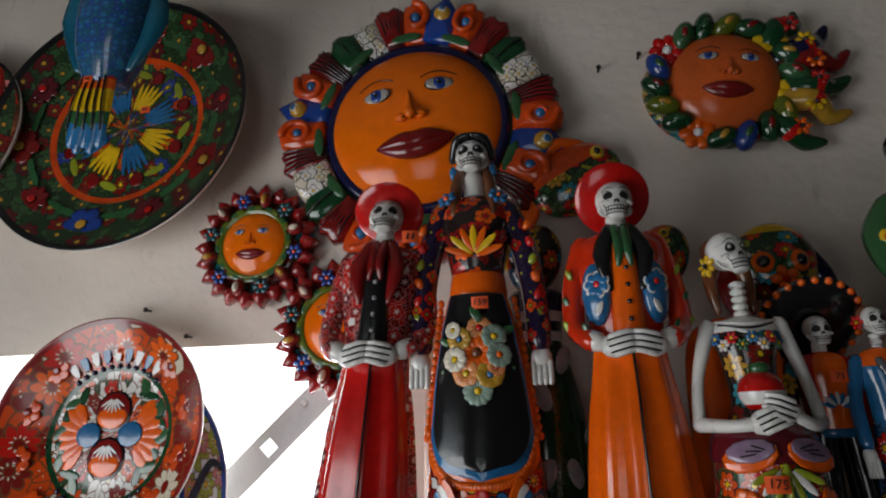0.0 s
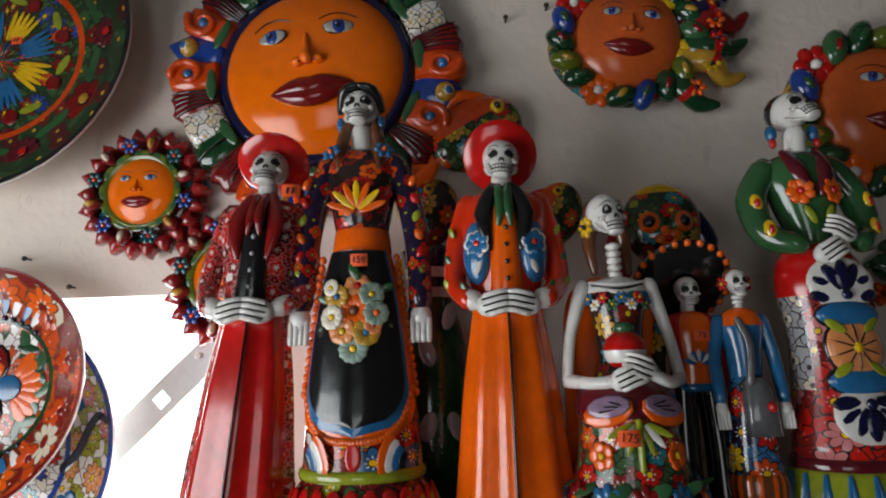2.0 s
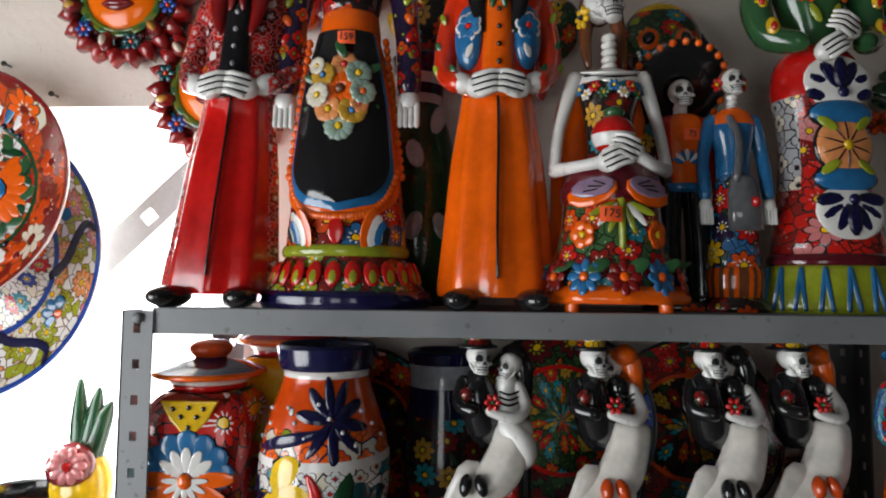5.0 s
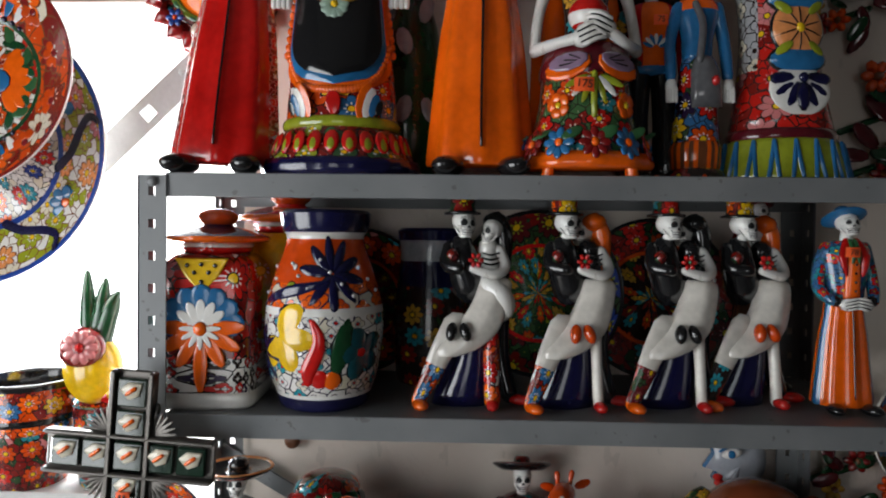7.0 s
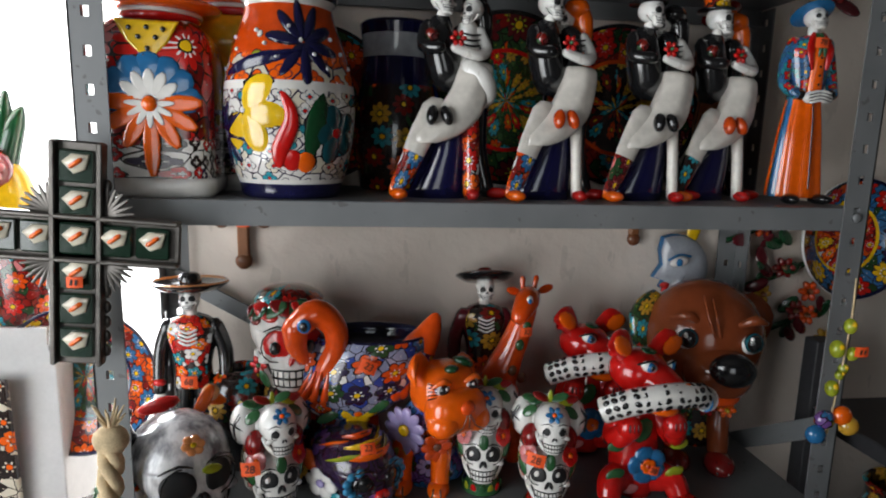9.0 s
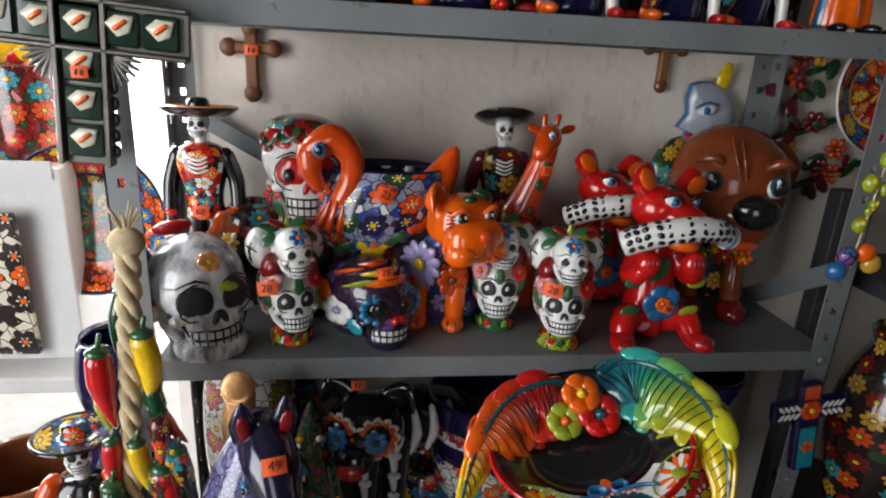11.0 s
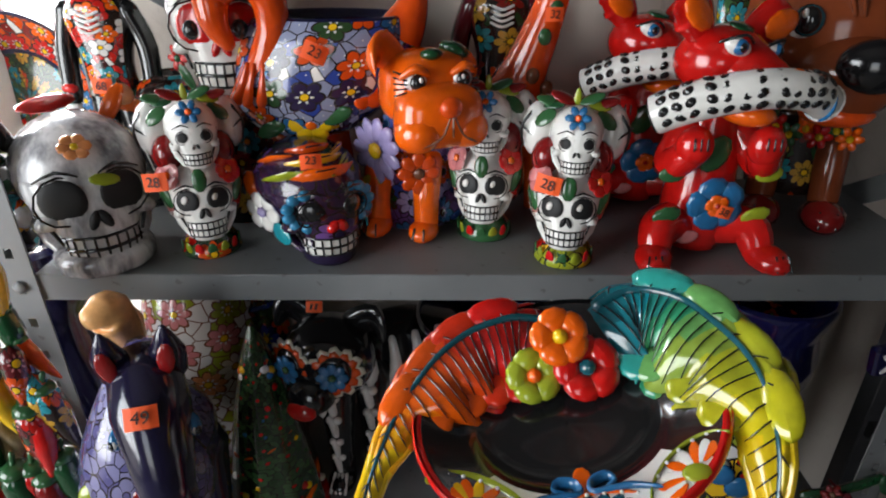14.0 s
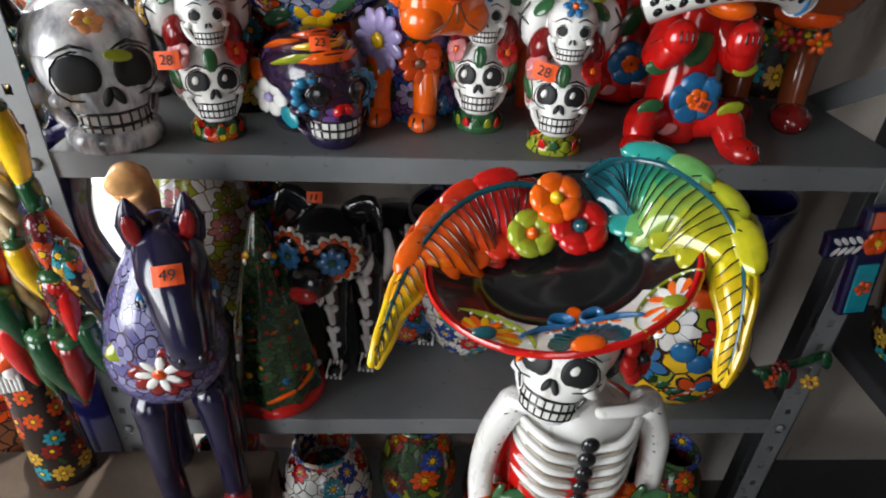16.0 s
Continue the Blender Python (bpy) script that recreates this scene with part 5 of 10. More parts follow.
def eclipse(x, y, z, s, flip=1, label="ceramic sun-and-moon plaque with flame rays and painted leaves"):
    t = thing("eclipse_plaque", pose(x, y, z), label, "wall plaque", "eclipse plaques")
    b = Mesh()
    b.slab([(0.135 * s * math.cos(a) * 1.05, 0.125 * s * math.sin(a)) for a in [i * math.pi / 18 for i in range(36)]], 0.022, F_TURQ, y=0.028, dome=0.012)
    part("back_plate", b, t)
    wall_face(t, 0.100 * s, TERRA, LIPS, lean=10 * flip, rise=0.42)
    rng = random.Random(int(x * 1000))
    cols = [GREEN, glaze("dark_green"), glaze("cobalt"), glaze("dark_green"), glaze("olive"), glaze("dark_green")]
    for k in range(18):
        a = radians(20 * k)
        m = Mesh()
        c = (0.120 * s * math.cos(a), -0.010, 0.116 * s * math.sin(a))
        if k % 5 == 2:
            m.flower(c, (0, -1, 0), 0.034 * s, 7, (ORANGE, RED, YELLOW)[k % 3], WHITE, 8, 0.35, 0.85)
            part("flower", m, t)
        else:
            m.ball(c, (0.032 * s, 0.018, 0.019 * s), cols[k % 6], turn(0, -math.degrees(a) + rng.uniform(20, 80), 0), 12, 7)
            m.ball((c[0], c[1] - 0.013, c[2]), (0.014 * s, 0.007, 0.007 * s), (glaze("dark_red"), glaze("mustard"), GREEN)[k % 3], turn(0, -math.degrees(a) + 40, 0), 8, 5)
            part("leaf", m, t)
    for k, (a, ln, mt) in enumerate(((38, 0.08, glaze("dark_green")), (22, 0.10, glaze("navy")), (6, 0.11, glaze("dark_red")), (-8, 0.10, glaze("dark_green")), (-26, 0.105, glaze("mustard")), (-46, 0.09, glaze("dark_green")))):
        a = radians(a if flip > 0 else 180 - a)
        u, w = Vector((math.cos(a), 0, math.sin(a))), Vector((-math.sin(a), 0, math.cos(a)))
        m = Mesh()
        m.tube([u * 0.11 * s, u * (0.11 + ln * 0.4) * s + w * 0.010 * s * (-1) ** k + Vector((0, -0.012, 0)), u * (0.11 + ln * 0.75) * s - w * 0.006 * s, u * (0.11 + ln) * s + w * 0.012 * s],
               [0.026 * s, 0.023 * s, 0.017 * s, 0.008 * s], lambda q, j: (mt if q < 0.45 else (RED if q < 0.55 else mt)), 10, 0.7)
        m.flower(u * 0.155 * s + Vector((0, -0.022, 0)), (0, -1, 0), 0.018 * s, 6, (RED, YELLOW, ORANGE)[k % 3], BLACK, 7, 0.4)
        part("flame", m, t)
    return t


eclipse(0.343, 1.040, 2.388, 0.92, 1)
eclipse(0.735, 1.040, 2.240, 1.05, 1, "ceramic sun plaque with orange face and dark leaves")


def fish_plaque(x, y, z, s, body, fin, belly, lean, label):
    t = thing("fish_plaque", pose(x, y, z, 0, lean, 0), label, "wall plaque", "fish plaques")
    m = Mesh()
    m.ball((0, 0, 0), (0.075 * s, 0.026 * s, 0.055 * s), lambda h, a: body if h > 0.15 else belly, None, 24, 14)
    part("body", m, t)
    f = Mesh()
    for k in range(3):
        a = radians(150 + 30 * k)
        f.leaf((-0.07 * s + 0.04 * s * math.cos(a), 0, 0.04 * s * math.sin(a)), (math.cos(a), 0, math.sin(a)), (0, -1, 0), 0.085 * s, 0.034 * s, fin)
    part("tail", f, t)
    d = Mesh()
    d.tube([(-0.03 * s, 0, 0.05 * s), (0.005 * s, -0.004, 0.064 * s), (0.04 * s, 0, 0.046 * s)], [0.006 * s, 0.012 * s, 0.005 * s], fin, 8)
    part("fin", d, t)
    e = Mesh()
    e.ball((0.045 * s, -0.020 * s, 0.014 * s), (0.011 * s, 0.008 * s, 0.011 * s), YELLOW, None, 10, 6)
    e.ball((0.045 * s, -0.026 * s, 0.014 * s), (0.005 * s, 0.005 * s, 0.006 * s), BLACK, None, 8, 5)
    part("eye", e, t)
    return t


fish_plaque(0.083, 1.035, 2.232, 1.1, glaze("deep_orange"), ORANGE, F_TURQ, -28, "orange glazed ceramic fish hung on the wall")
fish_plaque(0.005, 1.035, 2.098, 0.8, F_MULTI, YELLOW, F_BLACK, -75, "yellow and black glazed ceramic fish on the wall")
fish_plaque(0.205, 1.035, 2.088, 0.75, glaze("deep_orange"), RED, F_TURQ, -65, "orange and blue glazed ceramic fish on the wall")


def owl_plaque(x, y, z):
    t = thing("owl_plaque", pose(x, y, z), "round glazed mask with yellow cap and swirled eyes", "wall plaque")
    m = Mesh()
    m.ball((0, 0, 0), (0.062, 0.034, 0.066), lambda h, a: YELLOW if h > 0.45 else (F_TURQ if h > -0.2 else F_BLACK), None, 24, 16)
    part("body", m, t)
    for sx in (-1, 1):
        e = Mesh()
        for r, mt, k in ((0.024, GREEN, 0), (0.018, ORANGE, 1), (0.011, BLACK, 2)):
            e.ball((0.026 * sx, -0.022 - 0.004 * k, -0.002), (r, 0.010, r), mt, turn(0, 0, 25 * sx), 14, 7)
        part("eye", e, t)
        w = Mesh()
        w.tube([(0.05 * sx, 0.0, 0.01), (0.068 * sx, 0.004, -0.03), (0.06 * sx, 0.006, -0.075)], [0.016, 0.02, 0.01], glaze("navy") if sx > 0 else RED, 10, 0.6)
        part("wing", w, t)
    b = Mesh()
    b.flower((0, -0.034, -0.030), (0, -1, 0), 0.022, 5, ORANGE, RED, 7, 0.4)
    part("beak", b, t)


owl_plaque(0.370, 1.035, 2.065)


def blossom_spray(x, y, z, s, seed, label="dark ceramic spray of leaves and blossoms on the wall"):
    rng = random.Random(seed)
    t = thing("blossom_spray", pose(x, y, z), label, "wall plaque", "blossom sprays")
    for k in range(9):
        m = Mesh()
        c = (rng.uniform(-0.07, 0.07) * s, rng.uniform(-0.012, 0.0), rng.uniform(-0.05, 0.05) * s)
        if k % 3 == 0:
            m.flower(c, (rng.uniform(-0.3, 0.3), -1, 0), 0.026 * s, 6, (glaze("dark_red"), glaze("mustard"), glaze("deep_orange"))[k // 3], BROWN, 7, 0.6)
            part("blossom", m, t)
        else:
            m.leaf(c, (rng.uniform(-1, 1), -0.2, rng.uniform(-1, 1)), (0, -1, 0.2), 0.055 * s, 0.03 * s, (glaze("dark_green"), glaze("maroon"))[k % 2])
            part("leaf", m, t)
    m = Mesh()
    m.tube([(-0.08 * s, 0.012, -0.03 * s), (0, 0.008, 0), (0.08 * s, 0.012, 0.03 * s)], 0.006, glaze("dark_green"), 8)
    part("stem", m, t)


blossom_spray(0.765, 1.045, 2.02, 1.0, 3)
blossom_spray(0.690, 1.045, 1.945, 0.8, 4)
blossom_spray(0.800, 1.045, 1.80, 1.1, 5)
blossom_spray(0.74, 1.045, 1.70, 0.9, 6)


def plate(x, y, z, r, label, rim, border, ring, centre, tilt=0.0, depth=0.045, lean=0.0, spray=None):
    """A round painted plate hung or stood with its face to the room."""
    t = thing("plate", pose(x, y, z, -tilt, lean, 0), label, "plate", "painted plates")
    mats = lambda q: rim if q > 0.955 else (border if q > 0.60 else (ring if q > 0.555 else centre))
    qs = (0.0, 0.2, 0.4, 0.52, 0.555, 0.60, 0.7, 0.8, 0.9, 0.955, 0.985, 1.0)
    rise = lambda q: depth * (max(0.0, q - 0.52) / 0.48) ** 1.3 + 0.002 * q
    prof = [(r * q, rise(q)) for q in qs]
    back = [(r * 0.99, depth - 0.007), (r * 0.75, depth * 0.35 - 0.007), (r * 0.5, -0.008), (0.001, -0.008)]
    rows = [[(rr * math.sin(a), hh, rr * math.cos(a)) for a in [2 * math.pi * j / 64 for j in range(65)]] for rr, hh in prof + back]
    rows = [[(p[0], -p[1], p[2]) for p in row] for row in rows]
    uvs = [[(2 * math.pi * j / 64 * r * 0.7, rr) for j in range(65)] for rr, hh in prof + back]
    d = Mesh()
    d.grid(rows, uvs, lambda i, j: mats((qs[i] + qs[i + 1]) / 2) if i < len(qs) - 1 else WHITE)
    part("dish", d, t)
    if spray:
        spray(t, r, depth)
    return t


def green_sprays(t, r, depth):
    """Blossoms round the border and a rosette in the middle, painted thick."""
    yd = lambda q: -depth * (max(0.0, q - 0.52) / 0.48) ** 1.3 - 0.0035
    for k in range(10):
        a = radians(36 * k + 8)
        m = Mesh()
        m.lt = 0.03
        c = Vector((0.79 * r * math.cos(a), yd(0.79), 0.79 * r * math.sin(a)))
        m.flower(c, (-0.25 * math.cos(a), -1, -0.25 * math.sin(a)), r * (0.155 if k % 2 else 0.12), 6 if k % 2 else 9, (glaze("maroon"), glaze("dark_red"), glaze("dark_red"), glaze("cobalt"))[k % 4], glaze("mustard") if k % 2 else RED, 8, 0.02, 0.9)
        for s in (-1, 1):
            b = a + s * 0.25
            m.leaf((0.72 * r * math.cos(b), yd(0.72), 0.72 * r * math.sin(b)), (-math.sin(b) * s, 0, math.cos(b) * s), (0, -1, 0), r * 0.2, r * 0.06, GREEN)
        part("painted_blossom", m, t)
    for k in range(8):
        a = radians(45 * k + 20)
        m = Mesh()
        m.lt = 0.03
        for s in (-0.25, -0.12, 0, 0.12, 0.25):
            b = a + s
            m.leaf((0.27 * r * math.cos(b), -0.002, 0.27 * r * math.sin(b)), (math.cos(b), 0, math.sin(b)), (0, -1, 0), r * 0.24, r * 0.034, YELLOW if k % 2 else BLUE)
        m.ball((0.45 * r * math.cos(a), -0.002, 0.45 * r * math.sin(a)), (r * 0.055, 0.002, r * 0.055), glaze("dark_red"), None, 10, 6)
        m.leaf((0.46 * r * math.cos(a + 0.3), -0.002, 0.46 * r * math.sin(a + 0.3)), (-math.sin(a), 0, math.cos(a)), (0, -1, 0), r * 0.16, r * 0.06, LIME)
        part("painted_frond", m, t)


def twin_fruit(t, r, depth):
    yd = lambda q: -depth * (max(0.0, q - 0.52) / 0.48) ** 1.3 - 0.0015
    for s in (-1, 1):
        f = Mesh()
        f.lt = 0.03
        f.ball((0, -0.001, 0.20 * r * s), (0.185 * r, 0.0025, 0.185 * r), BLACK, None, 28, 6)
        f.ball((0, -0.003, 0.20 * r * s), (0.165 * r, 0.0025, 0.165 * r), LIPS, None, 28, 6)
        f.ball((0, -0.004, 0.20 * r * s - 0.05 * r), (0.15 * r, 0.0025, 0.10 * r), ORANGE, None, 20, 6)
        for k in range(7):
            a = radians(90 + (k - 3) * 18)
            f.leaf((0.08 * r * math.cos(a), -0.007, 0.20 * r * s + 0.12 * r - 0.08 * r * math.sin(a)), (math.cos(a), 0, -math.sin(a)), (0, -1, 0), 0.12 * r, 0.02 * r, WHITE)
        part("painted_fruit", f, t)
        g = Mesh()
        g.lt = 0.03
        for k in range(7):
            a = radians((k - 3) * 20)
            g.leaf((s * (0.25 + 0.14 * math.cos(a)) * r, -0.002, 0.22 * r * math.sin(a)), (s * math.cos(a), 0, math.sin(a)), (0, -1, 0), 0.26 * r, 0.11 * r, ORANGE)
        g.leaf((s * 0.2 * r, -0.004, 0), (s, 0, 0), (0, -1, 0), 0.24 * r, 0.22 * r, BLUE)
        part("painted_petals", g, t)
        fan = Mesh()
        fan.lt = 0.03
        for k in range(9):
            a = radians(90 * s + (k - 4) * 9)
            fan.leaf((0.76 * r * math.cos(a), yd(0.74) - 0.001, 0.76 * r * math.sin(a)), (math.cos(a), -0.2, math.sin(a)), (-0.2 * math.cos(a), -1, -0.2 * math.sin(a)), 0.3 * r, 0.085 * r, BLUE if k % 2 else WHITE)
        for k in range(11):
            a = radians(90 * s + (k - 5) * 8)
            fan.ball((0.6 * r * math.cos(a), yd(0.6), 0.6 * r * math.sin(a)), 0.026 * r, NAVY, None, 8, 5)
        part("painted_fan", fan, t)
    for k in range(12):
        a = radians(30 * k + 15)
        if abs(math.cos(a)) < 0.4:
            continue
        m = Mesh()
        m.lt = 0.03
        m.flower((0.80 * r * math.cos(a), yd(0.80), 0.80 * r * math.sin(a)), (-0.25 * math.cos(a), -1, -0.25 * math.sin(a)), r * 0.13, 7, glaze("deep_orange"), LIPS, 8, 0.02, 0.95)
        m.leaf((0.50 * r * math.cos(a + 0.2), -0.002, 0.50 * r * math.sin(a + 0.2)), (math.cos(a + 1), 0, math.sin(a + 1)), (0, -1, 0), 0.24 * r, 0.09 * r, GREEN)
        m.leaf((0.46 * r * math.cos(a), -0.002, 0.46 * r * math.sin(a)), (math.cos(a - 1), 0, math.sin(a - 1)), (0, -1, 0), 0.22 * r, 0.08 * r, glaze("dark_green"))
        part("painted_blossom", m, t)


def blue_bands(t, r, depth):
    yd = lambda q: -depth * (max(0.0, q - 0.52) / 0.48) ** 1.3 - 0.0015
    for k in range(12):
        a = radians(30 * k)
        m = Mesh()
        m.lt = 0.03
        if k % 2:
            m.flower((0.77 * r * math.cos(a), yd(0.77), 0.77 * r * math.sin(a)), (0, -1, 0), r * 0.13, 8, BLUE, ORANGE, 8, 0.06, 0.9)
        else:
            m.tube([(q * r * math.cos(a + 0.25 * math.sin(q * 9)), yd(q), q * r * math.sin(a + 0.25 * math.sin(q * 9))) for q in (0.58, 0.68, 0.78, 0.88, 0.94)], 0.045 * r, NAVY, 8, 0.12)
        part("painted_blossom", m, t)


F_PLATEG = floral("plategreen", "dark_green", ["dark_green", "maroon", "green", "dark_red"], "green", 34, 7, second="dark_green", centre="mustard")
CREAM_BORDER = floral("creamborder", "white", ["deep_orange", "dark_red", "deep_orange", "red"], "dark_green", 26, 7, second="cream", line="brown", centre="dark_red")
plate(-0.772, 1.035, 2.418, 0.272, "large green painted plate with black rim and blossoms", glaze("black"), F_PLATEG, glaze("deep_orange"), F_GREEN, 4, spray=green_sprays)
SHELL_BORDER = floral("shells", "deep_orange", ["red", "cream", "orange", "dark_red"], "dark_red", 20, 9, second="cream", line="brown", centre="dark_red")
plate(-0.724, 1.030, 1.838, 0.192, "orange and white painted plate with red rim", glaze("dark_red"), SHELL_BORDER, glaze("dark_green"), CREAM_BORDER, 5, spray=twin_fruit)
plate(-0.762, 1.100, 1.732, 0.240, "white painted plate with blue bands and rim", glaze("cobalt"), F_PASTEL, glaze("cobalt"), F_WHITE, 2, 0.04, spray=blue_bands)
plate(-1.175, 1.035, 2.42, 0.20, "painted plate with orange border at the doorway", glaze("black"), F_RED, glaze("deep_orange"), F_ORANGE, 4)


C["ring_teal"] = (0.008, 0.10, 0.16)
F_PARROT = floral("parrot", "ring_teal", ["ring_teal", "blue", "ring_teal", "cobalt"], "ring_teal", 150, 5, line="cobalt", centre="turquoise", second="turquoise", lattice=1.0)


def parrot(x, y, z):
    m = Mesh()
    blue, teal = glaze("ring_teal"), glaze("turquoise")
    m.loft([(-0.03, 0.034, 0.026), (0.02, 0.052, 0.042), (0.08, 0.062, 0.05, 0.004), (0.14, 0.058, 0.048, 0.01), (0.19, 0.040, 0.038, 0.015), (0.235, 0.035, 0.036, 0.018), (0.265, 0.018, 0.02, 0.02)],
           F_PARROT, 28, 4)
    for sx in (-1, 1):
        m.tube([(0.055 * sx, -0.005, 0.15), (0.068 * sx, -0.002, 0.08), (0.045 * sx, -0.01, 0.0)], [0.02, 0.026, 0.008], blue, 10, 0.5)
    # tail feathers run red, yellow, green, blue to the tips
    for k in range(5):
        t = k - 2
        m.tube([(0.006 * t, -0.012, 0.0), (0.009 * t, -0.022, -0.06), (0.012 * t - 0.006, -0.018, -0.125 - 0.01 * (k % 2))], [0.016, 0.017, 0.008],
               lambda q, j: (RED if q < 0.28 else (ORANGE if q < 0.42 else (YELLOW if q < 0.58 else (GREEN if q < 0.76 else BLUE)))), 8, 0.5)
        m.tube([(0.008 * t, -0.022, -0.005), (0.012 * t, -0.032, -0.06), (0.014 * t - 0.005, -0.026, -0.105)], 0.0016, BLACK, 5)
    m.tube([(0.02, -0.03, 0.245), (0.022, -0.05, 0.23)], [0.012, 0.005], YELLOW, 8)
    o = tagged(m.build("parrot_figurine", at=pose(x, y, z, 6, 6, 0)), "blue glazed ceramic parrot with rainbow tail hung on cord", "figurine")
    c = Mesh()
    c.tube([(0, 0, 0), (0.004, 0.002, 0.2), (0, 0, 3.0 - z - 0.262)], 0.0018, plain("cord", (0.30, 0.22, 0.13), 0.9), 6)
    tagged(c.build("cord", at=pose(x + 0.045, y - 0.03, z + 0.26)), "thin brown cord hanging from the ceiling", "cord")
    return o


parrot(-0.632, 0.800, 2.385)
price(-0.630, 0.760, 2.345, 0.014, "", -6)
price(-0.700, 0.985, 2.425, 0.018, "", 0)
price(-0.695, 0.992, 1.975, 0.012, "", 0)
price(-0.092, 0.915, 2.255, 0.018, "78", -20)


def nail(x, z):
    m = Mesh(FACING)
    m.lathe([(0.0018, 0), (0.0018, 0.016), (0.0045, 0.017), (0.0045, 0.019)], plain("rust", (0.03, 0.022, 0.018), 0.7), 10)
    tagged(m.build("nail", at=pose(x, WALL_Y + 0.002, z)), "small dark nail driven into the plaster wall", "nail", "nails")


for nx, nz in ((0.143, 2.452), (-0.615, 2.003), (-0.70, 2.055), (-0.56, 2.10), (0.56, 2.03), (0.215, 2.47)):
    nail(nx, nz)

# slotted brace across the bright doorway
PALE = plain("pale_steel", (0.52, 0.53, 0.55), 0.45, 0.2, 0.12, 14, 0.15)
brace = thing("metal_brace", pose(-0.455, 1.135, 1.838, 0, -43.5, 0), "pale slotted steel brace across the doorway", "brace")
m = Mesh()
w, L, h = 0.052, 0.46, 0.012
for (a, b, c, d) in ((-L / 2, -0.055, -w / 2, w / 2), (-0.055, -0.03, -w / 2, -h), (-0.055, -0.03, h, w / 2), (-0.03, L / 2, -w / 2, w / 2)):
    m.box(((a + b) / 2, 0, (c + d) / 2), (b - a, 0.003, d - c), PALE)
m.box((0, 0.016, w / 2), (L, 0.034, 0.003), PALE)
part("angle_bar", m, brace)
m = Mesh(FACING)
m.lathe([(0.006, 0), (0.006, 0.004), (0.002, 0.006)], PALE, 10, c=(0.055, 0.010, 0.002))
part("bolt", m, brace)


# ---- vases behind the figures ----
def vase(name, x, y, z, prof, mats, label, n=40, rz=0.0):
    """A thrown vase: outside, rim and hollow inside."""
    t = thing(name, pose(x, y, z, 0, 0, rz), label, "vase", "vases")
    m = Mesh()
    f = mats if callable(mats) else (lambda h: mats)
    H, rt = prof[-1][1], prof[-1][0]
    m.loft([(h, r, r) for r, h in prof], lambda h, a: f(h), n, 4, cap=False)
    m.loft([(0.0, 0.001, 0.001), (0.0, prof[0][0], prof[0][0])], BROWN, n, 1, cap=False)
    m.loft([(H, rt, rt), (H + 0.003, rt - 0.003, rt - 0.003), (H, rt - 0.007, rt - 0.007), (H * 0.8, rt - 0.012, rt - 0.012), (H * 0.55, rt * 0.9, rt * 0.9), (H * 0.5, 0.001, 0.001)], lambda h, a: f(H), n, 2, cap=False)
    part("body", m, t)
    return t


lily = vase("lily_vase", 0.004, 0.985, ZA, [(0.045, 0), (0.05, 0.01), (0.062, 0.08), (0.06, 0.17), (0.045, 0.25), (0.034, 0.29), (0.040, 0.345), (0.043, 0.36)],
            lambda h: NAVY if h > 0.335 else (WHITE if h > 0.318 else (NAVY if h > 0.305 else (WHITE if h > 0.29 else glaze("dark_green")))), "dark green vase with white lilies and blue rim")
for k in range(9):
    a, h = -1.2 + 0.6 * (k % 5), 0.06 + 0.05 * (k // 2)
    m = Mesh()
    r = 0.064 - 0.08 * max(0, h - 0.15)
    m.leaf((r * math.sin(a), -r * math.cos(a), h), (0.3 * (-1) ** k, 0, 1), (math.sin(a), -math.cos(a), 0), 0.042, 0.024, glaze("grey"))
    part("painted_lily", m, lily)
vase("tall_vase", -0.135, 0.995, ZA, [(0.035, 0), (0.04, 0.01), (0.042, 0.12), (0.038, 0.22), (0.03, 0.30), (0.034, 0.33)], plain("clay", (0.30, 0.15, 0.07), 0.5), "tall plain brown clay vase behind figurines")

# ---- second shelf: jars, vase and dancing pairs ----
ZB = SHELVES[1]
F_JAR = floral("jar", "red", ["dark_red", "turquoise", "red", "pink"], "dark_red", 20, 11)
F_DOTS = floral("dots", "white", ["navy", "red", "black", "red"], "white", 75, 4, centre="white", second="white", lattice=1.0)


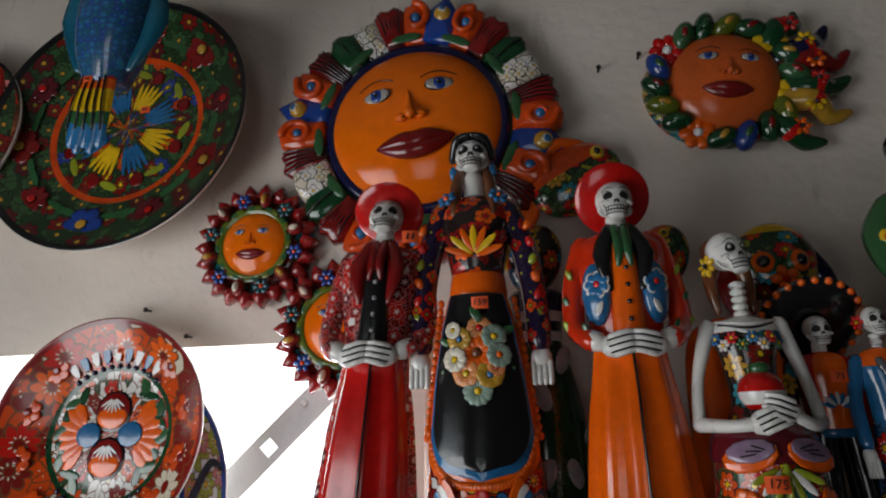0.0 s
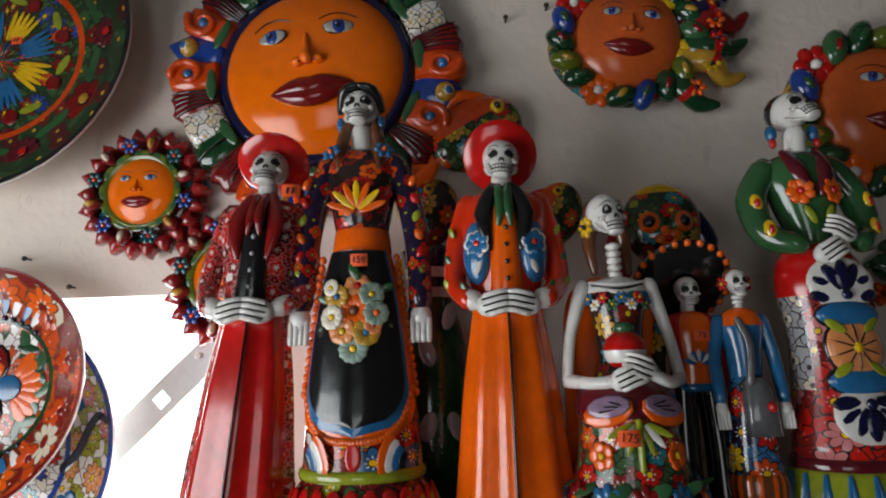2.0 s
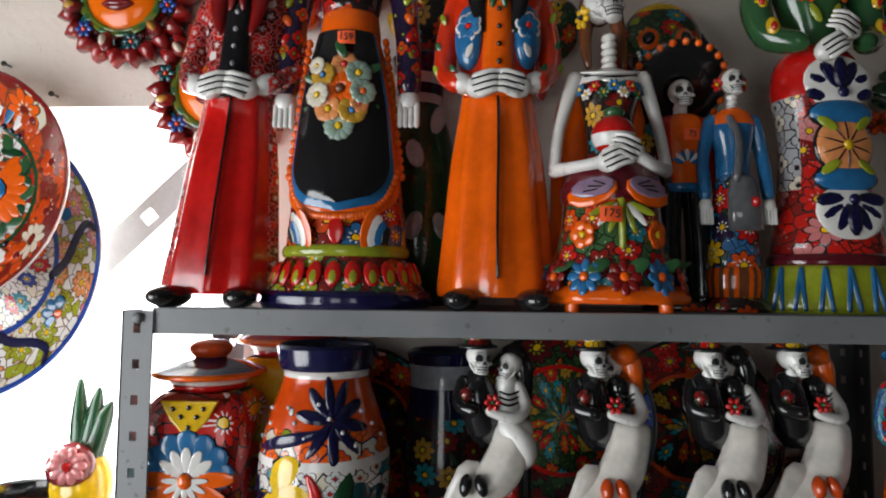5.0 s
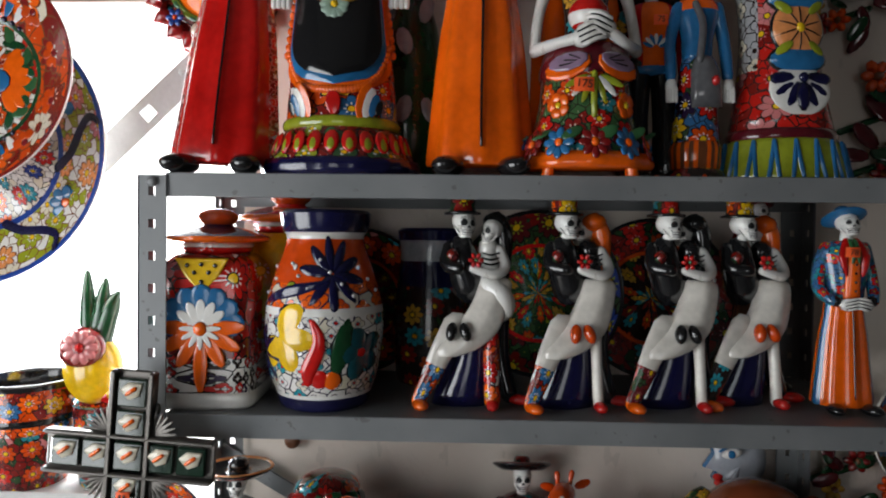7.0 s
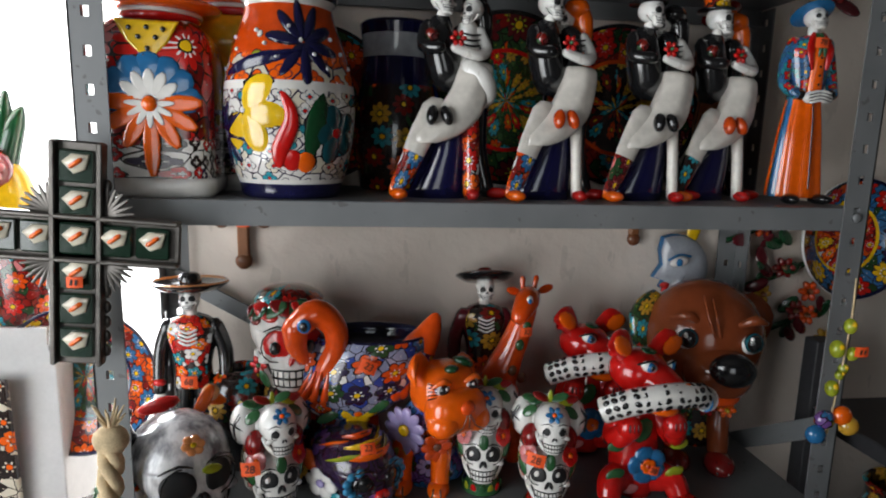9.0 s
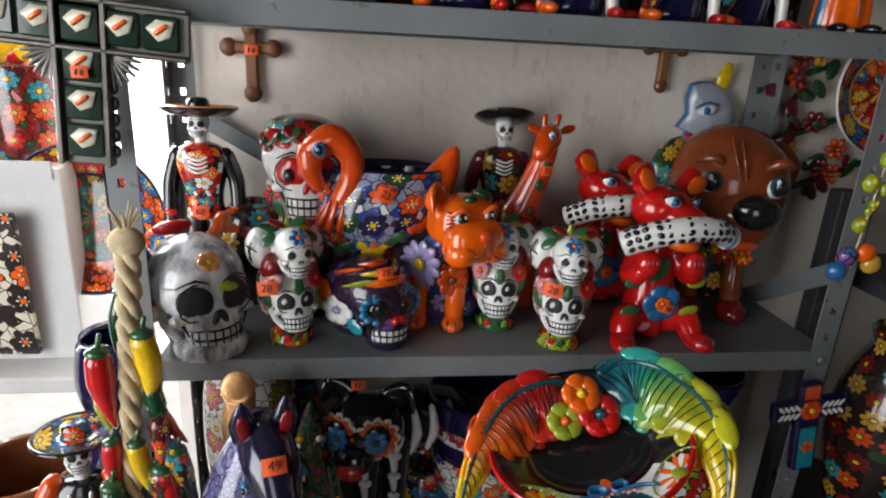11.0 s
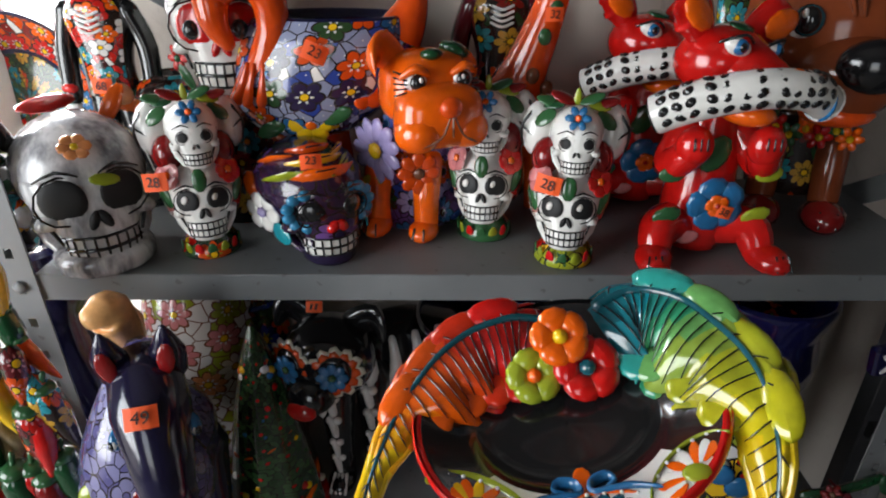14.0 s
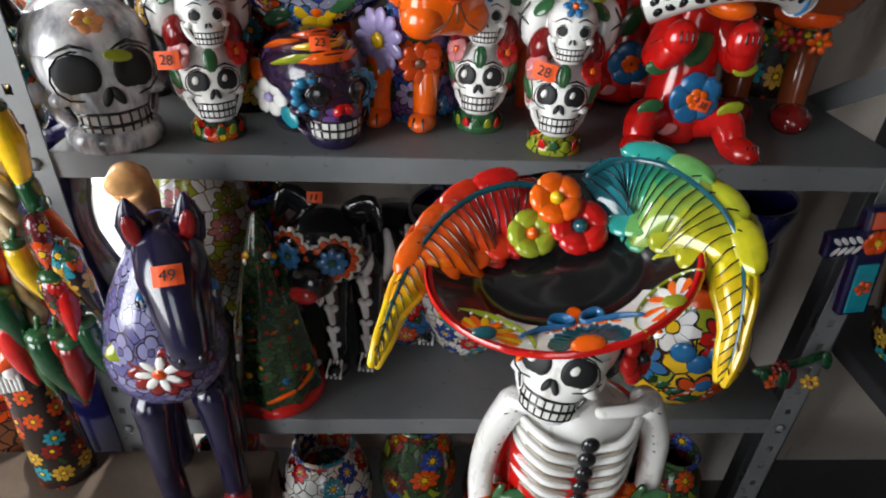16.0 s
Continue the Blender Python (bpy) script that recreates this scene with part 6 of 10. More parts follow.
def canister(x, y, z, w, h, label, upper, rz=0.0):
    t = thing("lidded_canister", pose(x, y, z, 0, 0, rz), label, "canister", "canisters")
    m = Mesh()
    r = w / 2
    m.loft([(0, r * 0.97, r * 0.97), (0.006, r * 1.03, r * 1.03), (0.018, r * 1.03, r * 1.03), (0.022, r, r)], WHITE, 40, 1, power=0.32)
    m.loft([(0.022, r, r), (h * 0.35, r, r), (h * 0.62, r, r), (h * 0.70, r * 0.94, r * 0.94), (h * 0.755, r * 0.75, r * 0.75), (h * 0.765, r * 0.66, r * 0.66)],
           lambda q, a: (F_DOTS if q < h * 0.30 else (upper if abs(a) < 0.72 or abs(a) > 2.4 else F_JAR)), 48, 3, cap=False, power=0.36)
    m.lathe([(r * 0.66, h * 0.765), (r * 0.72, h * 0.775), (r * 0.72, h * 0.80)], RED, 32)
    m.lathe([(r * 0.74, h * 0.797), (r * 0.76, h * 0.805), (r * 0.74, h * 0.815)], WHITE, 32)
    part("body", m, t)
    lid = Mesh()
    lid.lathe([(r * 0.7, h * 0.815), (r * 1.06, h * 0.83), (r * 1.1, h * 0.842), (r * 1.04, h * 0.855)], ORANGE, 36)
    lid.lathe([(r * 1.04, h * 0.855), (r * 0.7, h * 0.885), (r * 0.33, h * 0.905), (r * 0.3, h * 0.915)], NAVY if upper != YELLOW else RED, 36, cap=False)
    lid_ob = part("lid", lid, t, "orange lid with round knob")
    k = Mesh()
    k.lathe([(r * 0.28, h * 0.91), (r * 0.40, h * 0.935), (r * 0.41, h * 0.965), (r * 0.28, h * 0.99), (0.001, h)], glaze("deep_orange"), 24, sub=2, cap=False)
    part("knob", k, lid_ob)
    return t


def jar_paint(t, r, h):
    """The fan of orange petals under a blue half flower, and a dotted yellow tongue."""
    f = -r - 0.0015
    m = Mesh()
    m.lt = 0.05
    m.slab([(-0.034, h * 0.745), (0.034, h * 0.745), (0.022, h * 0.66), (0.0, h * 0.57), (-0.022, h * 0.66)], 0.002, YELLOW, y=f + 0.003)
    for dx, dz in ((-0.018, 0.71), (0.0, 0.715), (0.017, 0.71), (-0.009, 0.675), (0.009, 0.675), (0, 0.63), (-0.004, 0.60)):
        m.ball((dx, f + 0.0002, h * dz), (0.003, 0.0015, 0.003), BLACK, None, 8, 4)
    part("painted_tongue", m, t)
    m = Mesh()
    m.lt = 0.05
    for k in range(7):
        a = radians(90 + (k - 3) * 27)
        m.leaf((0.038 * math.cos(a), f, h * 0.40 + 0.040 * math.sin(a)), (-math.sin(a), 0, math.cos(a)), (0, -1, 0), 0.032, 0.036, BLUE)
    for k in range(7):
        a = radians(90 + (k - 3) * 27)
        m.leaf((0.022 * math.cos(a), f - 0.002, h * 0.40 + 0.024 * math.sin(a)), (math.cos(a), 0, math.sin(a)), (0, -1, 0), 0.03, 0.013, WHITE)
    part("painted_half_flower", m, t)
    for k in range(7):
        m = Mesh()
        m.lt = 0.05
        a = radians(-90 + (k - 3) * 31)
        ln = 0.052 if k != 3 else 0.075
        m.leaf((ln * 0.6 * math.cos(a), f - 0.002, h * 0.40 + ln * 0.6 * math.sin(a)), (math.cos(a), 0, math.sin(a)), (0, -1, 0), ln, 0.019, ORANGE)
        m.leaf((0.014 * math.cos(a), f - 0.004, h * 0.40 + 0.014 * math.sin(a)), (math.cos(a), 0, math.sin(a)), (0, -1, 0), 0.026, 0.007, WHITE)
        part("painted_petal", m, t)
    m = Mesh()
    m.ball((0, f - 0.003, h * 0.40), (0.009, 0.005, 0.009), ORANGE, None, 10, 6)
    part("painted_core", m, t)


can = canister(-0.245, 0.862, ZB, 0.128, 0.262, "square painted canister with orange lid on the shelf", F_JAR, 4)
jar_paint(can, 0.064, 0.262)
canister(-0.178, 0.982, ZB, 0.150, 0.300, "tall yellow dotted canister with red lid behind", YELLOW)

F_VUP = glaze("deep_orange", amount=0.35)
F_VMID = floral("vasemid", "cream", ["orange", "orange", "deep_orange", "orange"], "orange", 60, 4, line="navy", centre="orange", second="orange", lattice=1.0)
F_VLOW = floral("vaselow", "white", ["white", "turquoise", "white", "cream"], "cream", 70, 4, line="navy", centre="red", second="turquoise", lattice=1.0)
bv = vase("painted_vase", -0.093, 0.852, ZB, [(0.055, 0), (0.060, 0.004), (0.063, 0.018), (0.072, 0.045), (0.079, 0.095), (0.0775, 0.135), (0.067, 0.175), (0.055, 0.208), (0.0515, 0.225), (0.057, 0.233), (0.061, 0.255)],
          lambda h: NAVY if h < 0.019 or h > 0.231 else (WHITE if h < 0.026 or h > 0.222 or 0.130 < h < 0.137 else (F_VUP if h > 0.166 else (F_VMID if h > 0.137 else F_VLOW))), "round painted vase in orange, yellow and blue", 48)


def on_vase(a, h, off=0.001):
    prof = [(0.019, 0.063), (0.045, 0.072), (0.095, 0.079), (0.135, 0.0775), (0.175, 0.067), (0.208, 0.055), (0.225, 0.0515)]
    r = np.interp(h, [p[0] for p in prof], [p[1] for p in prof]) + off
    return (r * math.sin(a), -r * math.cos(a), h), (math.sin(a), -math.cos(a), 0)


def painted_oval(m, a, h, ln, wd, t, mat, off=0.0012):
    """A brushed oval lying on the belly of the vase, its long axis turned by t."""
    rows = []
    for i in range(6):
        f = i / 5
        row = []
        for k in range(17):
            b = 2 * math.pi * k / 16
            u, v = ln / 2 * f * math.cos(b), wd / 2 * f * math.sin(b)
            du, dv = u * math.cos(t) - v * math.sin(t), u * math.sin(t) + v * math.cos(t)
            row.append(on_vase(a + du / 0.072, h + dv, off * (1.15 - f ** 4) )[0])
        rows.append(row)
    m.grid(rows, [[(p[0], p[2]) for p in r] for r in rows], lambda i, k: mat)


def fan_on(a, h, n, spread, ln, wd, mat, base, name):
    for k in range(n):
        t = base + (k - (n - 1) / 2) * spread / max(1, n - 1)
        m = Mesh()
        ca, ch = a + ln * 0.55 * math.cos(t) / 0.072, h + ln * 0.55 * math.sin(t)
        painted_oval(m, ca, ch, ln * 1.06, wd * 1.16, t, LINE, 0.0009)
        painted_oval(m, ca, ch, ln, wd, t, mat, 0.0016)
        part(name, m, bv)


fan_on(0.35, 0.178, 9, 5.2, 0.045, 0.013, NAVY, 0.4, "petal")
fan_on(-0.62, 0.100, 4, 3.0, 0.048, 0.034, YELLOW, -0.6, "petal")
fan_on(0.85, 0.078, 6, 6.2, 0.034, 0.026, glaze("dark_teal"), 0.0, "petal")
for a, h, ln, wd, mt, tilt in ((0.50, 0.088, 0.080, 0.026, glaze("dark_green"), 0.2), (0.85, 0.078, 0.014, 0.014, RED, 0), (0.34, 0.044, 0.026, 0.024, ORANGE, 0), (0.12, 0.046, 0.026, 0.024, RED, 0), (-0.42, 0.158, 0.020, 0.018, LIME, 0), (-0.42, 0.186, 0.008, 0.008, WHITE, 0)):
    m = Mesh()
    painted_oval(m, a, h, ln * 1.1, wd * 1.16, 1.57 - tilt, LINE, 0.0009)
    painted_oval(m, a, h, ln, wd, 1.57 - tilt, mt, 0.0016)
    part("painted_leaf", m, bv)
fan_on(-1.15, 0.075, 6, 3.6, 0.04, 0.012, NAVY, 0.2, "petal")
m = Mesh()
m.tube([on_vase(0.02 + 0.1 * math.sin(i), 0.118 - 0.015 * i)[0] for i in range(6)], [0.004, 0.007, 0.009, 0.010, 0.010, 0.006], RED, 10, 0.35)
part("painted_stem", m, bv)
m = Mesh()
m.tube([on_vase(-1.0 + 0.25 * i, 0.142 + 0.005 * i)[0] for i in range(6)], [0.002, 0.007, 0.009, 0.009, 0.006, 0.003], NAVY, 10, 0.3)
part("painted_band", m, bv)
for k in range(14):
    a = -1.3 + 0.2 * k
    m = Mesh()
    c, nn = on_vase(a, 0.150 + 0.05 * ((k * 37 % 10) / 10), 0.001)
    m.ball(c, 0.0026, WHITE, None, 8, 5)
    part("painted_dot", m, bv)

DIM = [("tall_jar", 0.045, 0.992, [(0.05, 0), (0.055, 0.01), (0.062, 0.08), (0.055, 0.15), (0.05, 0.2), (0.055, 0.235)], lambda h: F_BLACK if h < 0.15 else (NAVY if h < 0.19 or h > 0.22 else glaze("grey")), "dark painted jar in the shelf's shade")]
for nm, dx, dy, pr, mt, lb in DIM:
    vase(nm, dx, dy, ZB, pr, mt, lb)
plate(0.215, 1.012, ZB + 0.138, 0.132, "dark painted plate leaning at the back of the shelf", glaze("black"), F_GREEN, glaze("red"), F_TURQ, 7, 0.02)
plate(0.395, 1.012, ZB + 0.132, 0.126, "dark painted plate leaning at the back of the shelf", glaze("black"), F_RED, glaze("deep_orange"), F_BLACK, 7, 0.02)
plate(-0.075, 1.018, ZB + 0.122, 0.116, "dark red painted plate leaning at the back", glaze("black"), F_RED, glaze("deep_orange"), F_GREEN, 7, 0.02)


C["cream_white"] = (0.70, 0.66, 0.60)
CREAMW = glaze("cream_white", amount=0.2)


def dancing_pair(x, y, z, hat, hair, shoes, hem, lean, rz=0.0, lift=False):
    m = Mesh(Matrix.Diagonal((0.90, 0.95, 0.925, 1)))
    m.loft([(0.0, 0.046, 0.026, 0.006 - lean * 0.3), (0.06, 0.034, 0.026, 0.014), (0.13, 0.020, 0.022, 0.022)], NAVY, 24, 3)
    # white cloth hanging from the waist, drawn aside to one foot
    m.loft([(0.076, 0.016, 0.010, -0.020, -0.038), (0.086, 0.030, 0.014, -0.006, -0.036), (0.104, 0.034, 0.017, 0.014, -0.033), (0.122, 0.033, 0.019, 0.028, -0.029), (0.150, 0.028, 0.020, 0.042, -0.022), (0.178, 0.025, 0.019, 0.050, -0.014), (0.186, 0.018, 0.013, 0.048, -0.010)], CREAMW, 40, 3, flute=6, amp=0.03)
    m.tube([(-0.008, -0.030, 0.118), (-0.022 - lean * 0.4, -0.034, 0.080), (-0.032 - lean * 0.7, -0.036, 0.045), (-0.044 - lean, -0.040, 0.012)], [0.020, 0.017, 0.014, 0.010],
           lambda q, j: CREAMW if q < 0.55 else (hem if q < 0.95 else ORANGE), 20, 0.45)
    m.ball((-0.040 - lean, -0.046, 0.008), (0.012, 0.019, 0.008), ORANGE, turn(0, 0, 20), 10, 6)
    m.tube([(0.044, -0.018, 0.13), (0.044, -0.030, 0.07), (0.046, -0.034, 0.008)], [0.010, 0.008, 0.008] if not lift else [0.012, 0.012, 0.012], hem if lift else CREAMW, 10)
    m.ball((0.046, -0.044, 0.008), (0.010, 0.016, 0.008), RED, None, 10, 6)
    m.tube([(0.056, 0.0, 0.15), (0.060, 0.004, 0.07), (0.074, -0.002, 0.012)], [0.018, 0.014, 0.012], BLACK, 10)
    m.ball((0.088, -0.010, 0.008), (0.020, 0.011, 0.008), RED, turn(0, 0, -20), 10, 6)
    for k in (0, 1):
        m.ball((0.006 + 0.020 * k - (0.02 if lift else 0), -0.050, 0.112), (0.0085, 0.010, 0.014), shoes, turn(-20, 10 - 30 * k, 0), 10, 7)
    # his black coat, sleeve and face
    m.tube([(0.012, 0.004, 0.17), (0.002, 0.0, 0.205), (0.0, -0.004, 0.232)], [0.026, 0.026, 0.018], BLACK, 14)
    m.tube([(-0.018, -0.004, 0.230), (-0.024, -0.020, 0.205), (-0.004, -0.036, 0.200)], [0.011, 0.010, 0.009], BLACK, 10)
    m.ball((-0.014, -0.022, 0.218), (0.010, 0.010, 0.010), F_RED, None, 10, 6)
    m.tube([(0.002, -0.006, 0.228), (0.002, -0.010, 0.248)], 0.008, BONE, 8)
    skull(m, (0.002, -0.014, 0.262), 0.0225, 6, 26, 4)
    m.lathe([(0.027, 0.0), (0.028, 0.003), (0.020, 0.005), (0.0185, 0.012), (0.0205, 0.032), (0.018, 0.034)], lambda h, a: BLACK if h < 0.008 else hat, 20, c=(0.0, -0.006, 0.277))
    # the bride: bare arms, ribs, turned to him; unless lifted, shade painted as black torso
    m.tube([(0.040, -0.004, 0.172), (0.044, 0.0, 0.205), (0.040, 0.002, 0.228)], [0.019, 0.014, 0.017], BONE if lift else BLACK, 12)
    for k in range(3):
        m.tube([(0.030, -0.020, 0.222 - 0.007 * k), (0.042, -0.024, 0.219 - 0.007 * k), (0.056, -0.014, 0.222 - 0.007 * k)], 0.0016, BLACK, 5)
    m.tube([(0.056, -0.006, 0.226), (0.064, -0.018, 0.202), (0.048, -0.036, 0.192), (0.016, -0.038, 0.200)], [0.008, 0.008, 0.0075, 0.006], BONE, 10)
    m.flower((0.020, -0.042, 0.212), (0, -1, 0.2), 0.012, 6, RED, GREEN, 6, 0.6)
    if lift:
        m.tube([(0.040, -0.02, 0.176), (0.058, -0.026, 0.162), (0.064, -0.022, 0.140), (0.040, -0.02, 0.128)], [0.015, 0.016, 0.014, 0.010], BONE, 12)
    skull(m, (0.044, -0.004, 0.252) if lift else (0.036, 0.016, 0.250), 0.0195, 4, -52, 0)
    m.tube([(0.052, 0.010, 0.272), (0.062, 0.010, 0.25), (0.064, 0.010, 0.21), (0.062, 0.012, 0.17)], [0.012, 0.015, 0.012, 0.007], hair, 10)
    m.ball((0.050, 0.008, 0.268), (0.019, 0.018, 0.014), hair, None, 12, 7)
    return figure_at("dancing_pair_figurine", m, x, y, z, "glazed skeleton groom in top hat holding his white-clad bride", rz, group="dancing pairs")


dancing_pair(0.092, 0.862, ZB, F_GREEN, BLACK, BLACK, F_ORANGE, 0.018, 0, True)
dancing_pair(0.228, 0.858, ZB, F_ORANGE, ORANGE, glaze("deep_orange"), F_ORANGE, 0.012, 6)
dancing_pair(0.366, 0.868, ZB, F_RED, BLACK, BLACK, F_RED, 0.016, 4)
dancing_pair(0.474, 0.890, ZB, F_ORANGE, ORANGE, glaze("deep_orange"), F_BLACK, 0.024, 8)
charro("charro_figurine", 0.604, 0.862, ZB, 0.264, ORANGE, BLUE, floral("bluejacket", "blue", ["red", "turquoise", "blue", "red"], "turquoise", 40, 5, second="blue"), ORANGE, glaze("red"), GREEN, glaze("blue"),
       "small glazed skeleton charro in blue jacket and orange trousers", 30, (14, 0, 0), 0, None)
charro("charro_figurine", 0.545, 0.985, ZB, 0.285, BROWN, BROWN, glaze("dark_red"), BLACK, glaze("maroon"), glaze("dark_red"), glaze("dark_red"),
       "small glazed skeleton charro in dark red standing behind", 30, (14, 20, 0), 10, None)
price(0.590, 0.822, 1.573, 0.018, "78")

# ---- third shelf: skulls and animals ----
ZC = SHELVES[2]


def grey_bone():
    """Pale slip brushed over with a thin black wash."""
    t = Tree("grey_bone_glaze")
    o = t.coords()
    mu = t.n("ShaderNodeMapping")
    mu.inputs["Scale"].default_value = (1.5, 1.5, 0.55)
    t.put(mu.inputs[0], o)
    wash_shade, fine = t.noise(mu.outputs[0], 26, 5), t.noise(mu.outputs[0], 120, 4)
    k = t.math("ADD", t.math("MULTIPLY", wash_shade, 0.8), t.math("MULTIPLY", fine, 0.2))
    col = t.ramp(k, [(0.38, (0.10, 0.10, 0.11)), (0.48, (0.36, 0.36, 0.38)), (0.60, (0.72, 0.72, 0.73))])
    t.bump(wash_shade, 0.3, 0.002)
    return t.done(col, t.math("MULTIPLY_ADD", fine, 0.12, 0.14), 0.6)


GREYBONE = grey_bone()


def animal_at(name, m, x, y, z, label, rz=0.0, group="ceramic animals"):
    return tagged(m.build(name, at=pose(x, y, z, 0, 0, rz)), label, "figurine", group)


def grey_skull(x, y, z):
    m = Mesh(Matrix.Diagonal((1.0, 1.0, 0.94, 1)))
    skull(m, (0, 0.006, 0.074), 0.084, 6, 0, 0, GREYBONE, SOCKET, n=32, es=1.12, teeth=glaze("tooth_grey"))
    # heavy chin that carries the skull, with ridges of brushed slip
    m.loft([(0.0, 0.040, 0.036, 0, -0.028), (0.004, 0.046, 0.042, 0, -0.029), (0.018, 0.047, 0.043, 0, -0.029), (0.026, 0.040, 0.036, 0, -0.030)], GREYBONE, 36, 3, flute=11, amp=0.02)
    m.loft([(0.0, 0.036, 0.030, 0, 0.012), (0.02, 0.044, 0.040, 0, 0.014), (0.05, 0.050, 0.052, 0, 0.012)], GREYBONE, 28, 2)
    for sx in (-1, 1):
        m.ball((0.060 * sx, 0.010, 0.060), (0.012, 0.016, 0.018), GREYBONE, None, 12, 8)
    m.leaf((0.012, -0.064, 0.104), (1, 0.1, -0.2), (0, -1, 0.3), 0.028, 0.013, LIME)
    m.flower((-0.004, -0.048, 0.136), (0, -0.8, 0.8), 0.015, 6, glaze("peach"), glaze("yellow"), 7, 0.2, 0.9)
    for k in range(8):
        t = k / 7
        m.leaf((-0.064 - 0.014 * math.sin(3 * t), 0.030, 0.150 - 0.12 * t), (-0.7, -0.3, 1 - 2 * t), (-0.4, -1, 0.3), 0.046, 0.026, (GREEN, LIME, glaze("dark_green"), WHITE)[k % 4])
    m.tube([(-0.056, 0.028, 0.13), (-0.062, 0.030, 0.152), (-0.058, 0.026, 0.170)], [0.011, 0.009, 0.008], BLACK, 10)
    m.tube([(-0.062, 0.01, 0.07), (-0.072, 0.02, 0.05), (-0.066, 0.03, 0.02)], 0.014, F_BLACK, 10)
    m.leaf((-0.012, 0.046, 0.160), (1, 0, 0.1), (0, -0.6, 1), 0.056, 0.026, RED)
    m.leaf((0.046, 0.040, 0.152), (0.6, 0, 1), (0, -0.8, 0.6), 0.050, 0.022, ORANGE)
    m.leaf((0.060, 0.044, 0.150), (1, 0, -0.5), (0, -0.8, 0.6), 0.045, 0.020, ORANGE)
    m.ball((0.058, 0.048, 0.158), (0.013, 0.012, 0.014), glaze("peach"), None, 10, 7)
    return animal_at("skull_ornament", m, x, y, z, "large grey glazed skull with black sockets and flowers", 36, "ceramic skulls")


C["tooth_grey"] = (0.50, 0.50, 0.51)
grey_skull(-0.236, 0.836, ZC)


def twin_skull(x, y, z, rz, label, foot):
    m = Mesh()
    m.lathe([(0.029, 0), (0.031, 0.003), (0.028, 0.014), (0.020, 0.024), (0.018, 0.034)], foot, 26, sub=2)
    for k in range(7):
        a = (k - 3) * 0.45
        m.leaf((0.029 * math.sin(a), -0.029 * math.cos(a), 0.010), (0, -0.3, 1), (math.sin(a), -math.cos(a), 0.3), 0.020, 0.012, (GREEN, LIME, RED)[k % 3])
    skull(m, (0, -0.004, 0.062), 0.046, 8, 0, 0, glint=True, n=22, es=1.08)
    # painted flanks with leaves and petals
    for sx in (-1, 1):
        m.ball((0.030 * sx, 0.014, 0.070), (0.010, 0.028, 0.034), F_PASTEL if sx < 0 else F_RED, None, 12, 8)
        m.leaf((0.034 * sx, -0.014, 0.070), (0.3 * sx, 0.3, 1), (0.8 * sx, -0.7, 0), 0.028, 0.014, GREEN)
        m.flower((0.028 * sx, -0.024, 0.094), (0.7 * sx, -0.8, 0.4), 0.015, 5, glaze("pink") if sx < 0 else RED, ORANGE, 7, 0.16, 0.95)
        # full roses beside the upper head, leaves and cracked bone behind
        m.ball((0.024 * sx, -0.008, 0.110), (0.015, 0.015, 0.020), glaze("dark_red"), None, 12, 8)
        m.ball((0.025 * sx, -0.016, 0.112), (0.010, 0.009, 0.013), glaze("dark_red"), None, 10, 6)
        m.ball((0.034 * sx, 0.016, 0.130), (0.018, 0.024, 0.028), BONE, None, 14, 9)
        m.leaf((0.028 * sx, -0.008, 0.148), (sx, 0, -0.8), (0.3 * sx, -0.8, 0.7), 0.024, 0.016, GREEN)
        m.leaf((0.020 * sx, 0.0, 0.160), (sx, 0, -0.2), (0.2 * sx, -0.5, 1), 0.024, 0.016, glaze("dark_green") if sx < 0 else LIME)
        for k in range(3):
            m.tube([(0.042 * sx, -0.004 + 0.008 * k, 0.150), (0.050 * sx, -0.004 + 0.007 * k, 0.136), (0.048 * sx, -0.002 + 0.008 * k, 0.118)], 0.0011, BLACK, 4)
        m.tube([(0.040 * sx, -0.005, 0.130), (0.048 * sx, -0.002, 0.136), (0.053 * sx, 0.008, 0.138)], 0.0011, BLACK, 4)
    m.ball((0, 0.018, 0.124), (0.036, 0.030, 0.036), BONE, None, 18, 10)
    m.leaf((0.0, -0.043, 0.092), (0, -0.2, -1), (0, -1, 0.4), 0.024, 0.015, GREEN)
    skull(m, (0.002, -0.020, 0.130), 0.033, 6, 3, 0, es=0.72, n=16)
    m.flower((0.002, -0.040, 0.157), (0, -0.9, 0.5), 0.012, 6, BLUE, ORANGE, 7, 0.3)
    for k in range(5):
        m.leaf((-0.026 + 0.013 * k, 0.002, 0.162 + 0.003 * (k % 2)), (-1 + 0.5 * k, 0, 0.2), (0, -0.5, 1), 0.026, 0.016, (GREEN, glaze("dark_red"), LIME)[k % 3])
    return animal_at("double_skull_ornament", m, x, y, z, label, rz, "ceramic skulls")


twin_skull(-0.122, 0.843, ZC, 22, "white glazed skull with smaller skull and roses above", F_TURQ)
twin_skull(0.173, 0.884, ZC, -10, "white glazed skull on green foot with smaller skull above", GREEN)
twin_skull(0.252, 0.823, ZC, -12, "white glazed skull on lime foot with smaller skull above", floral("foot", "lime", ["lime", "red", "yellow", "lime"], "yellow", 34, 5, second="green"))

C["night"] = (0.016, 0.008, 0.040)
F_NAVYSK = floral("navyskull", "night", ["purple", "navy", "night", "night"], "night", 30, 6, second="night", centre="navy")
C["ring_blue"] = (0.03, 0.22, 0.40)


